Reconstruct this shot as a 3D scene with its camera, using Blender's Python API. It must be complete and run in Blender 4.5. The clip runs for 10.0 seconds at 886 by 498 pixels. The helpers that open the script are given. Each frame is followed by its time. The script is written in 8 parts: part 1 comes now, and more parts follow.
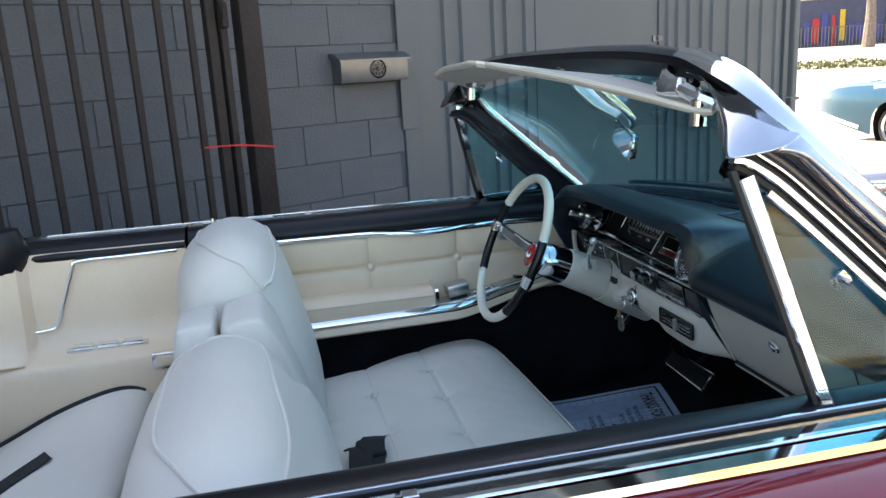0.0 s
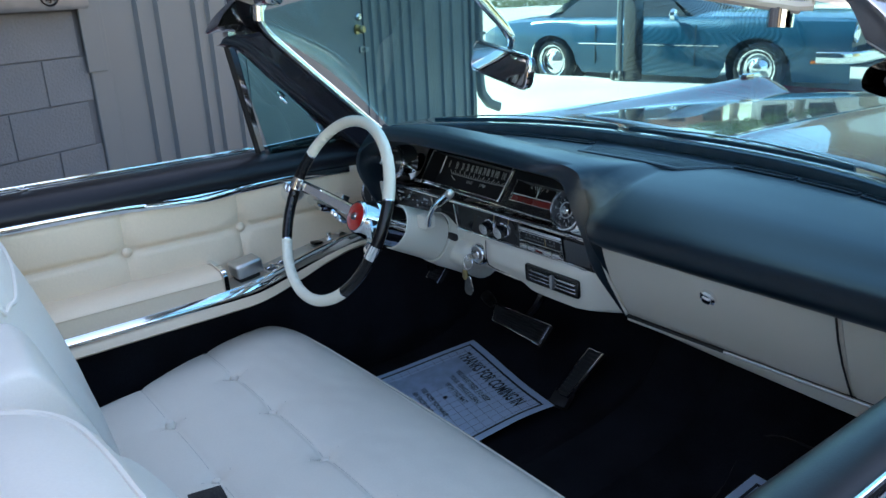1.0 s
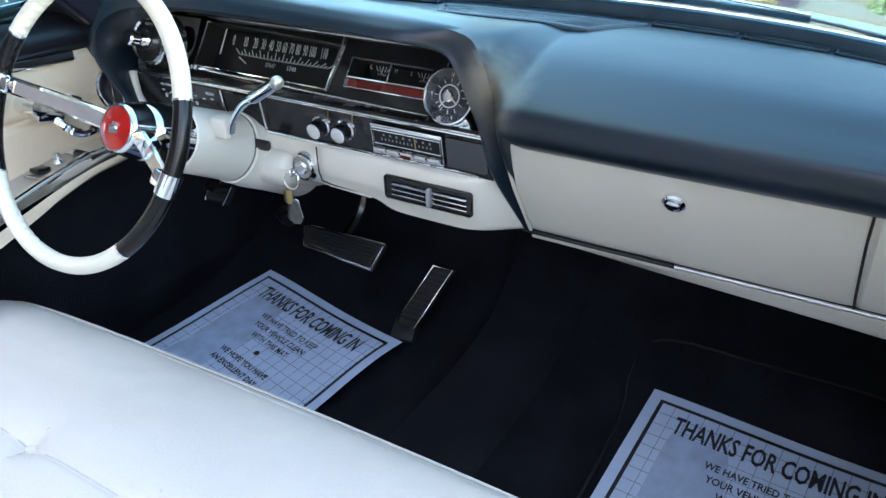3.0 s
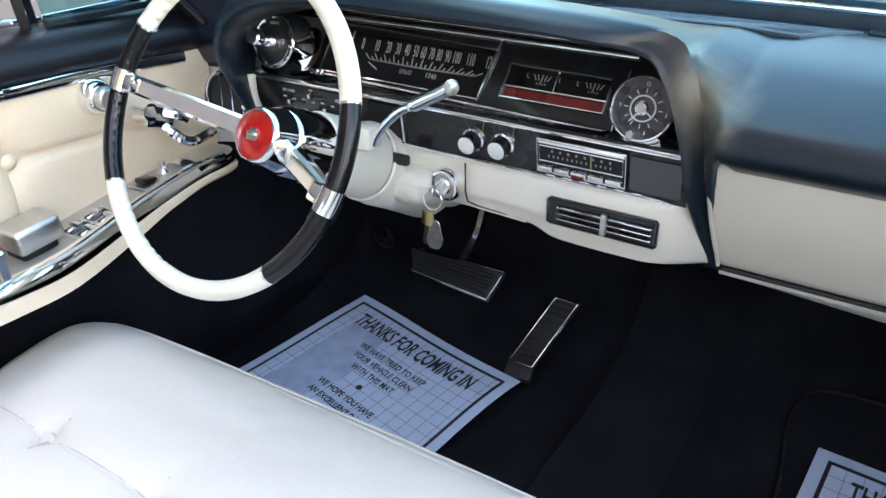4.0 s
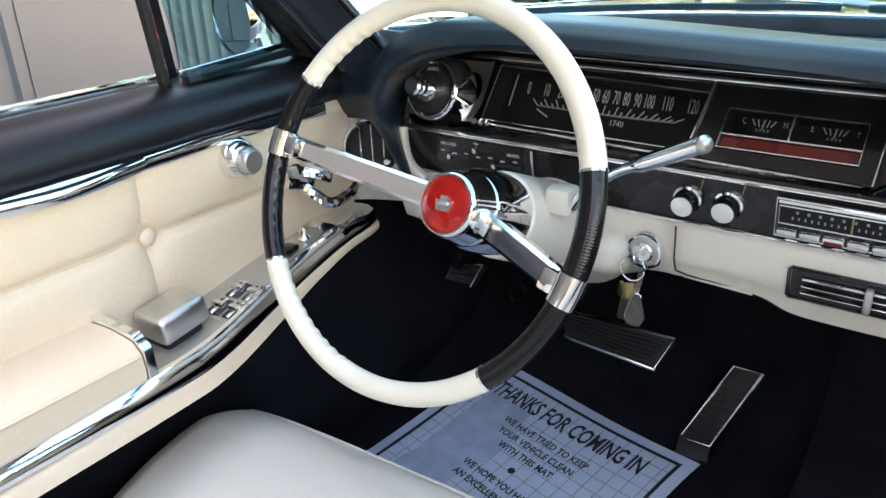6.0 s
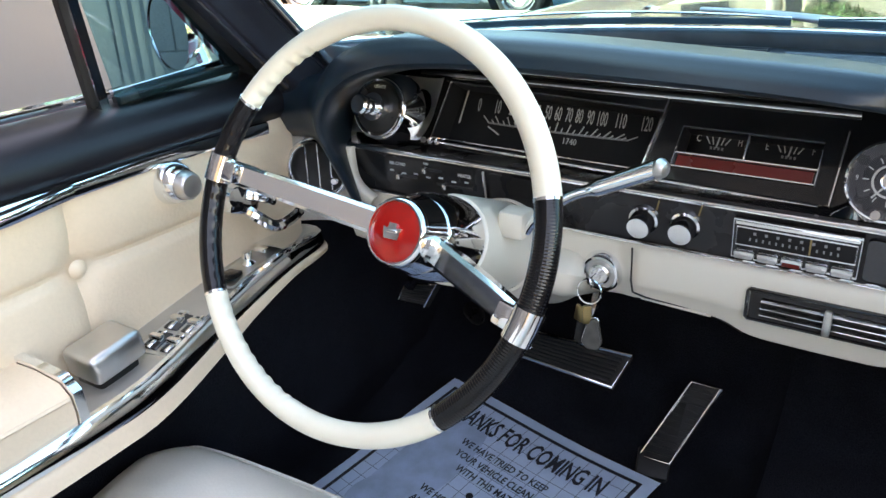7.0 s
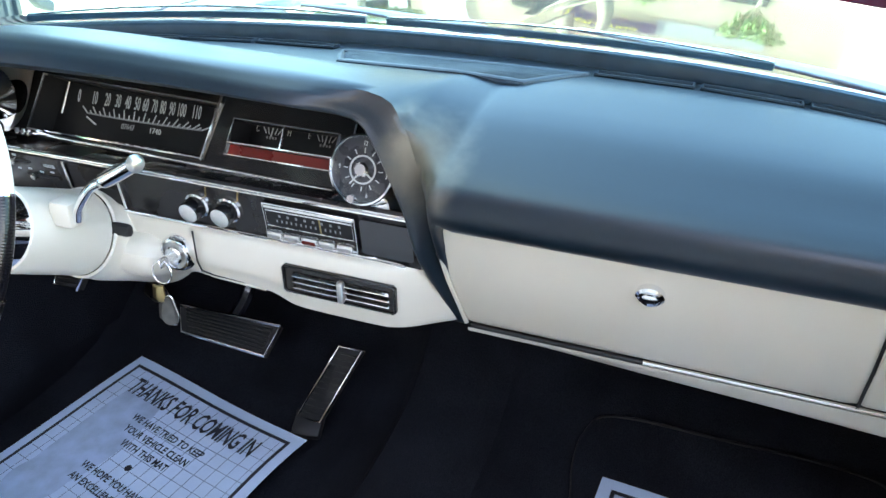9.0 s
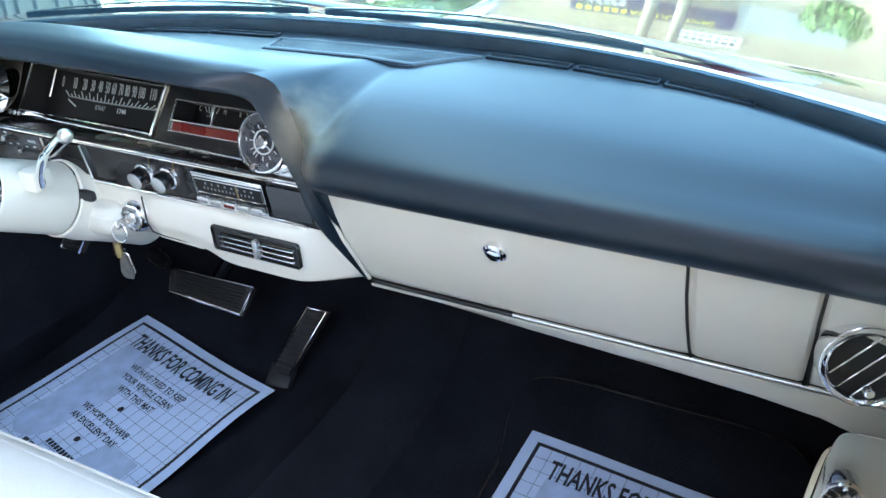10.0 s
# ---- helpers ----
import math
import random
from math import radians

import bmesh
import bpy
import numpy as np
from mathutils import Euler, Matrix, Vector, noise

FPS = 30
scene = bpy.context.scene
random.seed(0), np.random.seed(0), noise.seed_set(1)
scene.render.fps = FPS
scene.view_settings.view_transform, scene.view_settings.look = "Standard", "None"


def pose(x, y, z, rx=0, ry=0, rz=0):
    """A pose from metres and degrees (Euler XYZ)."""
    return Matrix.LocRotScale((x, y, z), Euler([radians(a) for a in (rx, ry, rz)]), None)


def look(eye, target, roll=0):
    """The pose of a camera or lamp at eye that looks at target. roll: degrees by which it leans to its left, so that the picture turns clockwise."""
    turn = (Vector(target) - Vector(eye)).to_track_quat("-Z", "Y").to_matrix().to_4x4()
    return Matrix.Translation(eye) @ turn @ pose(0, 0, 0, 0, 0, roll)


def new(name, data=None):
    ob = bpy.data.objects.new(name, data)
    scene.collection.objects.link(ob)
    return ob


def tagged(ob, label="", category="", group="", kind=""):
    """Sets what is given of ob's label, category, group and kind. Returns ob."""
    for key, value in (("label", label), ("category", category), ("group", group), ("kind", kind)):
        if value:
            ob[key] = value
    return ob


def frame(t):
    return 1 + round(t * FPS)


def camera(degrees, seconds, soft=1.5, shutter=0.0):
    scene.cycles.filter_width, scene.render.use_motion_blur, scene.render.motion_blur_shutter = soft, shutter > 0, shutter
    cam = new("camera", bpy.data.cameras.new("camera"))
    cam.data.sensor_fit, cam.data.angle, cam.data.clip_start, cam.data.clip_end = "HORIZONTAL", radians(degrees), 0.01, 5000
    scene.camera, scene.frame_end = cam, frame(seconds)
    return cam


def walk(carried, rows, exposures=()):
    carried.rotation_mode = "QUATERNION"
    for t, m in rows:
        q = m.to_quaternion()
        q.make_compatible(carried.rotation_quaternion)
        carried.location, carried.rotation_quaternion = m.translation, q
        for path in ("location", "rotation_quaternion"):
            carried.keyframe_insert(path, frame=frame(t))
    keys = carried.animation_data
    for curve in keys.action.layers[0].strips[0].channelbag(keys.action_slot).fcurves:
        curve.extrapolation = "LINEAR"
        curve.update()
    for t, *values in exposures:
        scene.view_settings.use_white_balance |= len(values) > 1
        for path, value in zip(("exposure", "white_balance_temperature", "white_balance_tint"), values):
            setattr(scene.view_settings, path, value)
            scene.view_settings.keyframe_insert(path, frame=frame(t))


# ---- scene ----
cam = camera(59.4, 10.0)
PATH = [
    (0, (-0.617, -1.423, 1.275), (-0.2, 0.478, 0.814), -3.3),
    (0.3, (-0.67, -1.256, 1.252), (-0.126, 0.597, 0.732), -3.1),
    (0.5, (-0.713, -1.159, 1.251), (-0.029, 0.627, 0.667), -3.3),
    (0.7, (-0.735, -1.066, 1.242), (0.114, 0.638, 0.628), -3.1),
    (1, (-0.761, -0.939, 1.232), (0.37, 0.581, 0.592), -2.7),
    (1.4, (-0.744, -0.816, 1.222), (0.644, 0.452, 0.54), -1.2),
    (1.5, (-0.729, -0.791, 1.22), (0.684, 0.438, 0.517), -1.5),
    (2, (-0.681, -0.684, 1.202), (0.846, 0.35, 0.428), -0.7),
    (2.2, (-0.659, -0.656, 1.187), (0.891, 0.325, 0.389), -0.7),
    (3.3, (-0.607, -0.415, 1.115), (0.897, 0.482, 0.149), 0.2),
    (3.5, (-0.603, -0.369, 1.106), (0.897, 0.53, 0.136), 0.8),
    (4, (-0.602, -0.273, 1.078), (0.908, 0.699, 0.197), 0.7),
    (4.5, (-0.598, -0.207, 1.07), (0.898, 0.845, 0.26), -0.0),
    (5, (-0.603, -0.148, 1.067), (0.854, 0.993, 0.31), -1.6),
    (5.5, (-0.592, -0.091, 1.069), (0.867, 1.047, 0.311), -2.2),
    (5.7, (-0.582, -0.069, 1.068), (0.873, 1.039, 0.26), -2.0),
    (6.8, (-0.541, -0.021, 1.071), (0.98, 1.006, 0.276), -1.8),
    (7, (-0.532, -0.025, 1.074), (1.004, 0.971, 0.268), -1.8),
    (7.5, (-0.501, -0.062, 1.07), (1.078, 0.839, 0.238), -0.6),
    (8, (-0.467, -0.123, 1.079), (1.143, 0.712, 0.234), -0.6),
    (8.5, (-0.458, -0.226, 1.105), (1.192, 0.525, 0.26), 0.8),
    (9, (-0.446, -0.349, 1.119), (1.228, 0.3, 0.238), 1.0),
    (9.5, (-0.439, -0.465, 1.128), (1.226, 0.173, 0.221), 0.0),
    (10, (-0.459, -0.593, 1.143), (1.115, 0.238, 0.232), -1.3),
]
EXPOSURES = [(0.0, 2.2, 7650, 11), (0.5, 2.3, 7600, 11), (1.0, 2.5, 7150, 13), (1.5, 2.95, 6900, 14), (2.0, 3.35, 7000, 15), (3.5, 3.9, 9200, 20), (4.5, 3.95, 9900, 22), (5.5, 3.7, 10400, 22), (7.0, 3.65, 10000, 22), (7.5, 3.7, 9700, 22), (8.0, 3.95, 9300, 21), (8.5, 4.1, 9000, 20), (9.0, 4.3, 9250, 20), (9.5, 4.3, 8500, 18), (10.0, 4.4, 8400, 17)]
walk(cam, [(t, look(eye, target, roll)) for t, eye, target, roll in PATH], EXPOSURES)

# ---- daylight ----
SUN_AZ, SUN_EL = 109.0, 46.0
to_sun = Vector((math.cos(radians(SUN_AZ)) * math.cos(radians(SUN_EL)), math.sin(radians(SUN_AZ)) * math.cos(radians(SUN_EL)), math.sin(radians(SUN_EL))))
world = bpy.data.worlds.new("sky")
scene.world = world
world.use_nodes = True
wn = world.node_tree.nodes
sky = wn.new("ShaderNodeTexSky")
sky.sky_type, sky.sun_disc = "NISHITA", False
sky.sun_elevation, sky.sun_rotation = radians(SUN_EL), radians(90 - SUN_AZ)
sky.air_density, sky.dust_density, sky.ozone_density = 1.0, 1.5, 1.0
world.node_tree.links.new(sky.outputs[0], wn["Background"].inputs[0])
wn["Background"].inputs[1].default_value = 0.14
lamp = bpy.data.lights.new("sun", "SUN")
lamp.energy, lamp.angle, lamp.color = 4.5, radians(0.5), (1.0, 0.95, 0.86)
sun = new("sun", lamp)
sun.matrix_world = look(to_sun * 60, (0, 0, 0))

# ---- materials ----
MATS = {}


def mat(name, col, rough=0.5, metal=0.0, var=0.12, scale=6.0, bump=0.0, bscale=60.0, coat=0.0, fine=0.0, spec=0.5, sheen=0.0):
    """Principled surface with broad stains, fine grain and relief, in metres of the thing it is on."""
    m = bpy.data.materials.new(name)
    m.use_nodes = True
    nt = m.node_tree
    b = nt.nodes["Principled BSDF"]
    b.inputs["Metallic"].default_value = metal
    b.inputs["Roughness"].default_value = rough
    b.inputs["Specular IOR Level"].default_value = spec
    b.inputs["Coat Weight"].default_value = coat
    b.inputs["Coat Roughness"].default_value = 0.03
    b.inputs["Sheen Weight"].default_value = sheen
    b.inputs["Base Color"].default_value = (*col, 1)
    tc = nt.nodes.new("ShaderNodeTexCoord")
    if var or fine:
        n1 = nt.nodes.new("ShaderNodeTexNoise")
        n1.inputs["Scale"].default_value, n1.inputs["Detail"].default_value = scale, 5
        n2 = nt.nodes.new("ShaderNodeTexNoise")
        n2.inputs["Scale"].default_value, n2.inputs["Detail"].default_value = bscale, 3
        for n in (n1, n2):
            nt.links.new(tc.outputs["Object"], n.inputs["Vector"])
        mr = nt.nodes.new("ShaderNodeMapRange")
        mr.inputs["From Min"].default_value, mr.inputs["From Max"].default_value = 0.3, 0.7
        mr.inputs["To Min"].default_value, mr.inputs["To Max"].default_value = 1 - var, 1 + var
        nt.links.new(n1.outputs["Fac"], mr.inputs["Value"])
        mf = nt.nodes.new("ShaderNodeMapRange")
        mf.inputs["From Min"].default_value, mf.inputs["From Max"].default_value = 0.3, 0.7
        mf.inputs["To Min"].default_value, mf.inputs["To Max"].default_value = 1 - fine, 1 + fine
        nt.links.new(n2.outputs["Fac"], mf.inputs["Value"])
        mu = nt.nodes.new("ShaderNodeMath")
        mu.operation = "MULTIPLY"
        nt.links.new(mr.outputs[0], mu.inputs[0])
        nt.links.new(mf.outputs[0], mu.inputs[1])
        vm = nt.nodes.new("ShaderNodeVectorMath")
        vm.operation = "SCALE"
        vm.inputs[0].default_value = col
        nt.links.new(mu.outputs[0], vm.inputs["Scale"])
        nt.links.new(vm.outputs[0], b.inputs["Base Color"])
        ra = nt.nodes.new("ShaderNodeMapRange")
        ra.inputs["From Min"].default_value, ra.inputs["From Max"].default_value = 0.3, 0.7
        ra.inputs["To Min"].default_value, ra.inputs["To Max"].default_value = max(0, rough - var * 0.3), min(1, rough + var * 0.3)
        nt.links.new(n1.outputs["Fac"], ra.inputs["Value"])
        nt.links.new(ra.outputs[0], b.inputs["Roughness"])
    if bump:
        n3 = nt.nodes.new("ShaderNodeTexNoise")
        n3.inputs["Scale"].default_value, n3.inputs["Detail"].default_value = bscale, 4
        nt.links.new(tc.outputs["Object"], n3.inputs["Vector"])
        bp = nt.nodes.new("ShaderNodeBump")
        bp.inputs["Strength"].default_value, bp.inputs["Distance"].default_value = bump, 0.01
        nt.links.new(n3.outputs["Fac"], bp.inputs["Height"])
        nt.links.new(bp.outputs[0], b.inputs["Normal"])
    MATS[name] = m
    return m


def glass_mat(name, tint, base=0.04, rough=0.0):
    """Thin glass: clear and tinted, with a gloss that grows towards grazing sight."""
    m = bpy.data.materials.new(name)
    m.use_nodes = True
    nt = m.node_tree
    nt.nodes.remove(nt.nodes["Principled BSDF"])
    tr = nt.nodes.new("ShaderNodeBsdfTransparent")
    tr.inputs[0].default_value = (*tint, 1)
    gl = nt.nodes.new("ShaderNodeBsdfGlossy")
    gl.inputs["Roughness"].default_value = rough
    lw = nt.nodes.new("ShaderNodeLayerWeight")
    lw.inputs["Blend"].default_value = 0.5
    po = nt.nodes.new("ShaderNodeMath")
    po.operation = "POWER"
    po.inputs[1].default_value = 4.0
    nt.links.new(lw.outputs["Facing"], po.inputs[0])
    ma = nt.nodes.new("ShaderNodeMath")
    ma.operation = "MULTIPLY_ADD"
    ma.inputs[1].default_value, ma.inputs[2].default_value = 0.8, base
    nt.links.new(po.outputs[0], ma.inputs[0])
    mx = nt.nodes.new("ShaderNodeMixShader")
    nt.links.new(ma.outputs[0], mx.inputs[0])
    nt.links.new(tr.outputs[0], mx.inputs[1])
    nt.links.new(gl.outputs[0], mx.inputs[2])
    nt.links.new(mx.outputs[0], nt.nodes["Material Output"].inputs["Surface"])
    MATS[name] = m
    return m


CREAM = mat("cream leather", (0.78, 0.61, 0.435), 0.42, var=0.05, scale=4, bump=0.10, bscale=220, fine=0.02)
SPEAKER_TRIM = mat("blue-grey speaker trim", (0.030, 0.045, 0.060), 0.42, var=0.15, scale=20, bump=0.04, bscale=500)
SPEAKER_MESH = mat("dark blue speaker mesh", (0.010, 0.026, 0.040), 0.45, var=0.2, scale=30)
# blue of the reflected sky is put into this base colour of blades and gasket
SKY_TINTED_STEEL = mat("dark wiper steel, sky-tinted", (0.05, 0.085, 0.11), 0.22, 0.4, var=0.15, scale=30)
WHITE_SEAT = mat("white leather", (0.66, 0.62, 0.55), 0.45, var=0.06, scale=3, bump=0.06, bscale=330, fine=0.02)
BEIGE = mat("beige paint", (0.65, 0.61, 0.52), 0.35, var=0.03, scale=5, coat=0.2)
BLACK_VINYL = mat("black vinyl", (0.006, 0.0065, 0.009), 0.36, spec=0.32, var=0.2, scale=5, bump=0.04, bscale=600, fine=0.1)
DASH_VINYL = mat("blue-black dash vinyl", (0.003, 0.012, 0.021), 0.36, var=0.15, scale=4, bump=0.035, bscale=700, fine=0.08)
DASH_PAD = mat("blue-black dash vinyl, brownish at the corner", (0.003, 0.012, 0.021), 0.36, var=0.15, scale=4, bump=0.035, bscale=700, fine=0.08)


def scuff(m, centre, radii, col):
    """A patch of another colour with a ragged edge, in the thing's own metres."""
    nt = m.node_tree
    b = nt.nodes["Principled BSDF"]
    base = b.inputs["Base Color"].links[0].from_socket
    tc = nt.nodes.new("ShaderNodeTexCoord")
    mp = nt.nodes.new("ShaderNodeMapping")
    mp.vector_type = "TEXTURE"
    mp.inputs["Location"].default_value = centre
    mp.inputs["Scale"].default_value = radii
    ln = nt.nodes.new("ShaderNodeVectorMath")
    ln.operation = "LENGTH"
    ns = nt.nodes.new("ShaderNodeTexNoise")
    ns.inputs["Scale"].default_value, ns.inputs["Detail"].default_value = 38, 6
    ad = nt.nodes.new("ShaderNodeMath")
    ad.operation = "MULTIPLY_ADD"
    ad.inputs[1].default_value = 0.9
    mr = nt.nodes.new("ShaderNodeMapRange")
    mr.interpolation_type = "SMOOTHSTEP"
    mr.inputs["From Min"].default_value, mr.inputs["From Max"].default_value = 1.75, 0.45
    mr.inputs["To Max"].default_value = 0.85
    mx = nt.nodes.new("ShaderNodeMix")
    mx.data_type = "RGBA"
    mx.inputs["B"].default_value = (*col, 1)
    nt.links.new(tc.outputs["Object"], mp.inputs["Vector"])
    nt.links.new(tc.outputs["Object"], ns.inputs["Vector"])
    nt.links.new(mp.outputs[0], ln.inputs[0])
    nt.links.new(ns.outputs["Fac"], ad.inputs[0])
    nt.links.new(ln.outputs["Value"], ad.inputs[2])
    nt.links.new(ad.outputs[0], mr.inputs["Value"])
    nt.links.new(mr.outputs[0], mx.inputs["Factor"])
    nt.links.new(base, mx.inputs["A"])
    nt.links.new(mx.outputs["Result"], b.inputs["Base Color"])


# paler brown patch at the inner corner of the dash pad
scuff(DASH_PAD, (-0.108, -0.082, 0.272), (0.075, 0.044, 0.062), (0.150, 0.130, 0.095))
BLACK_PLASTIC = mat("black plastic", (0.006, 0.006, 0.007), 0.14, var=0.2, scale=20)
BLACK_RUBBER = mat("black rubber", (0.014, 0.014, 0.014), 0.6, var=0.2, scale=30, bump=0.1)
CARPET = mat("black carpet", (0.014, 0.0155, 0.020), 0.95, var=0.4, scale=9, bump=0.6, bscale=500, fine=0.4, spec=0.1)
CHROME = mat("chrome", (0.86, 0.87, 0.88), 0.07, 1.0, var=0.04, scale=9)
WORN_CHROME = mat("worn chrome", (0.78, 0.78, 0.77), 0.2, 1.0, var=0.15, scale=25)
TRAY = mat("champagne metal", (0.50, 0.46, 0.40), 0.42, 0.55, var=0.06, scale=20)
DARK_STEEL = mat("dark brushed steel", (0.07, 0.07, 0.072), 0.3, 0.8, var=0.15, scale=60)
SATIN = mat("satin chrome", (0.84, 0.84, 0.83), 0.46, 1.0, var=0.10, scale=30)
BAND = mat("dark satin metal", (0.022, 0.022, 0.024), 0.25, 0.4, var=0.35, scale=14)
BRUSHED = mat("brushed aluminium", (0.62, 0.61, 0.59), 0.34, 1.0, var=0.08, scale=30, bump=0.05, bscale=400)
RED_PAINT = mat("dark red car paint", (0.20, 0.006, 0.018), 0.12, 0.0, var=0.05, scale=4, coat=1.0)
HOOD_PAINT = RED_PAINT
IVORY = mat("ivory plastic", (0.78, 0.74, 0.60), 0.3, var=0.05, scale=12, coat=0.3)
RED_BADGE = mat("red badge enamel", (0.45, 0.006, 0.004), 0.15, var=0.15, scale=60, coat=0.15)
RED_LENS = mat("dull red lens", (0.15, 0.008, 0.005), 0.3, var=0.25, scale=15)
DIAL_BLACK = mat("dial black", (0.009, 0.009, 0.010), 0.4, spec=0.25, var=0.2, scale=40)
DIAL_WHITE = mat("dial white", (0.52, 0.54, 0.53), 0.5, var=0.05)
PAPER = mat("pale blue paper", (0.49, 0.63, 0.79), 0.75, var=0.04, scale=8, bump=0.1, bscale=90)
PAPER_GREY = mat("grey printed paper", (0.36, 0.48, 0.64), 0.75, var=0.15, scale=30)
INK = mat("dark ink", (0.014, 0.017, 0.03), 0.6, var=0.1)
GRID_INK = mat("thin grid ink", (0.16, 0.21, 0.30), 0.7, var=0.2)
WINDSHIELD = glass_mat("tinted windshield glass", (0.61, 0.87, 0.92))
VENT_GLASS = glass_mat("tinted side glass", (0.56, 0.83, 0.87), 0.05)
CLEAR = glass_mat("clear lens", (0.97, 0.97, 0.97))
MIRROR = mat("mirror", (0.85, 0.87, 0.88), 0.01, 1.0, var=0)
GREY_WALL = mat("grey painted block", (0.108, 0.115, 0.123), 0.72, var=0.10, scale=2.2, bump=0.5, bscale=90, fine=0.06)
MORTAR = mat("painted mortar joint", (0.080, 0.086, 0.093), 0.85, var=0.15, scale=10, bump=0.3)
SIDING = mat("grey painted steel siding", (0.095, 0.109, 0.116), 0.5, var=0.08, scale=1.5, bump=0.05, bscale=30)
RUSTY = mat("rusty dark steel", (0.024, 0.017, 0.014), 0.66, 0.2, var=0.6, scale=9, bump=0.35, bscale=70, fine=0.25)
STEEL_GREY = mat("brushed grey steel", (0.22, 0.225, 0.23), 0.38, 0.8, var=0.12, scale=12)
CONCRETE = mat("pale concrete", (0.40, 0.37, 0.32), 0.85, var=0.16, scale=0.8, bump=0.3, bscale=40, fine=0.08)
BLUE_PAINT = mat("teal blue car paint", (0.003, 0.070, 0.13), 0.25, 0.3, var=0.05, scale=2, coat=0.6)
VISOR = mat("grey beige visor cloth", (0.50, 0.47, 0.42), 0.8, var=0.06, scale=6, bump=0.15, bscale=300)
HEDGE_LEAF = mat("hedge leaves", (0.13, 0.14, 0.05), 0.7, var=0.3, scale=3)
TREE_LEAF = mat("tree leaves", (0.05, 0.10, 0.025), 0.6, var=0.4, scale=1.5)
BARK = mat("grey bark", (0.20, 0.16, 0.13), 0.9, var=0.3, scale=6, bump=0.5, bscale=25)
STUCCO = mat("tan stucco", (0.27, 0.205, 0.155), 0.85, var=0.10, scale=0.6, bump=0.2, bscale=20)
PALE_STUCCO = mat("pale grey stucco", (0.50, 0.49, 0.47), 0.85, var=0.08, scale=0.6, bump=0.2, bscale=20)
BRICK_RED = mat("red brown brick", (0.26, 0.12, 0.08), 0.85, var=0.2, scale=2, bump=0.2, bscale=20)
OCHRE = mat("ochre painted wall", (0.42, 0.29, 0.13), 0.8, var=0.12, scale=0.7, bump=0.2, bscale=20)
PALE_PRINT = mat("dim dial print", (0.26, 0.27, 0.27), 0.5, var=0.1)
SEAM = mat("leather seam thread", (0.46, 0.44, 0.40), 0.7, var=0.1)
TAN_WALL = mat("sandy plaster", (0.50, 0.38, 0.24), 0.85, var=0.1, scale=0.6, bump=0.2, bscale=20)
GREY_PANEL = mat("grey painted panel", (0.20, 0.205, 0.21), 0.7, var=0.1, scale=1.0)
PLAY_DARK = mat("dark blue timber", (0.05, 0.055, 0.10), 0.6, var=0.2, scale=2)
FOB_GREY = mat("worn grey leather fob", (0.075, 0.072, 0.065), 0.45, var=0.25, scale=90)
SIGN_PURPLE = mat("dark purple sign", (0.03, 0.018, 0.055), 0.4, var=0.05)
SIGN_YELLOW = mat("yellow sign letters", (0.75, 0.60, 0.02), 0.5, var=0.05)
SIGN_WHITE = mat("white banner", (0.70, 0.68, 0.66), 0.6, var=0.05)
PLAY_BLUE = mat("blue play panel", (0.04, 0.05, 0.22), 0.5, var=0.1)
PLAY_RED = mat("red play panel", (0.45, 0.02, 0.03), 0.5, var=0.1)
PLAY_YELLOW = mat("yellow play panel", (0.6, 0.38, 0.03), 0.5, var=0.1)
DARK_GLASS = mat("dark window glass", (0.02, 0.025, 0.03), 0.08, var=0.1)
AMBER = mat("amber marker lens", (0.6, 0.12, 0.01), 0.2, var=0.1)
BRASS = mat("brass", (0.42, 0.31, 0.15), 0.32, 1.0, var=0.1, scale=30)
FABRIC_BLACK = mat("black webbing", (0.012, 0.012, 0.014), 0.8, var=0.2, scale=40, bump=0.4, bscale=400)
HEADER_PAINT = mat("navy black header paint", (0.003, 0.005, 0.014), 0.14, var=0.1, scale=5, coat=0.5, spec=0.4)
GRIP_BLACK = mat("glossy black wheel plastic", (0.004, 0.004, 0.005), 0.16, var=0.1, scale=20, spec=0.4)
CASTING = mat("polished pillar chrome", (0.55, 0.57, 0.60), 0.13, 1.0, var=0.10, scale=18, bump=0.02, bscale=25)
BLACK_GLOSS = mat("black painted steel", (0.012, 0.013, 0.018), 0.22, var=0.1, scale=5, coat=0.8)
ARM_SILVER = mat("silver wiper arm", (0.50, 0.53, 0.56), 0.35, 0.5, var=0.1, scale=20)
TYRE = mat("tyre rubber", (0.02, 0.02, 0.02), 0.75, var=0.2, scale=20)
RED_TAPE = mat("red tape", (0.6, 0.02, 0.02), 0.5, var=0.1, scale=20)


# ---- mesh tools ----
PLACE = {}


def thing(name, loc, label, category, group="", rz=0.0, kind=""):
    ob = new(name)
    ob.empty_display_size = 0.1
    m = pose(*loc, 0, 0, rz)
    ob.matrix_world = m
    PLACE[ob] = m
    return tagged(ob, label, category, group, kind)


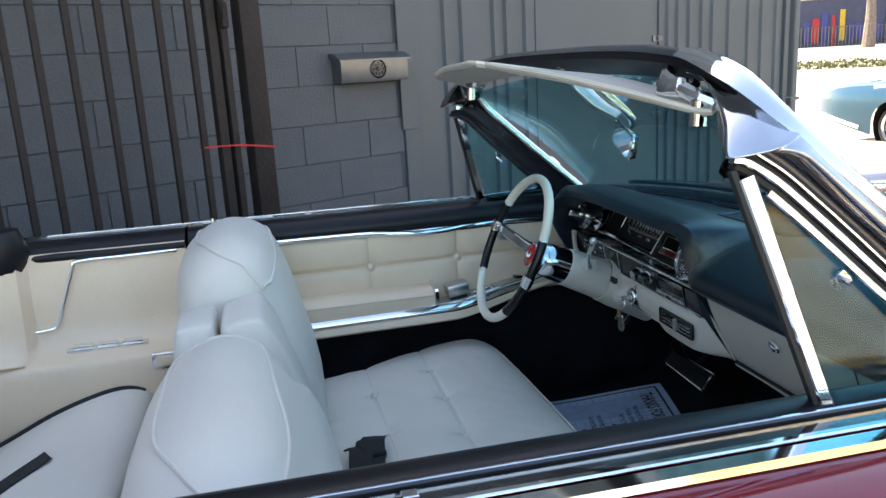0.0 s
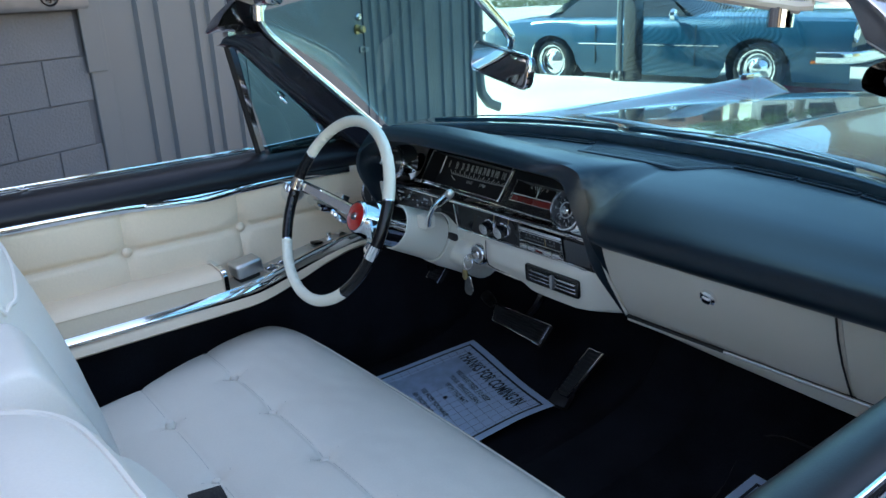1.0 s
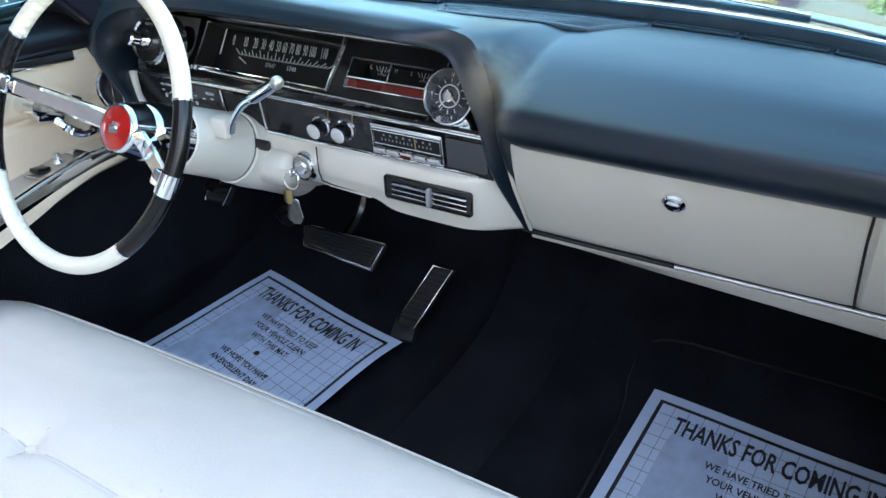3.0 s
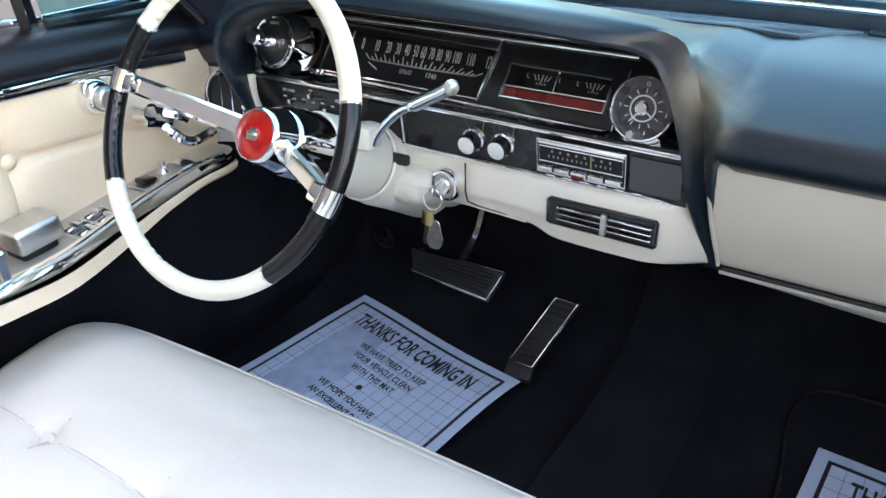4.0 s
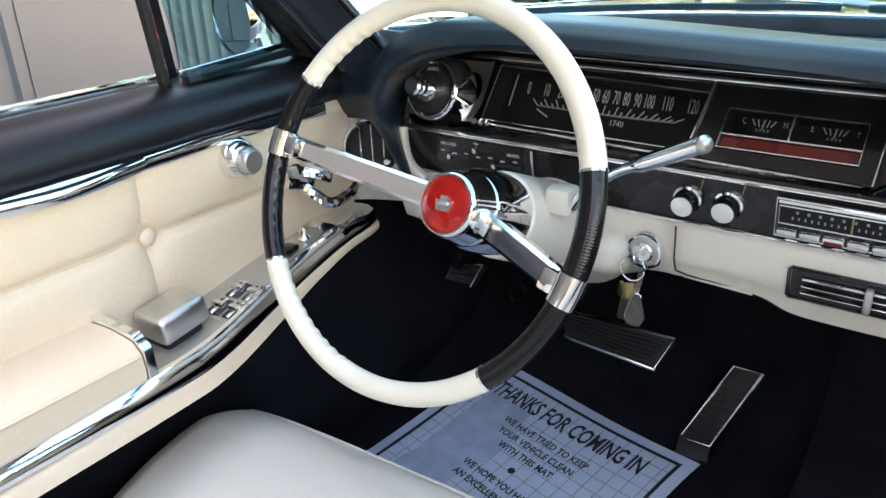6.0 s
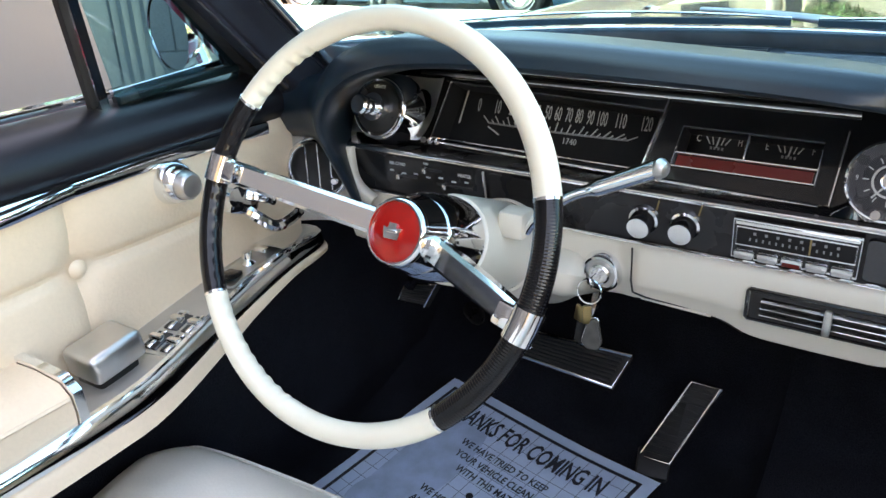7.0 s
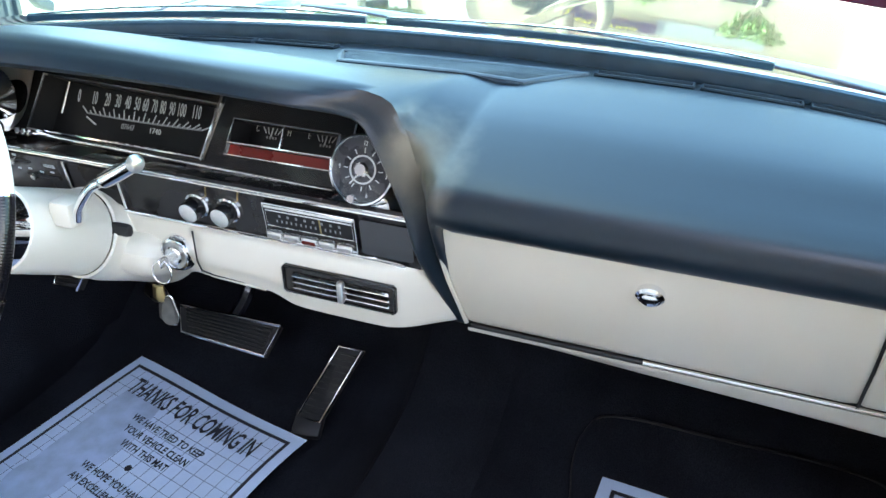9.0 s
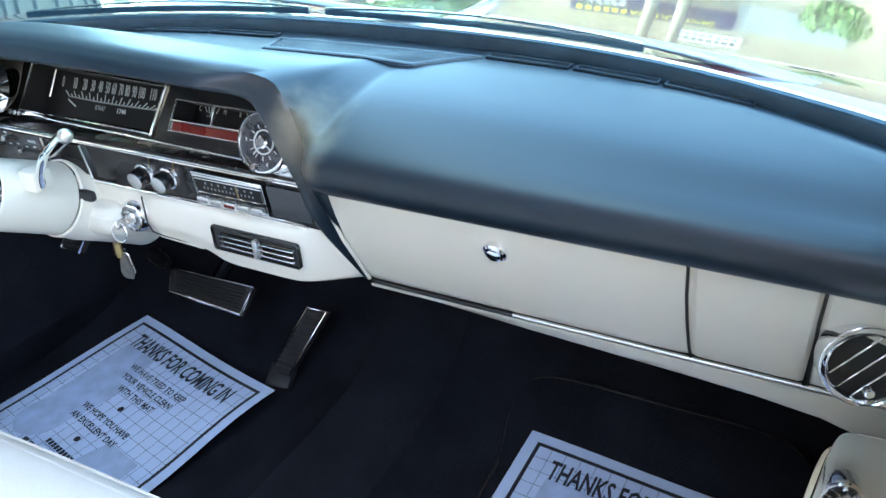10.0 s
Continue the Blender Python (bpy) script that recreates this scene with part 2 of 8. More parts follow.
def part(name, bm, material, parent=None, label="", local=False, flat=False, angle=38):
    """One mesh object from a bmesh in world metres (local: in its thing's own metres)."""
    if parent is not None and not local:
        bm.transform(PLACE[parent].inverted())
    bmesh.ops.recalc_face_normals(bm, faces=bm.faces)
    for f in bm.faces:
        f.smooth = not flat
    if not flat:
        lim = radians(angle)
        for e in bm.edges:
            e.smooth = len(e.link_faces) != 2 or e.calc_face_angle(0) < lim
    me = bpy.data.meshes.new(name)
    bm.to_mesh(me)
    bm.free()
    me.materials.append(material)
    ob = new(name, me)
    if parent is not None:
        ob.parent = parent
        PLACE[ob] = PLACE[parent]
    else:
        PLACE[ob] = Matrix()
    if label:
        ob["label"] = label
    return ob


def V(*a):
    return Vector(a)


def cr(pts, n, closed=False):
    """n points per span along a smooth curve through pts."""
    pts = [Vector(p) for p in pts]
    k, out = len(pts), []
    for i in range(k if closed else k - 1):
        if closed:
            a, b, c, d = pts[i - 1], pts[i], pts[(i + 1) % k], pts[(i + 2) % k]
        else:
            b, c = pts[i], pts[i + 1]
            a = pts[i - 1] if i else b * 2 - c
            d = pts[i + 2] if i + 2 < k else c * 2 - b
        for j in range(n):
            t = j / n
            out.append(0.5 * (2 * b + (c - a) * t + (2 * a - 5 * b + 4 * c - d) * t * t + (3 * b - a - 3 * c + d) * t ** 3))
    if not closed:
        out.append(pts[-1])
    return out


def loft(bm, secs, ring=False, caps=False):
    rows = [[bm.verts.new(p) for p in s] for s in secs]
    n = len(rows[0])
    for a, b in zip(rows, rows[1:]):
        for i in range(n if ring else n - 1):
            q = [a[i], a[(i + 1) % n], b[(i + 1) % n], b[i]]
            bm.faces.new(q)
    if caps:
        bm.faces.new(rows[0])
        bm.faces.new(rows[-1][::-1])
    return rows


def patch(bm, secs, nu=3, nv=3):
    """A smooth sheet through a few cross-sections of equal length."""
    fine = [cr(s, nv) for s in secs]
    cols = [cr([f[i] for f in fine], nu) for i in range(len(fine[0]))]
    loft(bm, [[c[j] for c in cols] for j in range(len(cols[0]))])


def thick(bm, d):
    """Gives a sheet a back at a distance d and closes its rim."""
    bmesh.ops.recalc_face_normals(bm, faces=bm.faces)
    bmesh.ops.solidify(bm, geom=list(bm.faces), thickness=d)


def sweep(bm, path, prof, closed=False, up=(0, 0, 1), scale=None, caps=True):
    """A profile of (side, up) offsets carried along a path."""
    path = [Vector(p) for p in path]
    secs, n, u0 = [], len(path), Vector(up)
    for i, p in enumerate(path):
        a = path[i - 1] if (i or closed) else p
        b = path[(i + 1) % n] if (i < n - 1 or closed) else p
        d = (b - a).normalized()
        s = d.cross(u0)
        if s.length < 1e-4:
            s = d.cross(Vector((1, 0, 0)))
        s.normalize()
        u = s.cross(d)
        k = scale[i] if scale else 1
        secs.append([p + s * (x * k) + u * (y * k) for x, y in prof])
    if closed:
        secs.append(secs[0])
        rows = loft(bm, secs, True)
        bmesh.ops.remove_doubles(bm, verts=rows[0] + rows[-1], dist=1e-6)
    else:
        loft(bm, secs, True, caps)


def circle(r, n=8, ry=None):
    return [(r * math.cos(2 * math.pi * i / n), (ry or r) * math.sin(2 * math.pi * i / n)) for i in range(n)]


def rrect(w, h, r, n=3):
    """Rounded rectangle outline about the origin."""
    out = []
    for cx, cy, a0 in ((w / 2 - r, h / 2 - r, 0), (-w / 2 + r, h / 2 - r, 90), (-w / 2 + r, -h / 2 + r, 180), (w / 2 - r, -h / 2 + r, 270)):
        for i in range(n + 1):
            a = radians(a0 + 90 * i / n)
            out.append((cx + r * math.cos(a), cy + r * math.sin(a)))
    return out


def tube(bm, path, r, n=8, closed=False, up=(0, 0, 1), scale=None):
    sweep(bm, path, circle(r, n), closed, up, scale)


def lathe(bm, prof, m, n=24):
    """Turns (radius, height) pairs round the z axis of the frame m."""
    secs = []
    for i in range(n):
        a = 2 * math.pi * i / n
        secs.append([m @ Vector((r * math.cos(a), r * math.sin(a), h)) for r, h in prof])
    rows = [[bm.verts.new(p) for p in s] for s in secs]
    for i in range(n):
        a, b = rows[i], rows[(i + 1) % n]
        for j in range(len(prof) - 1):
            bm.faces.new((a[j], b[j], b[j + 1], a[j + 1]))
    bmesh.ops.remove_doubles(bm, verts=[v for r in rows for v in r], dist=1e-6)


def rbox(bm, size, m=None, bev=0.003, seg=2):
    """A box with rounded edges, centred in the frame m."""
    g = bmesh.ops.create_cube(bm, size=1.0)
    vs = g["verts"]
    for v in vs:
        v.co = Vector((v.co.x * size[0], v.co.y * size[1], v.co.z * size[2]))
    if bev:
        es = list({e for v in vs for e in v.link_edges})
        r = bmesh.ops.bevel(bm, geom=es, offset=bev, segments=seg, affect="EDGES", profile=0.5)
        vs = list({v for f in r["faces"] for v in f.verts} | {v for v in vs if v.is_valid})
    if m is not None:
        for v in vs:
            v.co = m @ v.co


def slab(bm, outline, h, m):
    """An outline in the xy of the frame m, raised by h along its z."""
    a = [bm.verts.new(m @ Vector((x, y, 0))) for x, y in outline]
    b = [bm.verts.new(m @ Vector((x, y, h))) for x, y in outline]
    n = len(a)
    bm.faces.new(a[::-1])
    bm.faces.new(b)
    for i in range(n):
        bm.faces.new((a[i], a[(i + 1) % n], b[(i + 1) % n], b[i]))


def frame_of(o, ex, ey):
    """The frame at o with x and y axes along ex and ey."""
    ex = Vector(ex).normalized()
    ez = ex.cross(Vector(ey)).normalized()
    ey = ez.cross(ex)
    m = Matrix((ex, ey, ez)).transposed().to_4x4()
    m.translation = o
    return m


def lettering(name, body, size, m, material, parent, width=1.0, depth=0.0003, align="CENTER"):
    """Words in the built-in font as a mesh, in the xy of the frame m."""
    cu = bpy.data.curves.new(name, "FONT")
    cu.body, cu.size, cu.align_x, cu.align_y, cu.extrude = body, size, align, "CENTER", depth
    cu.resolution_u = 2
    tmp = bpy.data.objects.new(name, cu)
    me = bpy.data.meshes.new_from_object(tmp)
    bpy.data.objects.remove(tmp)
    bm = bmesh.new()
    bm.from_mesh(me)
    bpy.data.meshes.remove(me)
    bm.transform(m @ Matrix.Diagonal((width, 1, 1, 1)))
    return part(name, bm, material, parent, flat=True)


# ---- the yard: ground, wall, siding ----
def rise(x, y):
    """The street beyond the yard lies a kerb lower and climbs a little."""
    r = math.hypot(x, y)
    kerb = 0.16 * min(max((x * 0.991 + y * 0.134 - 8.0) / 0.3, 0.0), 1.0)
    return 0.018 * min(max(r - 14.0, 0.0), 70.0) + 0.10 * min(max((r - 11.0) / 5.0, 0.0), 1.0) - kerb


bm = bmesh.new()
rings = [0.0, 3, 6.0, 7.2] + [7.8 + 0.15 * k for k in range(34)] + [13.4, 14, 16, 18, 24, 32, 44, 60, 84, 130, 260, 600]
prev = None
SEG = 192
for r in rings:
    row = []
    for a in range(SEG if r else 1):
        x, y = r * math.cos(a * math.tau / SEG), r * math.sin(a * math.tau / SEG)
        row.append(bm.verts.new((x, y, rise(x, y))))
    if prev:
        for i in range(SEG):
            if len(prev) == 1:
                bm.faces.new((prev[0], row[i], row[(i + 1) % SEG]))
            else:
                bm.faces.new((prev[i], row[i], row[(i + 1) % SEG], prev[(i + 1) % SEG]))
    prev = row
tagged(part("ground", bm, CONCRETE, None), "sunlit pale concrete yard and street", "ground", kind="structure")

WALL_A, WALL_D = 25.0, 2.6
wd = V(math.cos(radians(WALL_A)), math.sin(radians(WALL_A)), 0)
wno = V(-wd.y, wd.x, 0)
WM = frame_of(wno * WALL_D, wd, (0, 0, 1))  # x along the wall, y up, z towards the yard
S_BLOCK, S_END, WALL_H = 1.385, 5.42, 7.0


def wall_box(bm, s0, s1, z0, z1, d0, d1, bev=0.0):
    rbox(bm, (s1 - s0, z1 - z0, d1 - d0), WM @ pose((s0 + s1) / 2, (z0 + z1) / 2, (d0 + d1) / 2), bev, 1)


block_wall = thing("wall_block", tuple(wno * WALL_D), "dark grey painted concrete block wall", "wall", kind="structure", rz=WALL_A)
bm = bmesh.new()
wall_box(bm, -9, S_BLOCK, 0, WALL_H, -0.2, -0.006)
part("wall_core", bm, MORTAR, block_wall)

siding = thing("wall_siding", tuple(wno * WALL_D + wd * 3), "grey painted ribbed steel siding wall", "wall", kind="structure", rz=WALL_A)
RIBS = [1.72, 1.85, 2.10, 2.20, 2.36, 3.80, 3.92, 4.06, 4.22, 4.36, 4.58, 4.86, 5.06, 5.28]


def ribbed(bm, s0, s1, z0, z1):
    pts = [(s0, 0.0)]
    for r in RIBS:
        if s0 + 0.04 < r < s1 - 0.04:
            pts += [(r - 0.032, 0.0), (r - 0.02, 0.02), (r + 0.02, 0.02), (r + 0.032, 0.0)]
    pts.append((s1, 0.0))
    loft(bm, [[WM @ V(a, z, d) for a, d in pts] + [WM @ V(s1, z, -0.2), WM @ V(s0, z, -0.2)] for z in (z0, z1)], True, True)


bm = bmesh.new()
ribbed(bm, 1.50, 2.44, 0, WALL_H)
part("siding_sheet", bm, SIDING, siding, flat=True)
bm = bmesh.new()
ribbed(bm, 3.70, S_END, 0, WALL_H)
part("siding_sheet", bm, SIDING, siding, flat=True)
bm = bmesh.new()
ribbed(bm, 2.44, 3.70, 2.15, WALL_H)
part("siding_sheet", bm, SIDING, siding, flat=True)
bm = bmesh.new()
wall_box(bm, S_BLOCK, 1.50, 0, WALL_H, -0.2, 0.012, 0.004)
wall_box(bm, S_BLOCK - 0.02, 1.47, 0.93, 2.3, 0.012, 0.022, 0.003)
part("corner_trim", bm, SIDING, siding, flat=True)
bm = bmesh.new()
wall_box(bm, S_END - 0.03, S_END + 0.04, 0, WALL_H, -0.2, 0.03, 0.004)
part("corner_trim", bm, SIDING, siding, flat=True)
# rest of the building behind the wall
bm = bmesh.new()
wall_box(bm, -9, S_END, 0, WALL_H, -6.0, -0.22)
part("building_block", bm, SIDING, siding, flat=True)

door = thing("door_1", tuple(wno * WALL_D + wd * 3.07), "flat grey painted steel door with locks", "door", kind="structure", rz=WALL_A)
bm = bmesh.new()
wall_box(bm, 2.452, 3.688, 0.02, 2.14, -0.06, -0.006, 0.003)
part("door_leaf", bm, SIDING, door, flat=True)
bm = bmesh.new()
wall_box(bm, 2.44, 2.452, 0, 2.15, -0.2, 0.006)
wall_box(bm, 3.688, 3.70, 0, 2.15, -0.2, 0.006)
part("door_frame", bm, SIDING, door, flat=True)
bm = bmesh.new()
lathe(bm, [(0.0, 0.06), (0.022, 0.058), (0.03, 0.045), (0.026, 0.03), (0.014, 0.02), (0.014, 0.006), (0.034, 0.004), (0.034, -0.006)], WM @ pose(3.61, 0.975, 0), 16)
part("door_knob", bm, BRASS, door, "brass door knob")
bm = bmesh.new()
lathe(bm, [(0.0, 0.02), (0.02, 0.02), (0.028, 0.008), (0.028, -0.006)], WM @ pose(3.625, 1.06, 0), 16)
part("deadbolt", bm, WORN_CHROME, door)
for z in (0.835, 1.374):
    bm = bmesh.new()
    wall_box(bm, 3.62, 3.69, z - 0.022, z + 0.022, -0.006, 0.008, 0.003)
    wall_box(bm, 3.66, 3.71, z - 0.014, z + 0.014, 0.008, 0.026, 0.004)
    part("hasp", bm, STEEL_GREY, door, "small steel hasp")

mailbox = thing("mailbox", tuple(wno * WALL_D + wd * 1.2 + V(0, 0, 1.22)), "brushed steel wall mailbox with dark round medallion", "mailbox", rz=WALL_A)
bm = bmesh.new()
loft(bm, [[WM @ V(s - 0.045, z - 0.012, d) for z, d in ((1.222, 0.0), (1.222, 0.085), (1.24, 0.095), (1.335, 0.095), (1.35, 0.0))] for s in (0.995, 1.005, 1.405, 1.415)], True, True)
part("box", bm, STEEL_GREY, mailbox)
bm = bmesh.new()
loft(bm, [[WM @ V(s - 0.045, z - 0.012, d) for z, d in ((1.35, -0.002), (1.375, 0.0), (1.368, 0.06), (1.338, 0.112), (1.33, 0.112), (1.345, 0.06))] for s in (0.98, 0.984, 1.426, 1.43)], True, True)
part("lid", bm, STEEL_GREY, mailbox)
bm = bmesh.new()
mm = WM @ pose(1.177, 1.273, 0.096)
lathe(bm, [(0.046, 0.0), (0.049, 0.004), (0.044, 0.006), (0.041, 0.002)], mm, 24)
lathe(bm, [(0.0, 0.006), (0.012, 0.005), (0.014, 0.0)], mm, 12)
for i in range(8):
    lathe(bm, [(0.006, 0.0), (0.0085, 0.004), (0.0065, 0.004), (0.004, 0.0)], mm @ pose(0.027 * math.cos(i * math.pi / 4), 0.027 * math.sin(i * math.pi / 4), 0), 8)
part("medallion", bm, BLACK_PLASTIC, mailbox, "dark round openwork medallion")

gate = thing("steel_gate", tuple(wno * 2.1 + wd * -0.3), "rusty dark steel bar gate", "gate", rz=WALL_A)
GM = frame_of(wno * 2.1, wd, (0, 0, 1))
for s in [-0.637 - 0.112 * k for k in range(6, 0, -1)] + [-0.637, -0.536, -0.422, -0.308, -0.204, -0.089, 0.033]:
    bm = bmesh.new()
    rbox(bm, (0.026, 2.3, 0.026), GM @ pose(s, 1.25, 0), 0.003, 1)
    part("bar", bm, RUSTY, gate)
for z in (0.12, 2.38):
    bm = bmesh.new()
    rbox(bm, (1.75, 0.05, 0.03), GM @ pose(-0.66, z, -0.03), 0.003, 1)
    part("rail", bm, RUSTY, gate)
for s, w in ((0.118, 0.04), (0.168, 0.03)):
    bm = bmesh.new()
    rbox(bm, (w, 2.4, 0.05), GM @ pose(s, 1.25, -0.01), 0.004, 1)
    part("stile", bm, RUSTY, gate)
bm = bmesh.new()
rbox(bm, (0.03, 0.10, 0.05), GM @ pose(0.165, 1.52, 0.02), 0.004, 1)
tube(bm, [GM @ V(0.15, 1.5, 0.05), GM @ V(0.15, 1.55, 0.07), GM @ V(0.15, 1.6, 0.05)], 0.006, 6)
part("latch", bm, RUSTY, gate)
gpost = thing("gate_post", tuple(wno * 2.1 + wd * 0.28), "rusty square steel gate post", "post", rz=WALL_A)
bm = bmesh.new()
rbox(bm, (0.09, 3.0, 0.09), GM @ pose(0.283, 1.5, -0.02), 0.006, 2)
part("post", bm, RUSTY, gpost)
bm = bmesh.new()
rbox(bm, (0.12, 0.10, 0.12), GM @ pose(0.283, 0.05, -0.02), 0.01, 2)
part("foot", bm, RUSTY, gpost)
tape = thing("red_tape", tuple(wno * 2.16 + wd * 0.17 + V(0, 0, 1.0)), "thin red plastic tape tied across the gate", "tape", rz=WALL_A)
bm = bmesh.new()
sweep(bm, [GM @ V(s, z, d) for s, z, d in ((0.03, 1.0, 0.016), (0.09, 1.000, 0.03), (0.17, 0.997, 0.034), (0.25, 0.986, 0.034), (0.335, 0.972, 0.028), (0.335, 0.972, -0.05), (0.03, 1.0, -0.05), (0.028, 1.0, 0.014))], [(-0.0012, -0.0035), (0.0012, -0.0035), (0.0012, 0.0035), (-0.0012, 0.0035)])
part("strip", bm, RED_TAPE, tape)

pipe = thing("downpipe", tuple(wno * WALL_D + wd * 5.52), "grey painted downpipe with bent foot", "downpipe", rz=WALL_A)
bm = bmesh.new()
sweep(bm, [WM @ V(s, z, d) for s, z, d in ((5.53, 6.5, 0.03), (5.53, 2.0, 0.03), (5.53, 0.40, 0.03), (5.55, 0.27, 0.04), (5.64, 0.17, 0.07), (5.76, 0.12, 0.11))], rrect(0.085, 0.07, 0.02), up=(wno.x, wno.y, 0))
part("pipe", bm, SIDING, pipe)
for z in (0.8, 3.0, 5.5):
    bm = bmesh.new()
    wall_box(bm, 5.45, 5.59, z, z + 0.03, -0.02, 0.078, 0.004)
    part("bracket", bm, SIDING, pipe)

# ---- street pole with a rolling gate foot ----
gp = thing("gate_end_post", (7.08, 5.62, 0), "dark square post with white pipe and caster wheel", "post")
bm = bmesh.new()
rbox(bm, (0.17, 0.17, 3.7), pose(7.14, 5.53, 1.86), 0.01)
part("post", bm, BLACK_GLOSS, gp)
bm = bmesh.new()
tube(bm, [V(7.08, 5.70, 0.12), V(7.08, 5.70, 3.7)], 0.037, 10, up=(1, 0, 0))
part("pipe", bm, STEEL_GREY, gp, "pale grey steel pipe")
for dx in (-0.06, 0.06):
    bm = bmesh.new()
    lathe(bm, [(0.0, -0.020), (0.052, -0.020), (0.064, -0.012), (0.064, 0.012), (0.052, 0.020), (0, 0.020)], pose(7.06, 5.71 + dx, 0.064, 90, 0, 20), 16)
    part("caster", bm, STEEL_GREY, gp)

# ---- parked blue car ----
blue = thing("parked_car", (8.55, 5.88, -0.16), "teal blue two-door car with chrome bumpers and trim", "car", rz=-82.5)
XF, XR, WR = 1.5, -1.5, 0.30


def arch(x):
    z = 0.17 + max(0, -x - 1.9) * 0.24
    for c in (XF, XR):
        d = abs(x - c)
        if d < 0.40:
            z = max(z, 0.31 + math.sqrt(0.40 ** 2 - d * d) * 0.88)
    return z


def waist(x):
    return 0.86 - max(0, -x - 1.6) * 0.05 - max(0, x - 1.2) * 0.02 - max(0, -x - 2.3) ** 2 * 0.36


def girth(x):
    return 1 - max(0, (abs(x + 0.15) - 1.9)) ** 2 * 0.12 - max(0, -x - 2.4) ** 2 * 0.38


XS = sorted(set([-2.94, -2.88, -2.78, -2.65, -2.5, -2.3, -1.92, -1.0, -0.6, 0, 0.5, 1.0, 1.92, 2.2, 2.45, 2.52] + [c + 0.40 * math.sin(k * math.pi / 14) for c in (XF, XR) for k in range(-7, 8)]))
for sgn in (1, -1):
    bm = bmesh.new()
    rows = []
    for x in XS:
        zb = arch(x)
        e = girth(x)
        zt = waist(x)
        row = []
        for k in range(7):
            z = zb + (zt - zb) * k / 6
            bulge = 0.93 * e - 0.10 * max(0, (z - 0.62) / 0.3) ** 2 - 0.05 * max(0, (0.5 - z) / 0.3)
            row.append(V(x, sgn * bulge, z))
        row.append(V(x, sgn * 0.76 * e, zt + 0.035))
        rows.append(row)
    loft(bm, rows)
    part("body_side", bm, BLUE_PAINT, blue, local=True, angle=50)
bm = bmesh.new()
patch(bm, [[V(x, y * 0.76, z + 0.05 * (1 - y * y)) for y in (-1, -0.5, 0, 0.5, 1)] for x, z in ((0.55, 0.893), (1.2, 0.893), (2.0, 0.878), (2.5, 0.86))], 3, 2)
part("hood", bm, BLUE_PAINT, blue, local=True)
bm = bmesh.new()
patch(bm, [[V(x, y * 0.76 * girth(x), waist(x) + 0.034 + 0.03 * (1 - y * y)) for y in (-1, -0.5, 0, 0.5, 1)] for x in (-1.7, -2.0, -2.3, -2.5, -2.65, -2.78, -2.88, -2.94)], 2, 2)
part("trunk_lid", bm, BLUE_PAINT, blue, local=True)
bm = bmesh.new()
loft(bm, [[V(-2.94 - 0.03 * (1 - y * y), y * girth(-2.94) * k, z) for y in (-1, -0.6, -0.2, 0.2, 0.6, 1)] for z, k in ((arch(-2.94), 0.88), (0.55, 0.93), (waist(-2.94), 0.85), (waist(-2.94) + 0.05, 0.76))])
part("rear_panel", bm, BLUE_PAINT, blue, local=True)
bm = bmesh.new()
patch(bm, [[V(x, y * w, z + 0.03 * (1 - y * y)) for y in (-1, -0.5, 0, 0.5, 1)] for x, z, w in ((-1.75, 0.89, 0.7), (-1.1, 1.30, 0.56), (-0.5, 1.34, 0.56), (-0.1, 1.32, 0.56))], 3, 2)
part("roof", bm, BLUE_PAINT, blue, local=True)
for sgn in (1, -1):
    bm = bmesh.new()
    loft(bm, [[V(-1.5, sgn * 0.765, 0.90), V(0.5, sgn * 0.765, 0.90)], [V(-1.0, sgn * 0.57, 1.30), V(-0.05, sgn * 0.57, 1.31)]])
    thick(bm, 0.006)
    part("side_window", bm, DARK_GLASS, blue, local=True)
bm = bmesh.new()
loft(bm, [[V(0.58, -0.74, 0.90), V(0.64, 0, 0.93), V(0.58, 0.74, 0.90)], [V(-0.08, -0.56, 1.31), V(-0.04, 0, 1.34), V(-0.08, 0.56, 1.31)]])
thick(bm, 0.006)
part("front_window", bm, DARK_GLASS, blue, local=True)
bm = bmesh.new()
rbox(bm, (0.05, 1.6, 0.46), pose(2.46, 0, 0.62), 0.02)
part("grille", bm, BLACK_PLASTIC, blue, local=True)
bm = bmesh.new()
sweep(bm, cr([V(2.20, -0.96, 0.46), V(2.52, -0.93, 0.46), V(2.62, -0.6, 0.46), V(2.64, 0, 0.46), V(2.62, 0.6, 0.46), V(2.52, 0.93, 0.46), V(2.20, 0.96, 0.46)], 4), rrect(0.06, 0.13, 0.02))
part("front_bumper", bm, CHROME, blue, "chrome bumper", local=True)
bm = bmesh.new()
sweep(bm, cr([V(-2.08, -0.90, 0.275), V(-2.5, -0.87, 0.36), V(-2.84, -0.78, 0.425), V(-3.0, -0.5, 0.44), V(-3.03, 0, 0.44), V(-3.0, 0.5, 0.44), V(-2.84, 0.78, 0.425), V(-2.5, 0.87, 0.36), V(-2.08, 0.90, 0.275)], 4), rrect(0.05, 0.055, 0.015))
part("rear_bumper", bm, CHROME, blue, "slim chrome bumper wrapped round the tail", local=True)
for y in (-0.68, 0.68):
    bm = bmesh.new()
    lathe(bm, [(0.0, 0.03), (0.07, 0.02), (0.085, 0.0), (0.10, 0.012), (0.10, -0.04)], pose(2.49, y, 0.70, 0, 90, 0), 20)
    part("headlight", bm, CHROME, blue, "round chrome-ringed headlight", local=True)
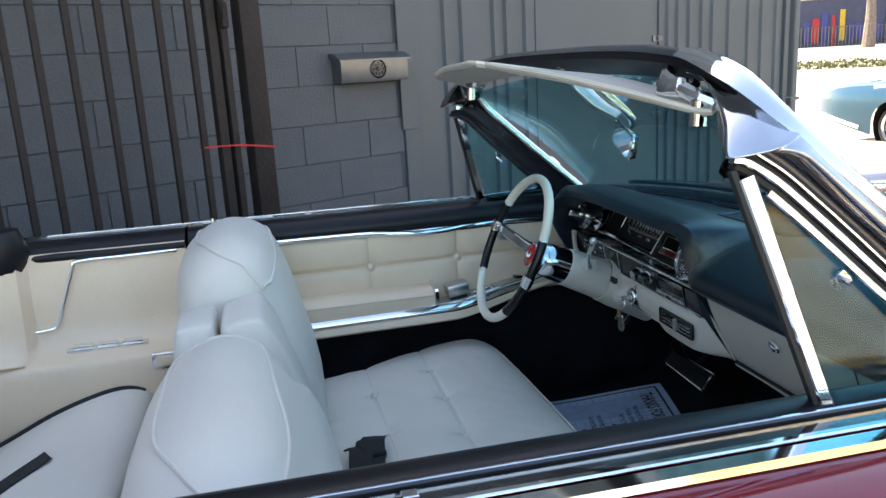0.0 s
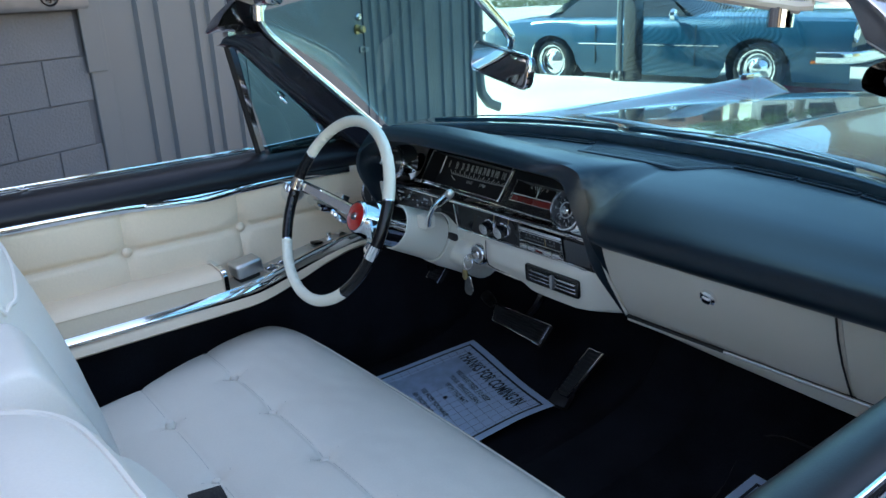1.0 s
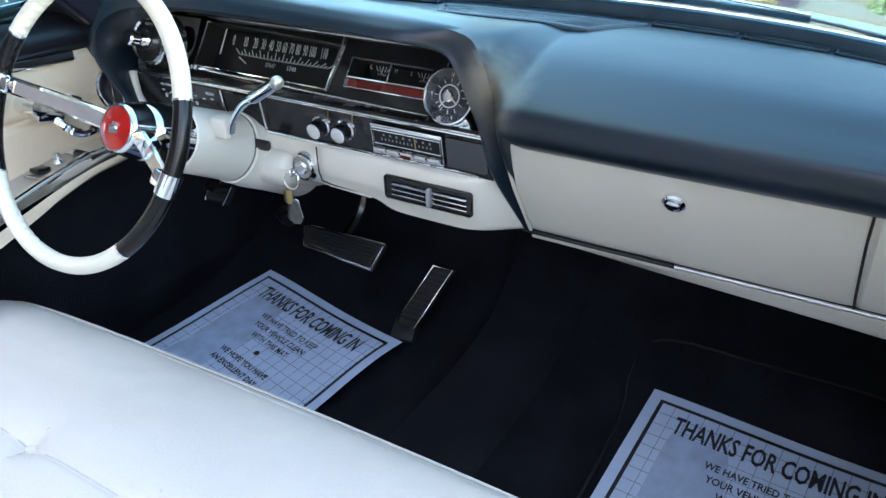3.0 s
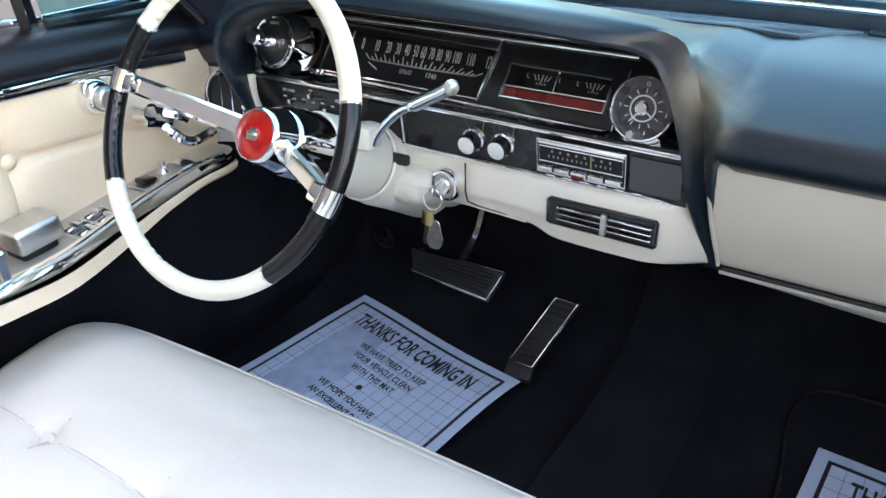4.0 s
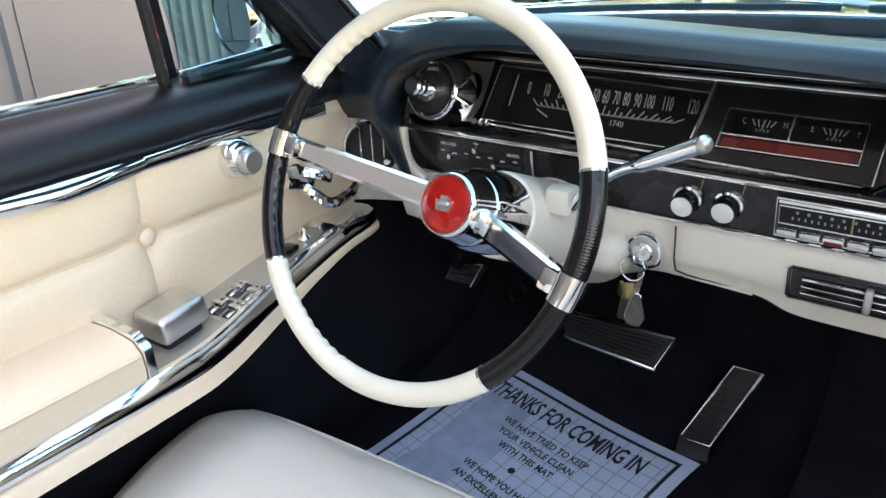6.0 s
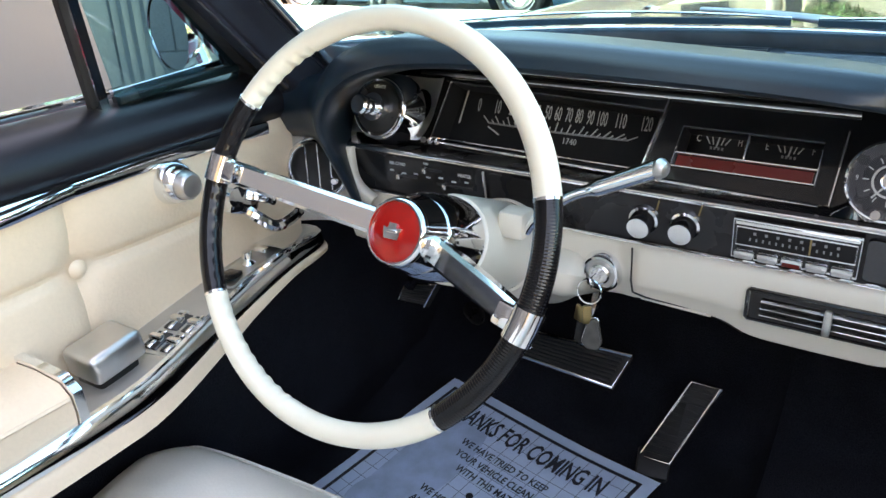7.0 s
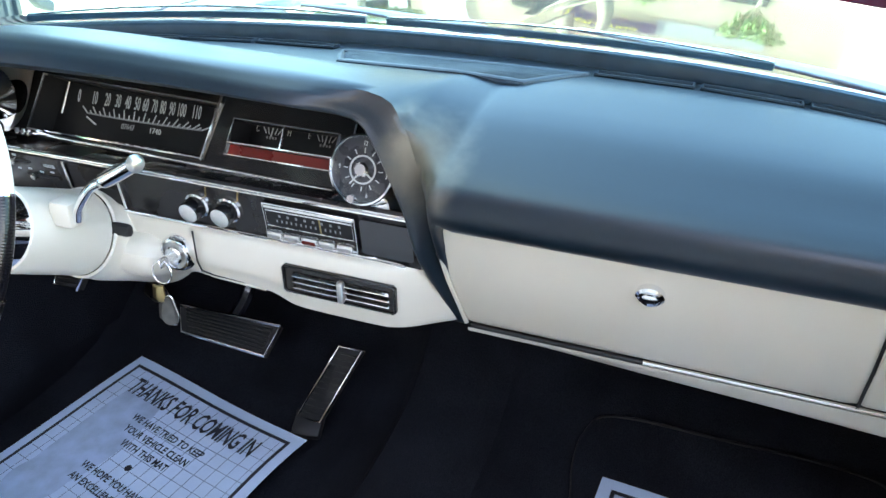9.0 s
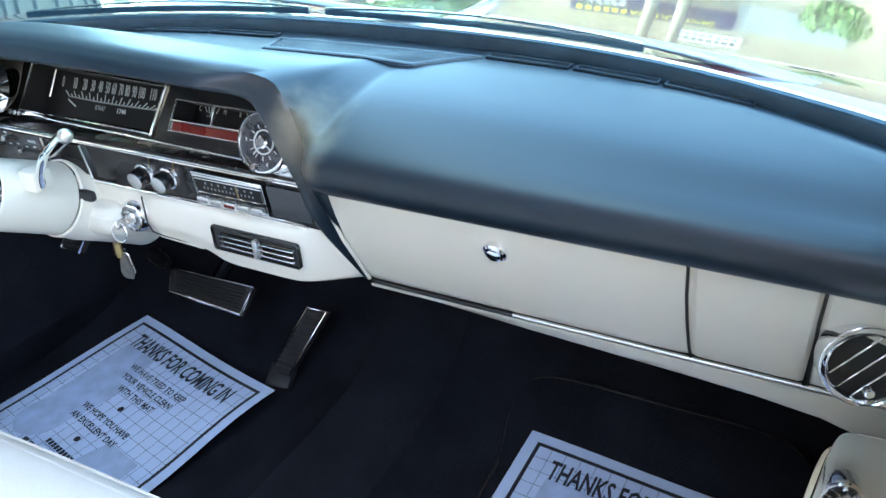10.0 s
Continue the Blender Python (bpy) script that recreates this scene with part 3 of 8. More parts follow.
for sgn in (1, -1):
    bm = bmesh.new()
    rbox(bm, (0.16, 0.012, 0.035), pose(2.2, sgn * 0.918, 0.40), 0.004)
    part("side_marker", bm, AMBER, blue, "amber side marker", local=True)
    bm = bmesh.new()
    rbox(bm, (2.05, 0.012, 0.016), pose(0.0, sgn * 0.928, 0.56), 0.003)
    part("side_moulding", bm, CHROME, blue, local=True)
    bm = bmesh.new()
    rbox(bm, (0.17, 0.03, 0.025), pose(-0.55, sgn * 0.875, 0.78), 0.008)
    part("door_handle", bm, CHROME, blue, local=True)
    bm = bmesh.new()
    rbox(bm, (0.012, 0.02, 0.5), pose(-0.75, sgn * 0.925, 0.55), 0.002)
    part("door_gap", bm, BLACK_RUBBER, blue, local=True)
    bm = bmesh.new()
    rbox(bm, (0.010, 0.02, 0.5), pose(0.72, sgn * 0.925, 0.55), 0.002)
    part("door_gap", bm, BLACK_RUBBER, blue, local=True)
    bm = bmesh.new()
    lathe(bm, [(0, 0.06), (0.06, 0.05), (0.075, 0.0), (0.06, -0.02), (0, -0.02)], pose(0.42, sgn * 0.97, 0.93, 0, 90, 0), 14)
    tube(bm, [V(0.42, sgn * 0.85, 0.86), V(0.42, sgn * 0.95, 0.91)], 0.012, 6)
    part("side_mirror", bm, CHROME, blue, local=True)
    for x in (XF, XR):
        bm = bmesh.new()
        lathe(bm, [(0.0, -0.30), (0.415, -0.30), (0.415, -0.03)], pose(x, sgn * 0.88, 0.335, -90 * sgn, 0, 0), 20)
        part("wheel_well", bm, BLACK_RUBBER, blue, local=True)
        wheelp = pose(x, sgn * 0.80, WR, -90 * sgn, 0, 0)
        bm = bmesh.new()
        lathe(bm, [(0.18, -0.10), (0.262, -0.11), (0.292, -0.08), (WR, 0.0), (0.292, 0.08), (0.268, 0.105), (0.225, 0.10), (0.18, 0.08)], wheelp, 32)
        tyre = part("wheel", bm, TYRE, blue, "black tyre with chrome wheel", local=True)
        bm = bmesh.new()
        lathe(bm, [(0.218, 0.10), (0.228, 0.112), (0.214, 0.108), (0.185, 0.06), (0.15, 0.055), (0.11, 0.075), (0.08, 0.10), (0.05, 0.115), (0.0, 0.12)], wheelp, 32)
        part("rim", bm, CHROME, tyre, "chrome rally wheel", local=True)

# ---- beyond the street ----
def at_az(az, r, z=0.0):
    return V(r * math.cos(radians(az)), r * math.sin(radians(az)), rise(r * math.cos(radians(az)), r * math.sin(radians(az))) + z)


def leaf_cloud(bm, rng, centre, radii, n, size):
    """Small leaf clumps scattered through a lumpy volume."""
    for _ in range(n):
        while True:
            p = V(rng.uniform(-1, 1), rng.uniform(-1, 1), rng.uniform(-1, 1))
            if 0.25 < p.length < 1 + 0.12 * math.sin(7 * p.x) * math.sin(5 * p.y + 3 * p.z):
                break
        c = Vector(centre) + V(p.x * radii[0], p.y * radii[1], p.z * radii[2])
        q = Euler((rng.uniform(0, 6), rng.uniform(0, 6), rng.uniform(0, 6))).to_matrix()
        s = size * rng.uniform(0.6, 1.3)
        vs = [bm.verts.new(c + q @ V(*k) * s) for k in ((-1, 0, 0), (0, -0.5, 0.15), (1, 0, 0), (0, 0.5, 0.15))]
        bm.faces.new(vs)


rng = random.Random(4)
hedge = thing("hedge", tuple(at_az(50, 33)), "low dry green hedge along the street", "hedge", kind="stuff")
bm = bmesh.new()
for i in range(26):
    az = 36 + i * 1.0
    leaf_cloud(bm, rng, at_az(az, 33, 0.15), (0.75, 0.75, 0.20 + 0.06 * math.sin(i * 2.1)), 200, 0.065)
part("leaves", bm, HEDGE_LEAF, hedge, flat=True)


def tree(az, r, h, crown, n, trunk=0.16):
    t = thing("tree", tuple(at_az(az, r)), "leafy green street tree with grey trunk", "tree", "street trees")
    base = at_az(az, r, -0.1)
    bm = bmesh.new()
    tube(bm, cr([base, base + V(0.1, 0.05, h * 0.35), base + V(-0.05, 0.1, h * 0.7)], 4), trunk, 9, scale=[1.3 - 0.09 * k for k in range(9)], up=(1, 0, 0))
    for k in range(5):
        a = k * 1.25
        tube(bm, cr([base + V(0, 0, h * (0.4 + 0.05 * k)), base + V(math.cos(a) * crown * 0.4, math.sin(a) * crown * 0.4, h * 0.65), base + V(math.cos(a) * crown * 0.8, math.sin(a) * crown * 0.8, h * 0.85)], 3), trunk * 0.45, 6, scale=[1 - 0.12 * j for j in range(7)], up=(1, 0, 0))
    part("trunk", bm, BARK, t)
    bm = bmesh.new()
    for k in range(9):
        a = k * 2.4
        leaf_cloud(bm, rng, base + V(math.cos(a) * crown * 0.55, math.sin(a) * crown * 0.55, h * (0.72 + 0.05 * (k % 4))), (crown * 0.5, crown * 0.5, crown * 0.4), n // 9, 0.13)
    part("crown", bm, TREE_LEAF, t, flat=True)


tree(27.5, 24, 3.4, 1.9, 3600)
tree(32.0, 29, 4.2, 1.7, 2400)
tree(7.5, 25, 2.6, 1.3, 1800, 0.08)
tree(-1.5, 26, 4.2, 1.1, 900, 0.07)
tree(48.5, 62, 7.0, 2.2, 1500, 0.35)


def house(name, az0, az1, r, h, material, label):
    """A long facade between two bearings, with a depth of 8 m."""
    a, b = at_az(az1, r), at_az(az0, r)
    mid = (a + b) / 2
    ex = (b - a)
    ex.z = 0
    ang = math.degrees(math.atan2(ex.y, ex.x))
    t = thing(name, (mid.x, mid.y, mid.z - 0.3), label, "building", rz=ang)
    bm = bmesh.new()
    rbox(bm, (ex.length, 8.0, h), pose(0, -4.0, h / 2), 0)
    w = part("wall", bm, material, t, local=True, flat=True)
    bm = bmesh.new()
    rbox(bm, (ex.length + 0.4, 8.4, 0.25), pose(0, -4.0, h + 0.12), 0.03, 1)
    part("roof", bm, PALE_STUCCO, t, local=True, flat=True)
    return t, ex.length


# the shop with the purple sign; its front looks back at the yard along local +y
shop, sl = house("shop_building", 24.0, -8, 30, 9.5, STUCCO, "tan stucco shop with purple and yellow sign")


def shop_box(name, x, z, w, h, d, material, label="", parent=None):
    bm = bmesh.new()
    rbox(bm, (w, d, h), pose(x, d / 2, z), 0.01, 1)
    ob = part(name, bm, material, parent or shop, label, local=True)
    PLACE[ob] = PLACE[shop]
    return ob


def sign_m(x, z, d):
    return PLACE[shop] @ frame_of(V(x, d, z), (-1, 0, 0), (0, 0, 1))


sign = shop_box("sign_board", 1.35, 4.9, 5.9, 1.32, 0.12, SIGN_PURPLE, "dark purple sign with yellow letters")
lettering("letters", "ACCOUNTING", 0.53, sign_m(0.56, 5.17, 0.13), SIGN_YELLOW, sign, 0.85, 0.01)
lettering("letters", "INCOME", 0.42, sign_m(3.0, 4.57, 0.13), SIGN_WHITE, sign, 0.85, 0.01)
for k in range(6):
    bm = bmesh.new()
    rbox(bm, (0.20, 0.02, 0.36), pose(3.95 - k * 0.33, 0.13, 5.17), 0.01, 1)
    part("letter_bar", bm, SIGN_YELLOW, sign, local=True)
ban = shop_box("banner", -0.85, 6.85, 2.5, 1.2, 0.06, SIGN_WHITE, "white banner with rows of dark bars")
for mt, dz in ((DARK_GLASS, 0.2), (GREY_PANEL, -0.2)):
    for k in range(8):
        bm = bmesh.new()
        rbox(bm, (0.20, 0.02, 0.34), pose(0.1 - k * 0.275, 0.07, 6.85 + dz * 1.3), 0.01, 1)
        part("letter_bar", bm, mt, ban, local=True)
shop_box("grey_panel", -3.5, 4.7, 3.9, 1.6, 0.06, GREY_PANEL)
shop_box("pale_bay", 6.9, 2.9, 1.5, 5.6, 0.10, PALE_STUCCO)
for x in (3.6, 0.2, -4.2):
    shop_box("window", x, 1.5, 1.6, 1.7, 0.05, DARK_GLASS)
for az in (10.7, 8.5):
    p = at_az(az, 26)
    t = thing("wooden_pole", tuple(p), "brown wooden street pole", "pole", "street poles")
    bm = bmesh.new()
    tube(bm, [p + V(0, 0, -0.2), p + V(0.02, 0, 4), p + V(0.05, 0.03, 9)], 0.22, 10, scale=[1.1, 1, 0.85], up=(1, 0, 0))
    part("pole", bm, BARK, t)
grey_house, gl_ = house("grey_building", 31, 22, 38, 4.4, PALE_STUCCO, "pale grey stucco building")
for k in range(3):
    bm = bmesh.new()
    rbox(bm, (1.1, 0.08, 1.4), pose(-2 + k * 2.0, 0.02, 2.0), 0.02, 1)
    part("window", bm, DARK_GLASS, grey_house, local=True)
brick_house, bl_ = house("brick_building", 47, 33, 46, 5.0, BRICK_RED, "red brown brick building with dark windows")
for k in range(6):
    bm = bmesh.new()
    rbox(bm, (1.0, 0.08, 1.8), pose(-5 + k * 2.0, 0.02, 2.2), 0.02, 1)
    part("window", bm, DARK_GLASS, brick_house, local=True)
play, pl_ = house("playhouse_building", 62, 44, 72, 4.0, PLAY_DARK, "blue and red painted building behind a fence")
rng = random.Random(9)
for k in range(34):
    bm = bmesh.new()
    w, h = rng.uniform(0.25, 0.8), rng.uniform(0.8, 3.0)
    rbox(bm, (w, 0.1, h), pose(-pl_ / 2 + 0.6 + k * pl_ / 35, 0.03 + 0.012 * (k % 3), rng.uniform(0.1, 0.8) + h / 2), 0.02, 1)
    part("panel", bm, (PLAY_BLUE, PLAY_RED, PLAY_DARK, PLAY_BLUE, PLAY_YELLOW, PLAY_DARK)[rng.randrange(6)], play, local=True)
ochre, ol_ = house("ochre_building", -24, -66, 15.0, 4.4, OCHRE, "ochre painted building with dark windows and grey door")
for k in range(5):
    bm = bmesh.new()
    rbox(bm, (1.7, 0.10, 1.5), pose(-4.4 + 2.1 * k, 0.03, 2.1), 0.02, 1)
    part("window", bm, DARK_GLASS, ochre, local=True)
# unseen building, added so the dash corner reflects something warm
reflector_house, tl_ = house("unseen_sandy_building", -140, -174, 11.5, 5.0, TAN_WALL, "unseen sandy plaster building added for warm reflections in the dash")
for x in (-2.2, 1.6):
    bm = bmesh.new()
    rbox(bm, (1.3, 0.10, 1.2), pose(x, 0.03, 2.6), 0.02, 1)
    part("window", bm, DARK_GLASS, reflector_house, local=True)
fence = thing("street_fence", tuple(at_az(53, 68)), "thin dark steel street fence", "fence")
bm = bmesh.new()
a, b = at_az(62, 68), at_az(44, 68)
for k in range(90):
    p = a.lerp(b, k / 89)
    rbox(bm, (0.04, 0.04, 1.6), pose(p.x, p.y, p.z + 0.8), 0)
part("pickets", bm, BLACK_GLOSS, fence, flat=True)
for z in (0.3, 1.5):
    bm = bmesh.new()
    tube(bm, [a + V(0, 0, z), b + V(0, 0, z)], 0.03, 6)
    part("rail", bm, BLACK_GLOSS, fence)


# ---- the convertible: floor and shell ----
car = thing("convertible_car", (0.3, 0, 0), "dark red open convertible with chrome trim", "car")

bm = bmesh.new()
secs = []
for y in (-0.76, -0.62, -0.16, -0.08, 0.0, 0.08, 0.16, 0.62, 0.76):
    t = 0.05 if abs(y) < 0.1 else 0.0
    secs.append([V(-1.75, y, 0.26 + t), V(-0.62, y, 0.24 + t), V(-0.3, y, 0.235 + t), V(0.2, y, 0.235 + t), V(0.44, y, 0.25 + t), V(0.56, y, 0.30 + t), V(0.66, y, 0.42 + t), V(0.72, y, 0.60), V(0.72, y, 0.84)])
patch(bm, secs, 2, 2)
part("floor_carpet", bm, CARPET, car, "black carpeted floor and toe board")
for sgn in (1, -1):
    bm = bmesh.new()
    rbox(bm, (2.3, 0.05, 0.36), pose(-0.4, sgn * 0.775, 0.38), 0.02)
    part("sill_carpet", bm, CARPET, car)
    bm = bmesh.new()
    patch(bm, [[V(x, sgn * y, z) for z in (0.84, 0.7, 0.5, 0.3)] for x, y in ((0.20, 0.745), (0.45, 0.74), (0.72, 0.72))], 2, 2)
    part("kick_panel", bm, CARPET, car)

# hood, fenders, cowl
bm = bmesh.new()
hood_rows = []
for x, zc in ((0.70, 0.893), (0.9, 0.892), (1.2, 0.882), (1.6, 0.866), (2.0, 0.842), (2.25, 0.812), (2.33, 0.77)):
    hood_rows.append([V(x, y, zc + dz) for y, dz in ((-0.72, -0.050), (-0.5, -0.030), (-0.25, -0.012), (-0.04, 0.0), (0.0, 0.006), (0.04, 0.0), (0.25, -0.012), (0.5, -0.030), (0.72, -0.050))])
patch(bm, hood_rows, 4, 3)
part("hood", bm, RED_PAINT, car, "mirror-like dark red hood")
for sgn in (1, -1):
    bm = bmesh.new()
    rows = []
    for x, zt in ((0.03, 0.872), (0.3, 0.866), (0.7, 0.852), (1.1, 0.838), (1.5, 0.828), (2.0, 0.828), (2.25, 0.826), (2.36, 0.78)):
        base = 0.852 - max(0, x - 0.7) * 0.055
        i0 = 0.80 if x < 0.2 else 0.76 if x < 0.5 else 0.728
        rows.append([V(x, sgn * i0, min(base, zt) - 0.012), V(x, sgn * (i0 + 0.05), (min(base, zt) + zt) / 2 - 0.012), V(x, sgn * 0.855, zt), V(x, sgn * 0.90, zt - 0.016), V(x, sgn * 0.965, zt - 0.06), V(x, sgn * 0.985, zt - 0.2), V(x, sgn * 0.985, 0.28)])
    patch(bm, rows, 3, 3)
    part("fender", bm, RED_PAINT, car)
    bm = bmesh.new()
    rbox(bm, (0.10, 0.03, 0.02), pose(2.17, sgn * 0.857, 0.834), 0.006)
    part("fender_ornament", bm, CHROME, car)


def ws_base(y):
    k = min((abs(y) / 0.68) ** 2.45, 1.15)
    return V(0.505 - 0.19 * k, y, 0.924 - 0.0175 * k)


def ws_top(y):
    k = min((abs(y) / 0.63) ** 2.6, 1.15)
    return V(0.02 - 0.075 * k, y * 0.925, 1.245 - 0.045 * k)


bm = bmesh.new()
rows = []
for y in (-0.76, -0.68, -0.5, -0.25, 0, 0.25, 0.5, 0.68, 0.76):
    w = ws_base(y)
    rows.append([V(w.x, y, w.z - 0.012), V((w.x + 0.71) / 2, y, w.z - 0.008), V(0.72, y, 0.894 - 0.05 * (abs(y) / 0.72) ** 2)])
patch(bm, rows, 3, 2)
part("cowl", bm, RED_PAINT, car, "dark red cowl below the windshield")
for y0 in (-0.34, 0.06):
    bm = bmesh.new()
    for k in range(9):
        rbox(bm, (0.05, 0.004, 0.006), pose(0.66, y0 + k * 0.035, 0.902 - 0.05 * (abs(y0 + k * 0.035) / 0.72) ** 2), 0.001, 1)
    part("cowl_vent", bm, BLACK_RUBBER, car)

for sgn in (1, -1):
    bm = bmesh.new()
    rows = [[V(x, sgn * 0.806, 0.868), V(x, sgn * 0.83, 0.880), V(x, sgn * 0.88, 0.872), V(x, sgn * 0.95, 0.83), V(x, sgn * 0.985, 0.74), V(x, sgn * 0.985, 0.28)] for x in (0.04, -0.5, -0.9, -1.4, -2.2, -3.0, -3.2)]
    patch(bm, rows, 2, 4)
    part("body_side", bm, RED_PAINT, car, "dark red painted body side")
    for yy, zz, w in (((0.797, 0.884, 0.003), (0.812, 0.885, 0.003)) if sgn > 0 else ((0.797, 0.886, 0.004), (0.822, 0.887, 0.012))):
        bm = bmesh.new()
        sweep(bm, [V(0.16, sgn * yy, zz - 0.004), V(0.0, sgn * yy, zz), V(-0.5, sgn * yy, zz), V(-1.0, sgn * yy, zz), V(-2.0, sgn * yy, zz), V(-3.1, sgn * yy, zz)], [(-w, -0.005), (w, -0.005), (w * 0.8, 0.003), (-w * 0.8, 0.003)])
        part("belt_moulding", bm, CHROME, car, "chrome belt moulding")
bm = bmesh.new()
patch(bm, [[V(-2.2, y, 0.86), V(-1.95, y, 0.88), V(-1.78, y, 0.87), V(-1.74, y, 0.5), V(-1.75, y, 0.25)] for y in (-0.81, 0, 0.81)], 2, 2)
part("rear_deck", bm, BLACK_VINYL, car, "black vinyl boot over the folded top")

# trunk, front and rear ends, wheels
bm = bmesh.new()
patch(bm, [[V(x, y, z + 0.02 * (1 - (y / 0.81) ** 2)) for y in (-0.81, -0.4, 0, 0.4, 0.81)] for x, z in ((-2.19, 0.862), (-2.6, 0.868), (-3.0, 0.86), (-3.2, 0.84))], 3, 2)
part("trunk_lid", bm, RED_PAINT, car, "dark red trunk lid")
for nm, x0, d, zt in (("rear_panel", -3.2, -1, 0.84), ("front_panel", 2.34, 1, 0.78)):
    bm = bmesh.new()
    patch(bm, [[V(x0, y, zt), V(x0 + d * 0.03, y, 0.62), V(x0 + d * 0.02, y, 0.45), V(x0 - d * 0.02, y, 0.29)] for y in (-0.98, -0.5, 0, 0.5, 0.98)], 2, 3)
    part(nm, bm, RED_PAINT, car)
    bm = bmesh.new()
    sweep(bm, cr([V(x0 - d * 0.25, -1.0, 0.42), V(x0 + d * 0.02, -0.96, 0.42), V(x0 + d * 0.08, -0.5, 0.42), V(x0 + d * 0.09, 0, 0.42), V(x0 + d * 0.08, 0.5, 0.42), V(x0 + d * 0.02, 0.96, 0.42), V(x0 - d * 0.25, 1.0, 0.42)], 4), rrect(0.07, 0.14, 0.03))
    part("bumper", bm, CHROME, car, "chrome bumper")
for x in (1.40, -1.95):
    for sgn in (1, -1):
        wm = pose(x, sgn * 0.86, 0.35, -90 * sgn, 0, 0)
        bm = bmesh.new()
        lathe(bm, [(0.20, -0.09), (0.31, -0.10), (0.345, -0.07), (0.35, 0.0), (0.345, 0.07), (0.31, 0.095), (0.21, 0.09), (0.20, 0.07)], wm, 32)
        tyre = part("wheel", bm, TYRE, car, "black tyre with chrome cover")
        bm = bmesh.new()
        lathe(bm, [(0.20, 0.09), (0.19, 0.10), (0.12, 0.085), (0.06, 0.105), (0.0, 0.108)], wm, 28)
        part("wheel_cover", bm, CHROME, tyre)

# windshield, its frame and header
YS = [-0.69, -0.6, -0.45, -0.3, -0.15, 0, 0.15, 0.3, 0.45, 0.6, 0.69]
bm = bmesh.new()
patch(bm, [[ws_base(y), ws_base(y).lerp(ws_top(y), 0.5) + V(0.012, 0, 0.016), ws_top(y)] for y in YS], 3, 4)
thick(bm, 0.005)
pane = part("windshield", bm, WINDSHIELD, car, "green-tinted curved windshield glass")
pane.visible_shadow = False
bm = bmesh.new()
sweep(bm, cr([ws_base(y) + V(0.012, 0, 0.0) for y in YS], 3), [(-0.007, -0.008), (0.007, -0.008), (0.006, -0.001), (0.002, 0.003), (-0.003, 0.004), (-0.007, 0.001)])
part("windshield_moulding", bm, CHROME, car, "chrome lower windshield moulding")
bm = bmesh.new()
sweep(bm, cr([ws_base(y) + V(0, 0, 0.001) for y in YS], 3), [(-0.007, -0.022), (0.004, -0.022), (0.004, 0.0), (0.001, 0.002), (-0.004, 0.000), (-0.007, -0.006)])
part("windshield_gasket", bm, SKY_TINTED_STEEL, car, "dark glossy gasket round the glass")
ARCH = [(0.31, 0.712, 0.86), (0.22, 0.702, 0.938), (0.125, 0.69, 1.02), (0.035, 0.677, 1.098), (-0.03, 0.664, 1.155), (-0.062, 0.645, 1.192), (-0.078, 0.605, 1.226), (-0.074, 0.54, 1.247), (-0.064, 0.45, 1.258), (-0.05, 0.25, 1.266), (-0.045, 0.0, 1.268)]
GUP = (0.50, 0, 0.866)
rail = cr([V(*p) for p in ARCH] + [V(p[0], -p[1], p[2]) for p in ARCH[-2::-1]], 4)
OUT = [(-0.034, -0.002), (-0.030, 0.010), (-0.016, 0.018), (0.0, 0.0205), (0.016, 0.018), (0.030, 0.010), (0.034, -0.002)]
INN = [(-0.031, -0.001), (0.031, -0.001), (0.029, -0.012), (0.012, -0.016), (-0.012, -0.016), (-0.029, -0.012)]
n = len(rail)
cut = 31
for nm, i0, i1, mt, lb in (("windshield_pillar", 0, cut, CHROME, "polished chrome windshield pillar"), ("windshield_header", cut - 1, n - cut + 1, HEADER_PAINT, "black painted windshield header"), ("windshield_pillar", n - cut, n, CHROME, "polished chrome windshield pillar")):
    seg = rail[i0:i1]
    sc = [1.0 + 0.28 * math.exp(-((min(i, n - 1 - i) - 24) / 6.0) ** 2) for i in range(i0, i1)]
    bm = bmesh.new()
    if mt is not CHROME:
        sc = [k * min(1.0, 0.72 + 0.07 * min(i, len(sc) - 1 - i)) * 1.02 for i, k in enumerate(sc)]
    sweep(bm, seg, OUT, up=GUP, scale=sc)
    part(nm, bm, mt, car, lb, angle=60)
bm = bmesh.new()
sweep(bm, rail, INN, up=GUP, scale=[1.0 - 0.5 * math.exp(-((min(i, n - 1 - i) - 22) / 9.0) ** 4) for i in range(n)])
part("windshield_liner", bm, BLACK_VINYL, car, "black inner lining of the windshield frame")
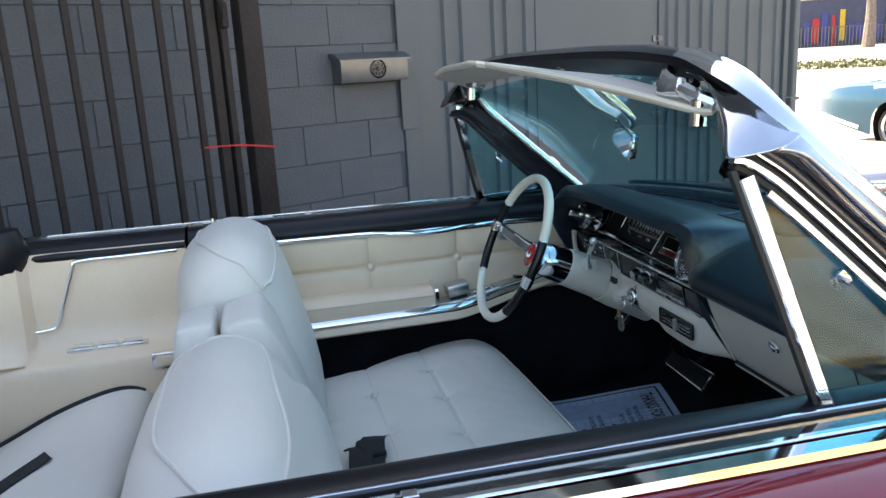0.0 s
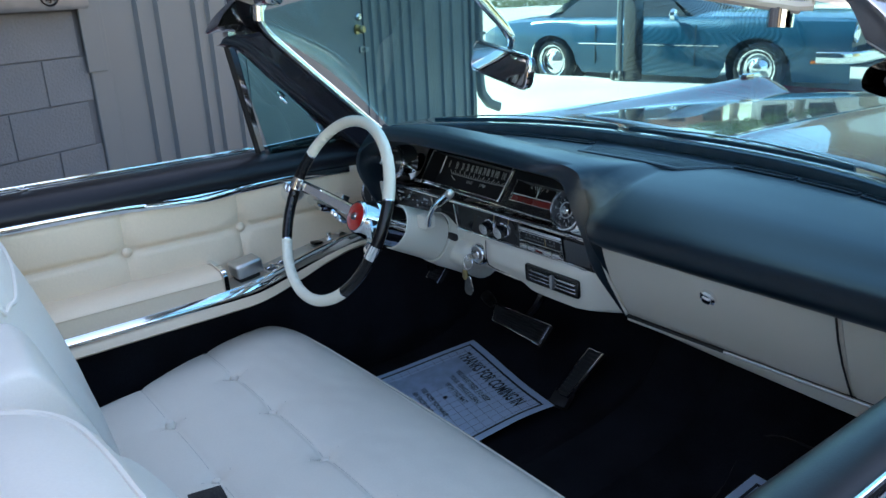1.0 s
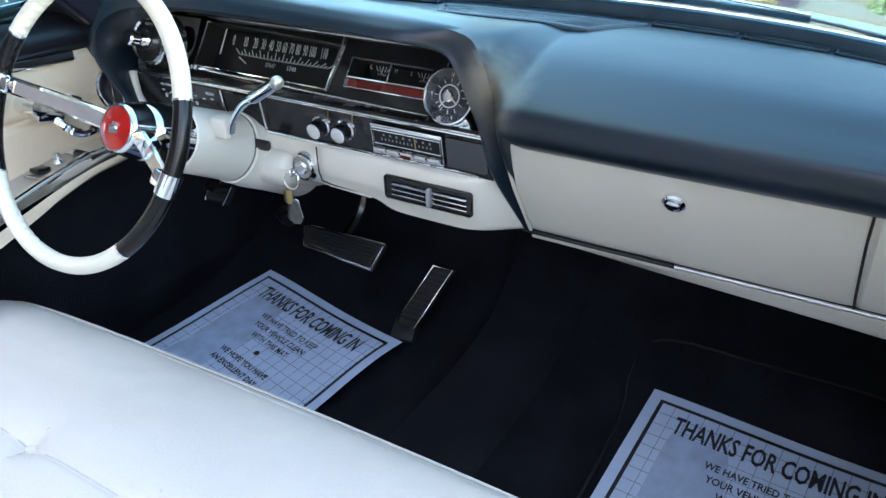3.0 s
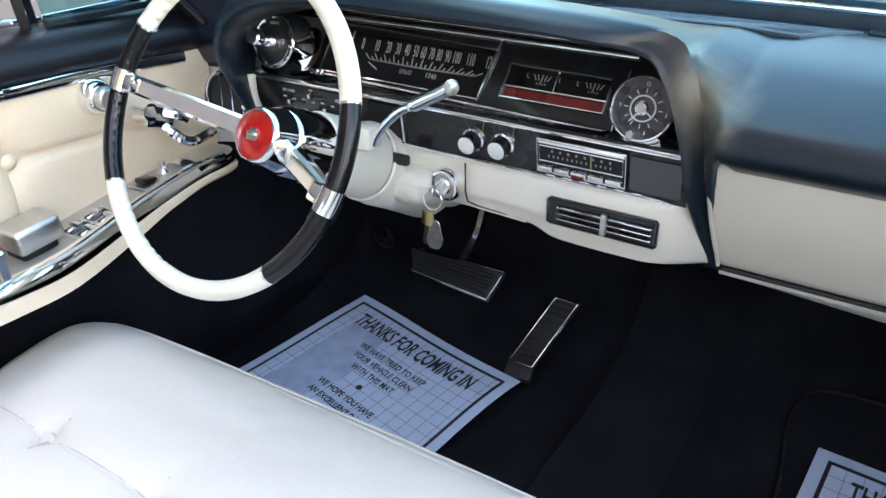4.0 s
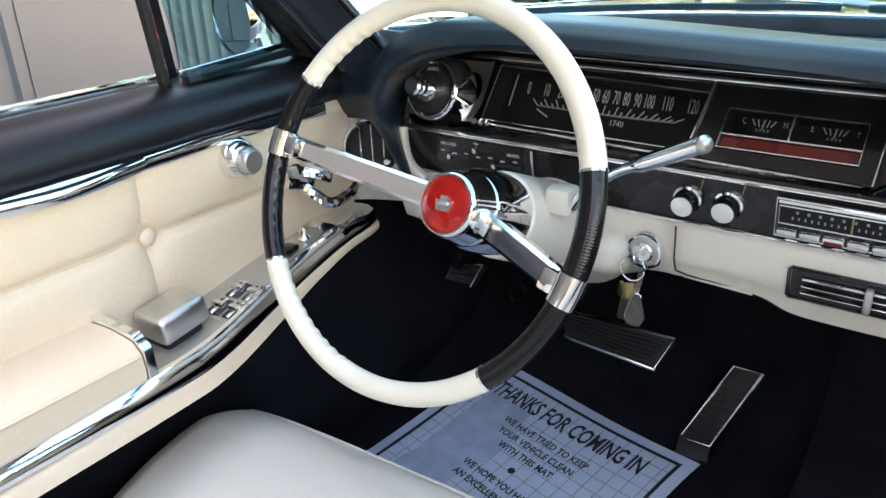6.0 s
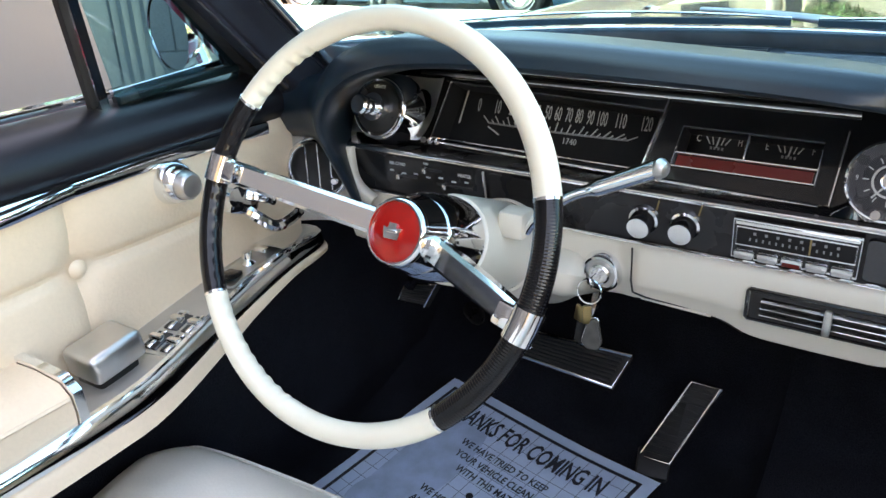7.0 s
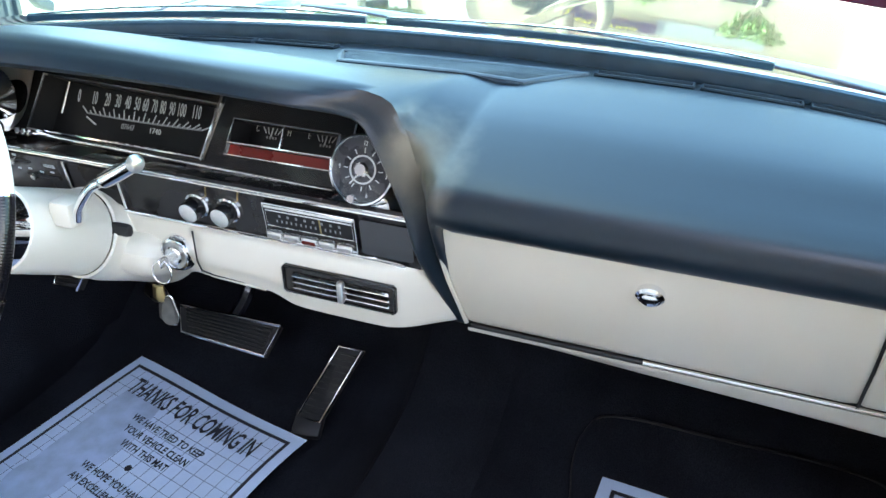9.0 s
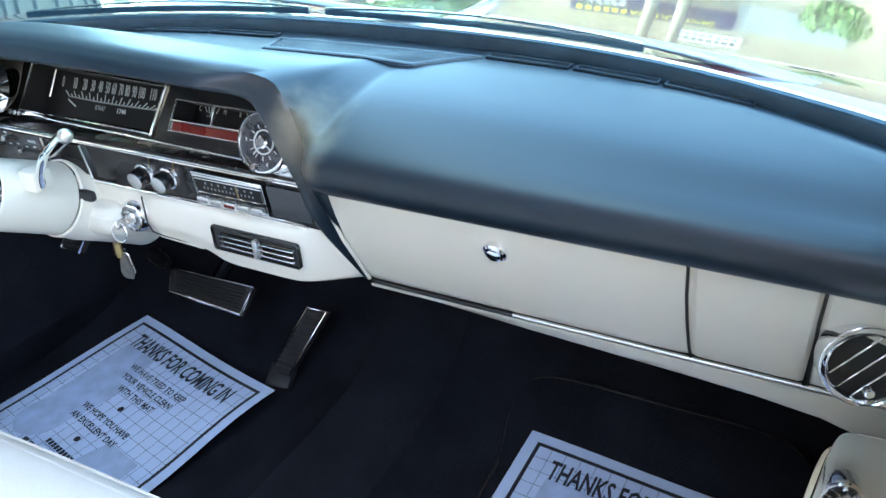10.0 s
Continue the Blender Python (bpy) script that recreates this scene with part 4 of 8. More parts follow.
for sgn in (1, -1):
    bm = bmesh.new()
    seg = [V(p[0] + 0.008, sgn * (p[1] - 0.030), p[2] - 0.006) for p in ARCH[:6]]
    sweep(bm, cr(seg, 3), rrect(0.017, 0.010, 0.004, 2), up=GUP)
    part("glass_trim", bm, CHROME, car, "chrome strip beside the glass")
    # chrome casting down the outer side of the pillar
    A_ = [V(*p) for p in ARCH[:9]]
    P = A_[:5] + [A_[4].lerp(A_[5], k) for k in (0.28, 0.52, 0.76)] + A_[5:]
    ND = V(-0.70, 0, -0.714)
    E_ = [V((p + ND * 0.025).x, p.y + 0.016, (p + ND * 0.025).z) for p in P[:4]]
    E_ += [V(-0.054, 0.680, 1.148), V(-0.076, 0.678, 1.160), V(-0.097, 0.678, 1.164), V(-0.118, 0.678, 1.163), V(-0.138, 0.677, 1.163), V(-0.124, 0.646, 1.198), V(-0.100, 0.575, 1.234), V(-0.086, 0.50, 1.249)]
    OB = (0.030, 0.030, 0.030, 0.030, 0.032, 0.034, 0.036, 0.037, 0.036, 0.027, 0.013, 0.002)
    mir_ = lambda v: V(v.x, sgn * v.y, v.z)
    rows = []
    for p, e, o in zip(P, E_, OB):
        q = p + V(0.003, o * 1.05, -0.003)
        m_ = (p + e) / 2 + V(-0.002, o * 1.12, -0.004)
        rows.append([mir_(p + V(0.008, -0.022, 0.012)), mir_(p + V(0.010, o * 0.5, 0.015)), mir_(q), mir_(m_), mir_(e + V(0, 0.010, 0)), mir_(e + V(0.004, -0.006, 0.002)), mir_(e + V(0.012, -0.03, 0.012))])
    bm = bmesh.new()
    patch(bm, rows, 10, 8)
    part("pillar_casting", bm, CASTING, car, "polished chrome pillar casting", angle=170)

    # bands beside the casting, all in the sloping plane of the side glass
    def side_at(x, z, out=0.0):
        if sgn > 0:
            return V(x + 0.024, 0.772 - (z - 0.86) * 0.3 + out, z)
        return V(x, -(0.735 - (z - 0.86) * 0.2 + out), z)

    LINE = [(-0.090, 1.172), (-0.056, 1.149), (-0.019, 1.116), (0.028, 1.072), (0.057, 1.044), (0.110, 0.994), (0.185, 0.925), (0.225, 0.888)]
    PN = (0, sgn * 0.997, -0.07)
    thin = 1.0 if sgn > 0 else 0.45

    def band(name, d, w, depth, out, material, label="", first=0, lead=()):
        pts = [side_at(x, z, out) for x, z in lead] + [side_at(x + ND.x * d, z + ND.z * d, out) for x, z in LINE[first:]]
        bm = bmesh.new()
        sweep(bm, cr(pts, 3), [(-w / 2, -thin * depth), (w / 2, -thin * depth), (w / 2, -0.0015), (w * 0.32, 0.0), (-w * 0.32, 0.0), (-w / 2, -0.0015)], up=PN)
        return part(name, bm, material, car, label)

    band("pillar_seal", 0.006, 0.0125, 0.03, 0.004, BLACK_GLOSS, "dark glossy pillar seal")
    band("pillar_bead", 0.0137, 0.0036, 0.03, 0.003, CHROME, "thin chrome bead")
    band("pillar_gap", 0.0188, 0.0075, 0.03, -0.006, BLACK_RUBBER)
    band("vent_window_channel", 0.0265, 0.0095, 0.026, 0.002, CHROME, "chrome vent window channel", lead=((-0.126, 1.157),))
    band("channel_gap", 0.0350, 0.0085, 0.024, -0.006, BLACK_RUBBER, lead=((-0.120, 1.146),))
    band("vent_window_frame", 0.0430, 0.0090, 0.012, 0.0, CHROME, "chrome vent window frame", first=1)
    rows = []
    for p, e in zip(P[:5] + [V(-0.048, 0.656, 1.172)], E_[:5] + [V(-0.104, 0.676, 1.163)]):
        rows.append([mir_(p + V(0.002, -0.030, -0.012)), mir_(p + ND * 0.022 + V(0, -0.024, 0)), mir_(e + ND * 0.012 + V(0, -0.034, 0)), mir_(e + ND * 0.030 + V(0, -0.030, 0)), mir_(e + ND * 0.037 + V(0, -0.012, 0))])
    bm = bmesh.new()
    patch(bm, rows, 4, 3)
    part("pillar_lining", bm, BLACK_GLOSS if sgn > 0 else CASTING, car, "black inner side of the pillar" if sgn > 0 else "chrome inner side of the pillar")
    # vent window post, its seal, lower frame, catch and glass
    up_ = 0.024 if sgn > 0 else 0.0
    for nm, x0, x1, z1, w0, w1, dp, out, mt, lb in (("vent_window_post", -0.0265, -0.1135, 1.138, 0.0150, 0.0185, 0.008, 0.004, CHROME, "chrome vent window post"), ("vent_post_seal", -0.0370, -0.1272, 1.146, 0.0075, 0.0075, 0.009, 0.0, BLACK_RUBBER, "black seal on the vent window post"), ("vent_post_lining", -0.0290, -0.1160, 1.132, 0.0120, 0.0120, 0.012, -0.0045, CHROME, "")):
        bm = bmesh.new()
        sweep(bm, [side_at(x0, 0.845, out), side_at((x0 + x1) / 2, (0.845 + z1) / 2, out), side_at(x1, z1, out)], [(-0.5, -dp / w0), (0.5, -dp / w0), (0.5, -0.1), (0.38, 0.0), (-0.38, 0.0), (-0.5, -0.1)], up=(0, sgn * 0.97, -0.24), scale=[w0, (w0 + w1) / 2, w1])
        part(nm, bm, mt, car, lb)
    bm = bmesh.new()
    sweep(bm, [side_at(-0.020, 0.8675 + up_, -0.001), side_at(0.06, 0.872 + up_, -0.001), side_at(0.17, 0.878 + up_, -0.001)], rrect(0.008, 0.007, 0.001, 1), up=PN)
    part("vent_window_sill", bm, CHROME, car, "chrome lower frame of the vent window")
    bm = bmesh.new()
    sweep(bm, [side_at(-0.020, 0.8605 + up_, -0.010), side_at(0.06, 0.864 + up_, -0.010), side_at(0.18, 0.868 + up_, -0.010)], rrect(0.009, 0.016, 0.002, 1), up=PN)
    part("vent_sill_seal", bm, BLACK_RUBBER, car)
    ct = side_at(0.006, 1.016, -0.008)
    bm = bmesh.new()
    rbox(bm, (0.022, 0.008, 0.010), pose(ct.x, ct.y, ct.z, 0, 44, 0), 0.003, 2)
    tube(bm, cr([ct, ct + V(-0.006, -sgn * 0.010, -0.006), ct + V(0.006, -sgn * 0.014, -0.020)], 3), 0.004, 8)
    part("vent_window_catch", bm, CHROME, car, "small chrome vent window catch")
    # the pane stands a little steeper than its frame
    rim = [(-0.022, 0.868), (-0.098, 1.112)] + [(x + ND.x * 0.045, z + ND.z * 0.045) for x, z in LINE[1:7]] + [(0.150, 0.872)]
    bm = bmesh.new()
    bm.faces.new([bm.verts.new(side_at(x, z, -0.026 + 0.09 * (z - 0.868))) for x, z in rim])
    thick(bm, 0.004)
    pane = part("vent_pane", bm, VENT_GLASS, car, "tinted vent window glass")
    pane.visible_shadow = False

# wipers, resting low along the glass
for y0, y1 in ((0.14, 0.60), (-0.375, 0.11)):
    wp, spine = [], []
    for k in range(9):
        y = y0 + (y1 - y0) * k / 8
        w = ws_base(y)
        wp.append(V(w.x + 0.014, y, w.z + 0.010))
        spine.append(V(w.x + 0.016, y, w.z + 0.015 + 0.006 * math.sin(k / 8 * math.pi)))
    bm = bmesh.new()
    sweep(bm, wp, rrect(0.005, 0.009, 0.001, 1))
    wiper = part("wiper_blade", bm, SKY_TINTED_STEEL, car, "dark steel wiper blade with sky blue put in its colour")
    bm = bmesh.new()
    sweep(bm, spine, rrect(0.006, 0.003, 0.001, 1))
    part("spine", bm, WORN_CHROME, wiper)
for pts in (((0.478, -0.585, 0.893), (0.488, -0.555, 0.902), (0.515, -0.45, 0.916), (0.540, -0.32, 0.927), (0.552, -0.14, 0.938)), ((0.600, -0.02, 0.912), (0.597, 0.02, 0.920), (0.585, 0.10, 0.928), (0.570, 0.18, 0.936), (0.550, 0.26, 0.941))):
    bm = bmesh.new()
    n = len(cr([V(*p) for p in pts], 3))
    sweep(bm, cr([V(*p) for p in pts], 3), rrect(0.012, 0.005, 0.002, 1), up=(0, 0, 1), scale=[2.4 if i < 5 else 2.4 - 1.5 * (i - 4) / (n - 5) for i in range(n)])
    part("wiper_arm", bm, ARM_SILVER, car, "grey metal wiper arm")

# inside mirror
mir = thing("rear_view_mirror", (0.12, 0.03, 1.2), "rear-view mirror on a chrome arm", "mirror")
bm = bmesh.new()
sweep(bm, cr([V(-0.03, -0.008, 1.258), V(0.022, -0.006, 1.214), V(0.084, -0.002, 1.158), V(0.096, 0.008, 1.134)], 4), rrect(0.017, 0.009, 0.003, 2), up=(0, 1, 0), scale=[1.0] * 6 + [0.9] * 4 + [0.7] * 3)
part("arm", bm, CHROME, mir, "chrome mirror arm")
bm = bmesh.new()
mf = frame_of(V(0.084, 0.016, 1.111), (0.29, 0.955, 0.08), (0.15, -0.05, 1))
slab(bm, rrect(0.205, 0.046, 0.012, 3), 0.012, mf @ pose(0, 0, -0.006))
part("housing", bm, BLACK_GLOSS, mir, "dark mirror housing")
bm = bmesh.new()
zdir = -1 if (mf.to_3x3() @ V(0, 0, 1)).x > 0 else 1
slab(bm, rrect(0.197, 0.040, 0.010, 3), 0.002 * zdir, mf @ pose(0, 0, 0.0062 * zdir))
part("glass", bm, MIRROR, mir, "mirror glass")
bm = bmesh.new()
sweep(bm, [mf @ V(x, y, 0.004 * zdir) for x, y in rrect(0.207, 0.048, 0.012, 3)], rrect(0.004, 0.006, 0.001, 1), True, up=tuple(mf.to_3x3() @ V(0, 0, 1)))
part("bezel", bm, CHROME, mir)

# outside mirror on the driver's side
om = thing("side_mirror", (0.28, 0.95, 0.87), "round chrome side mirror on the fender", "mirror")
OF = frame_of(V(0.275, 0.985, 0.912), (0.2, 0.98, 0), (0, 0, 1))
bm = bmesh.new()
zd = -1 if (OF.to_3x3() @ V(0, 0, 1)).x > 0 else 1
lathe(bm, [(0.0, -zd * 0.05), (0.03, -zd * 0.045), (0.055, -zd * 0.02), (0.062, 0), (0.0625, zd * 0.004), (0.058, zd * 0.004)], OF, 28)
part("shell", bm, CHROME, om)
bm = bmesh.new()
lathe(bm, [(0.0, zd * 0.002), (0.058, zd * 0.002), (0.058, -zd * 0.002), (0, -zd * 0.002)], OF, 28)
part("glass", bm, MIRROR, om, "round mirror glass")
bm = bmesh.new()
tube(bm, cr([V(0.29, 0.93, 0.855), V(0.295, 0.95, 0.885), V(0.29, 0.975, 0.905)], 3), 0.012, 8, up=(1, 0, 0))
part("stalk", bm, CHROME, om)

# sun visors with their chrome brackets
def visor(y0, y1):
    v = thing("sun_visor", (-0.1, (y0 + y1) / 2, 1.25), "grey beige cloth sun visor with pale piping", "sun visor", "sun visors")
    rows = []
    edge = []
    RE = ((-0.60, -0.095, 1.198), (-0.45, -0.135, 1.225), (-0.3, -0.168, 1.246), (-0.02, -0.208, 1.272), (0.05, -0.214, 1.276), (0.3, -0.210, 1.268), (0.42, -0.200, 1.259), (0.53, -0.175, 1.246))
    for k in range(7):
        f = k / 6
        y = y0 + (y1 - y0) * f
        j = max(i for i in range(7) if RE[i][0] <= y + 1e-6)
        q = (y - RE[j][0]) / (RE[j + 1][0] - RE[j][0])
        rx, rz_ = (RE[j][1] * (1 - q) + RE[j + 1][1] * q, RE[j][2] * (1 - q) + RE[j + 1][2] * q)
        fx_, fz_ = -0.088, 1.252 - 0.05 * (abs(y) / 0.6) ** 2.5
        rows.append([V(fx_, y, fz_), V((fx_ + rx) / 2, y, (fz_ + rz_) / 2 + 0.002), V(rx, y, rz_)])
        edge.append(rows[-1][2])
    bm = bmesh.new()
    patch(bm, rows, 3, 3)
    thick(bm, 0.008)
    part("panel", bm, VISOR, v)
    bm = bmesh.new()
    tube(bm, cr([rows[0][0], rows[0][2]] + edge[1:-1] + [rows[-1][2], rows[-1][0]], 3), 0.0045, 6)
    part("piping", bm, IVORY, v, "pale piping")
    ye = y0 if abs(y0) > abs(y1) else y1
    bm = bmesh.new()
    rbox(bm, (0.04, 0.055, 0.03), pose(-0.098, ye * 0.88, 1.228, 0, 10, 10), 0.012, 3)
    tube(bm, cr([V(-0.085, ye * 0.80, 1.25), V(-0.105, ye * 0.86, 1.240), V(-0.10, ye * 0.95, 1.222), V(-0.085, ye * 1.0, 1.21)], 3), 0.010, 8)
    tube(bm, [V(-0.10, ye * 0.97, 1.185), V(-0.098, ye * 0.97, 1.215)], 0.011, 10, up=(1, 0, 0))
    part("bracket", bm, CHROME, v, "chrome visor bracket")


visor(-0.575, -0.02)
visor(0.03, 0.52)
bm = bmesh.new()
rbox(bm, (0.03, 0.03, 0.022), pose(-0.045, 0.005, 1.262), 0.006)
latch = tagged(part("header_latch", bm, CHROME, None), "small chrome latch under the windshield header", "latch")


# ---- doors ----
def lofted(bm, path, prof_of):
    """Closed profiles of (y, z) along x."""
    loft(bm, [[V(x, y, z) for y, z in prof_of(x)] for x in path], True, True)


def car_door(sgn, name_label):
    d = thing("car_door", (-0.3, sgn * 0.76, 0.3), name_label, "car door", "doors of the convertible")
    Y = lambda y: sgn * y
    ca, sink = (0.0, 0.0) if sgn > 0 else (-0.008, 0.020)
    bm = bmesh.new()
    capline = ((0.795, 0.862), (0.785, 0.880), (0.765, 0.882), (0.738, 0.876), (0.716, 0.857), (0.711, 0.835), (0.724, 0.818)) if sgn > 0 else ((0.744, 0.866), (0.738, 0.880), (0.712, 0.884), (0.691, 0.877), (0.679, 0.861), (0.676, 0.838), (0.704, 0.818))
    rows = [[V(x, Y(y), z) for y, z in capline] for x in (-0.845, -0.5, -0.1, 0.10, 0.235)]
    patch(bm, rows, 2, 4)
    part("top_cap", bm, BLACK_VINYL, d, "black padded vinyl door top")
    if sgn < 0:
        bm = bmesh.new()
        patch(bm, [[V(x, Y(0.742), 0.872), V(x, Y(0.752), 0.877), V(x, Y(0.790), 0.879), V(x, Y(0.800), 0.874)] for x in (-0.845, -0.3, 0.20)], 2, 3)
        part("window_slot", bm, BLACK_GLOSS, d, "glossy black window channel")
        bm = bmesh.new()
        sweep(bm, [V(x, Y(0.7435), 0.8805) for x in (-0.845, -0.3, 0.0, 0.20)], rrect(0.004, 0.006, 0.001, 1))
        part("inner_strip", bm, CHROME, d, "thin chrome strip")
    # tufted panel
    bm = bmesh.new()
    xs = [-0.845 + 1.082 * i / 130 for i in range(131)]
    zs = [0.83 - 0.24 * j / 56 for j in range(57)]
    BX = (-0.62, -0.36, -0.103)

    def puff(x, z):
        dv = min(abs(x - b) for b in BX)
        dh = abs(z - 0.725)
        q = 0.010
        q -= 0.009 * math.exp(-(dh / 0.007) ** 2) + 0.004 * math.exp(-(dh / 0.03) ** 2)
        if z > 0.63:
            q -= 0.006 * math.exp(-(dv / 0.006) ** 2) + 0.004 * math.exp(-(dv / 0.03) ** 2)
        for b in BX:
            q -= 0.008 * math.exp(-((x - b) ** 2 + (z - 0.725) ** 2) / 0.0006)
        q -= 0.010 * math.exp(-((0.825 - z) / 0.012) ** 2)
        return max(q, -0.006) + 0.0015 * noise.noise(V(x * 9, z * 9, sgn * 3))
    grid = [[bm.verts.new(V(x, Y(0.727 - puff(x, z)), max(z, 0.59 + 0.065 * min(max(x / 0.2, 0), 1)))) for z in zs] for x in xs]
    for i in range(130):
        for j in range(56):
            bm.faces.new((grid[i][j], grid[i + 1][j], grid[i + 1][j + 1], grid[i][j + 1]))
    part("panel", bm, CREAM, d, "cream tufted leather panel")
    bm = bmesh.new()
    patch(bm, [[V(x, Y(0.733), 0.60), V(x, Y(0.735), 0.5), V(x, Y(0.74), 0.33)] for x in (-0.845, -0.3, 0.235)], 2, 2)
    part("lower_carpet", bm, CARPET, d, "black carpet on the lower door")
    for b in BX:
        bm = bmesh.new()
        lathe(bm, [(0, 0.006), (0.007, 0.0045), (0.011, 0.0)], frame_of(V(b, Y(0.727), 0.725), (1, 0, 0), (0, 0, sgn)), 14)
        part("button", bm, CREAM, d)
    # chrome strip with its pull
    bm = bmesh.new()
    st = [(-0.845, 0.824), (-0.6, 0.824), (-0.38, 0.822), (-0.28, 0.816), (-0.10, 0.815), (0.0, 0.817), (0.11, 0.816), (0.19, 0.813)]
    path = cr([V(x, Y(0.716), z) for x, z in st], 3)
    sweep(bm, path, rrect(0.009, 0.017, 0.004, 2))
    part("upper_moulding", bm, CHROME, d, "chrome moulding")
    bm = bmesh.new()
    sweep(bm, cr([V(-0.31, Y(0.712), 0.818), V(-0.2, Y(0.705), 0.812), V(-0.10, Y(0.712), 0.816)], 4), rrect(0.014, 0.016, 0.006, 2))
    part("door_pull", bm, CHROME, d, "chrome door pull")
    # armrest tray, lip, chrome band
    ST = ((-0.845, 0.628, 0.606, 0.572), (-0.375, 0.622, 0.613, 0.580), (-0.19, 0.62, 0.621, 0.583), (-0.108, 0.622, 0.628, 0.588), (0.0, 0.638, 0.648, 0.610), (0.06, 0.645, 0.658, 0.626), (0.14, 0.655, 0.667, 0.640), (0.205, 0.664, 0.666, 0.642), (0.228, 0.676, 0.664, 0.642), (0.240, 0.705, 0.658, 0.645))
    ST = tuple((x, min(y + ca, 0.722), zt - sink, zb - sink) for x, y, zt, zb in ST)
    bm = bmesh.new()
    secs = [[V(x, Y(0.735), zt - 0.014), V(x, Y((y + 0.727) / 2), zt - 0.013), V(x, Y(y + 0.008), zt - 0.012), V(x, Y(y + 0.002), zt - 0.02), V(x, Y(y - 0.006), zt - 0.021), V(x, Y(y - 0.013), zb + 0.001), V(x, Y(y - 0.003), zb - 0.013), V(x, Y(0.735), zb - 0.042)] for x, y, zt, zb in ST]
    patch(bm, secs, 4, 2)
    part("armrest_tray", bm, CREAM, d)
    bm = bmesh.new()
    secs = [[V(x, Y(0.735), zt - 0.004), V(x, Y(y + 0.004), zt + 0.002), V(x, Y(y - 0.006), zt - 0.010), V(x, Y(y - 0.006), zb + 0.006), V(x, Y(y + 0.006), zb - 0.006), V(x, Y(0.735), zb - 0.03)] for x, y, zt, zb in ST[6 if sgn > 0 else 5:]]
    patch(bm, secs, 4, 3)
    part("armrest_nose", bm, CHROME, d, "chrome front end of the armrest")
    bm = bmesh.new()
    secs = [[V(x, Y(0.727), zt - 0.011), V(x, Y(y + 0.010), zt - 0.008), V(x, Y(y + 0.002), zt), V(x, Y(y - 0.003), zt - 0.004), V(x, Y(y - 0.003), zt - 0.018)] for x, y, zt, zb in ST[2:]]
    patch(bm, secs, 4, 1)
    part("tray_plate", bm, TRAY, d, "brushed metal tray with bright edge")
    bm = bmesh.new()
    secs = []
    for x, y, zt, zb in ST:
        g = 0.014 * min(max((x + 0.30) / 0.15, 0.0), 1.0) * min(max((0.225 - x) / 0.08, 0.0), 1.0)
        secs.append([V(x, Y(y + 0.010), zt - 0.004), V(x, Y(y + 0.006), zt + 0.0015), V(x, Y(y + 0.001), zt + 0.0005), V(x, Y(y - 0.0065 - g * 0.1), zt - 0.010 - g * 0.3), V(x, Y(y - 0.0070 - g * 0.15), zt - 0.017 - g * 0.6), V(x, Y(y + 0.004), zt - 0.019 - g * 0.6)])
    cols = [cr([s_[i] for s_ in secs], 4) for i in range(6)]
    loft(bm, [[c[j] for c in cols] for j in range(len(cols[0]))], True, True)
    part("armrest_moulding", bm, CHROME, d, "chrome armrest moulding")
    bm = bmesh.new()
    secs = []
    for x, k in ((-0.845, 1), (-0.5, 1), (-0.215, 1), (-0.198, 0.97)):
        secs.append([V(x, Y(0.730), 0.645), V(x, Y(0.722), 0.661 * k + 0.66 * (1 - k)), V(x, Y(0.68), 0.664), V(x, Y(0.640), 0.661), V(x, Y(0.627), 0.650), V(x, Y(0.624), 0.632), V(x, Y(0.626), 0.612), V(x, Y(0.730), 0.606)])
    loft(bm, secs, True, True)
    part("armrest_pad", bm, CREAM, d, "padded cream armrest")
    bm = bmesh.new()
    tube(bm, cr([V(x, Y(0.6255), z) for x, z in ((-0.845, 0.648), (-0.5, 0.649), (-0.2, 0.649))], 3), 0.0025, 5)
    part("piping", bm, CREAM, d)
    bm = bmesh.new()
    slab(bm, [(0.732, 0.640), (0.722, 0.668), (0.64, 0.668), (0.622, 0.655), (0.620, 0.622), (0.63, 0.618), (0.64, 0.640)], 0.010, frame_of(V(-0.197, 0, 0), (0, sgn, 0), (0, 0, 1)) if sgn < 0 else frame_of(V(-0.197, 0, 0), (0, 1, 0), (0, 0, 1)))
    part("armrest_end_plate", bm, CHROME, d)
    bm = bmesh.new()
    rbox(bm, (0.066, 0.054, 0.034), pose(-0.122, Y(0.680), 0.645, 0, -8, 0), 0.007, 3)
    part("ashtray_lid", bm, BRUSHED, d, "brushed metal ashtray lid")
    bm = bmesh.new()
    rbox(bm, (0.050, 0.044, 0.030), pose(-0.120, Y(0.684), 0.625), 0.004, 2)
    part("ashtray", bm, BLACK_PLASTIC, d)
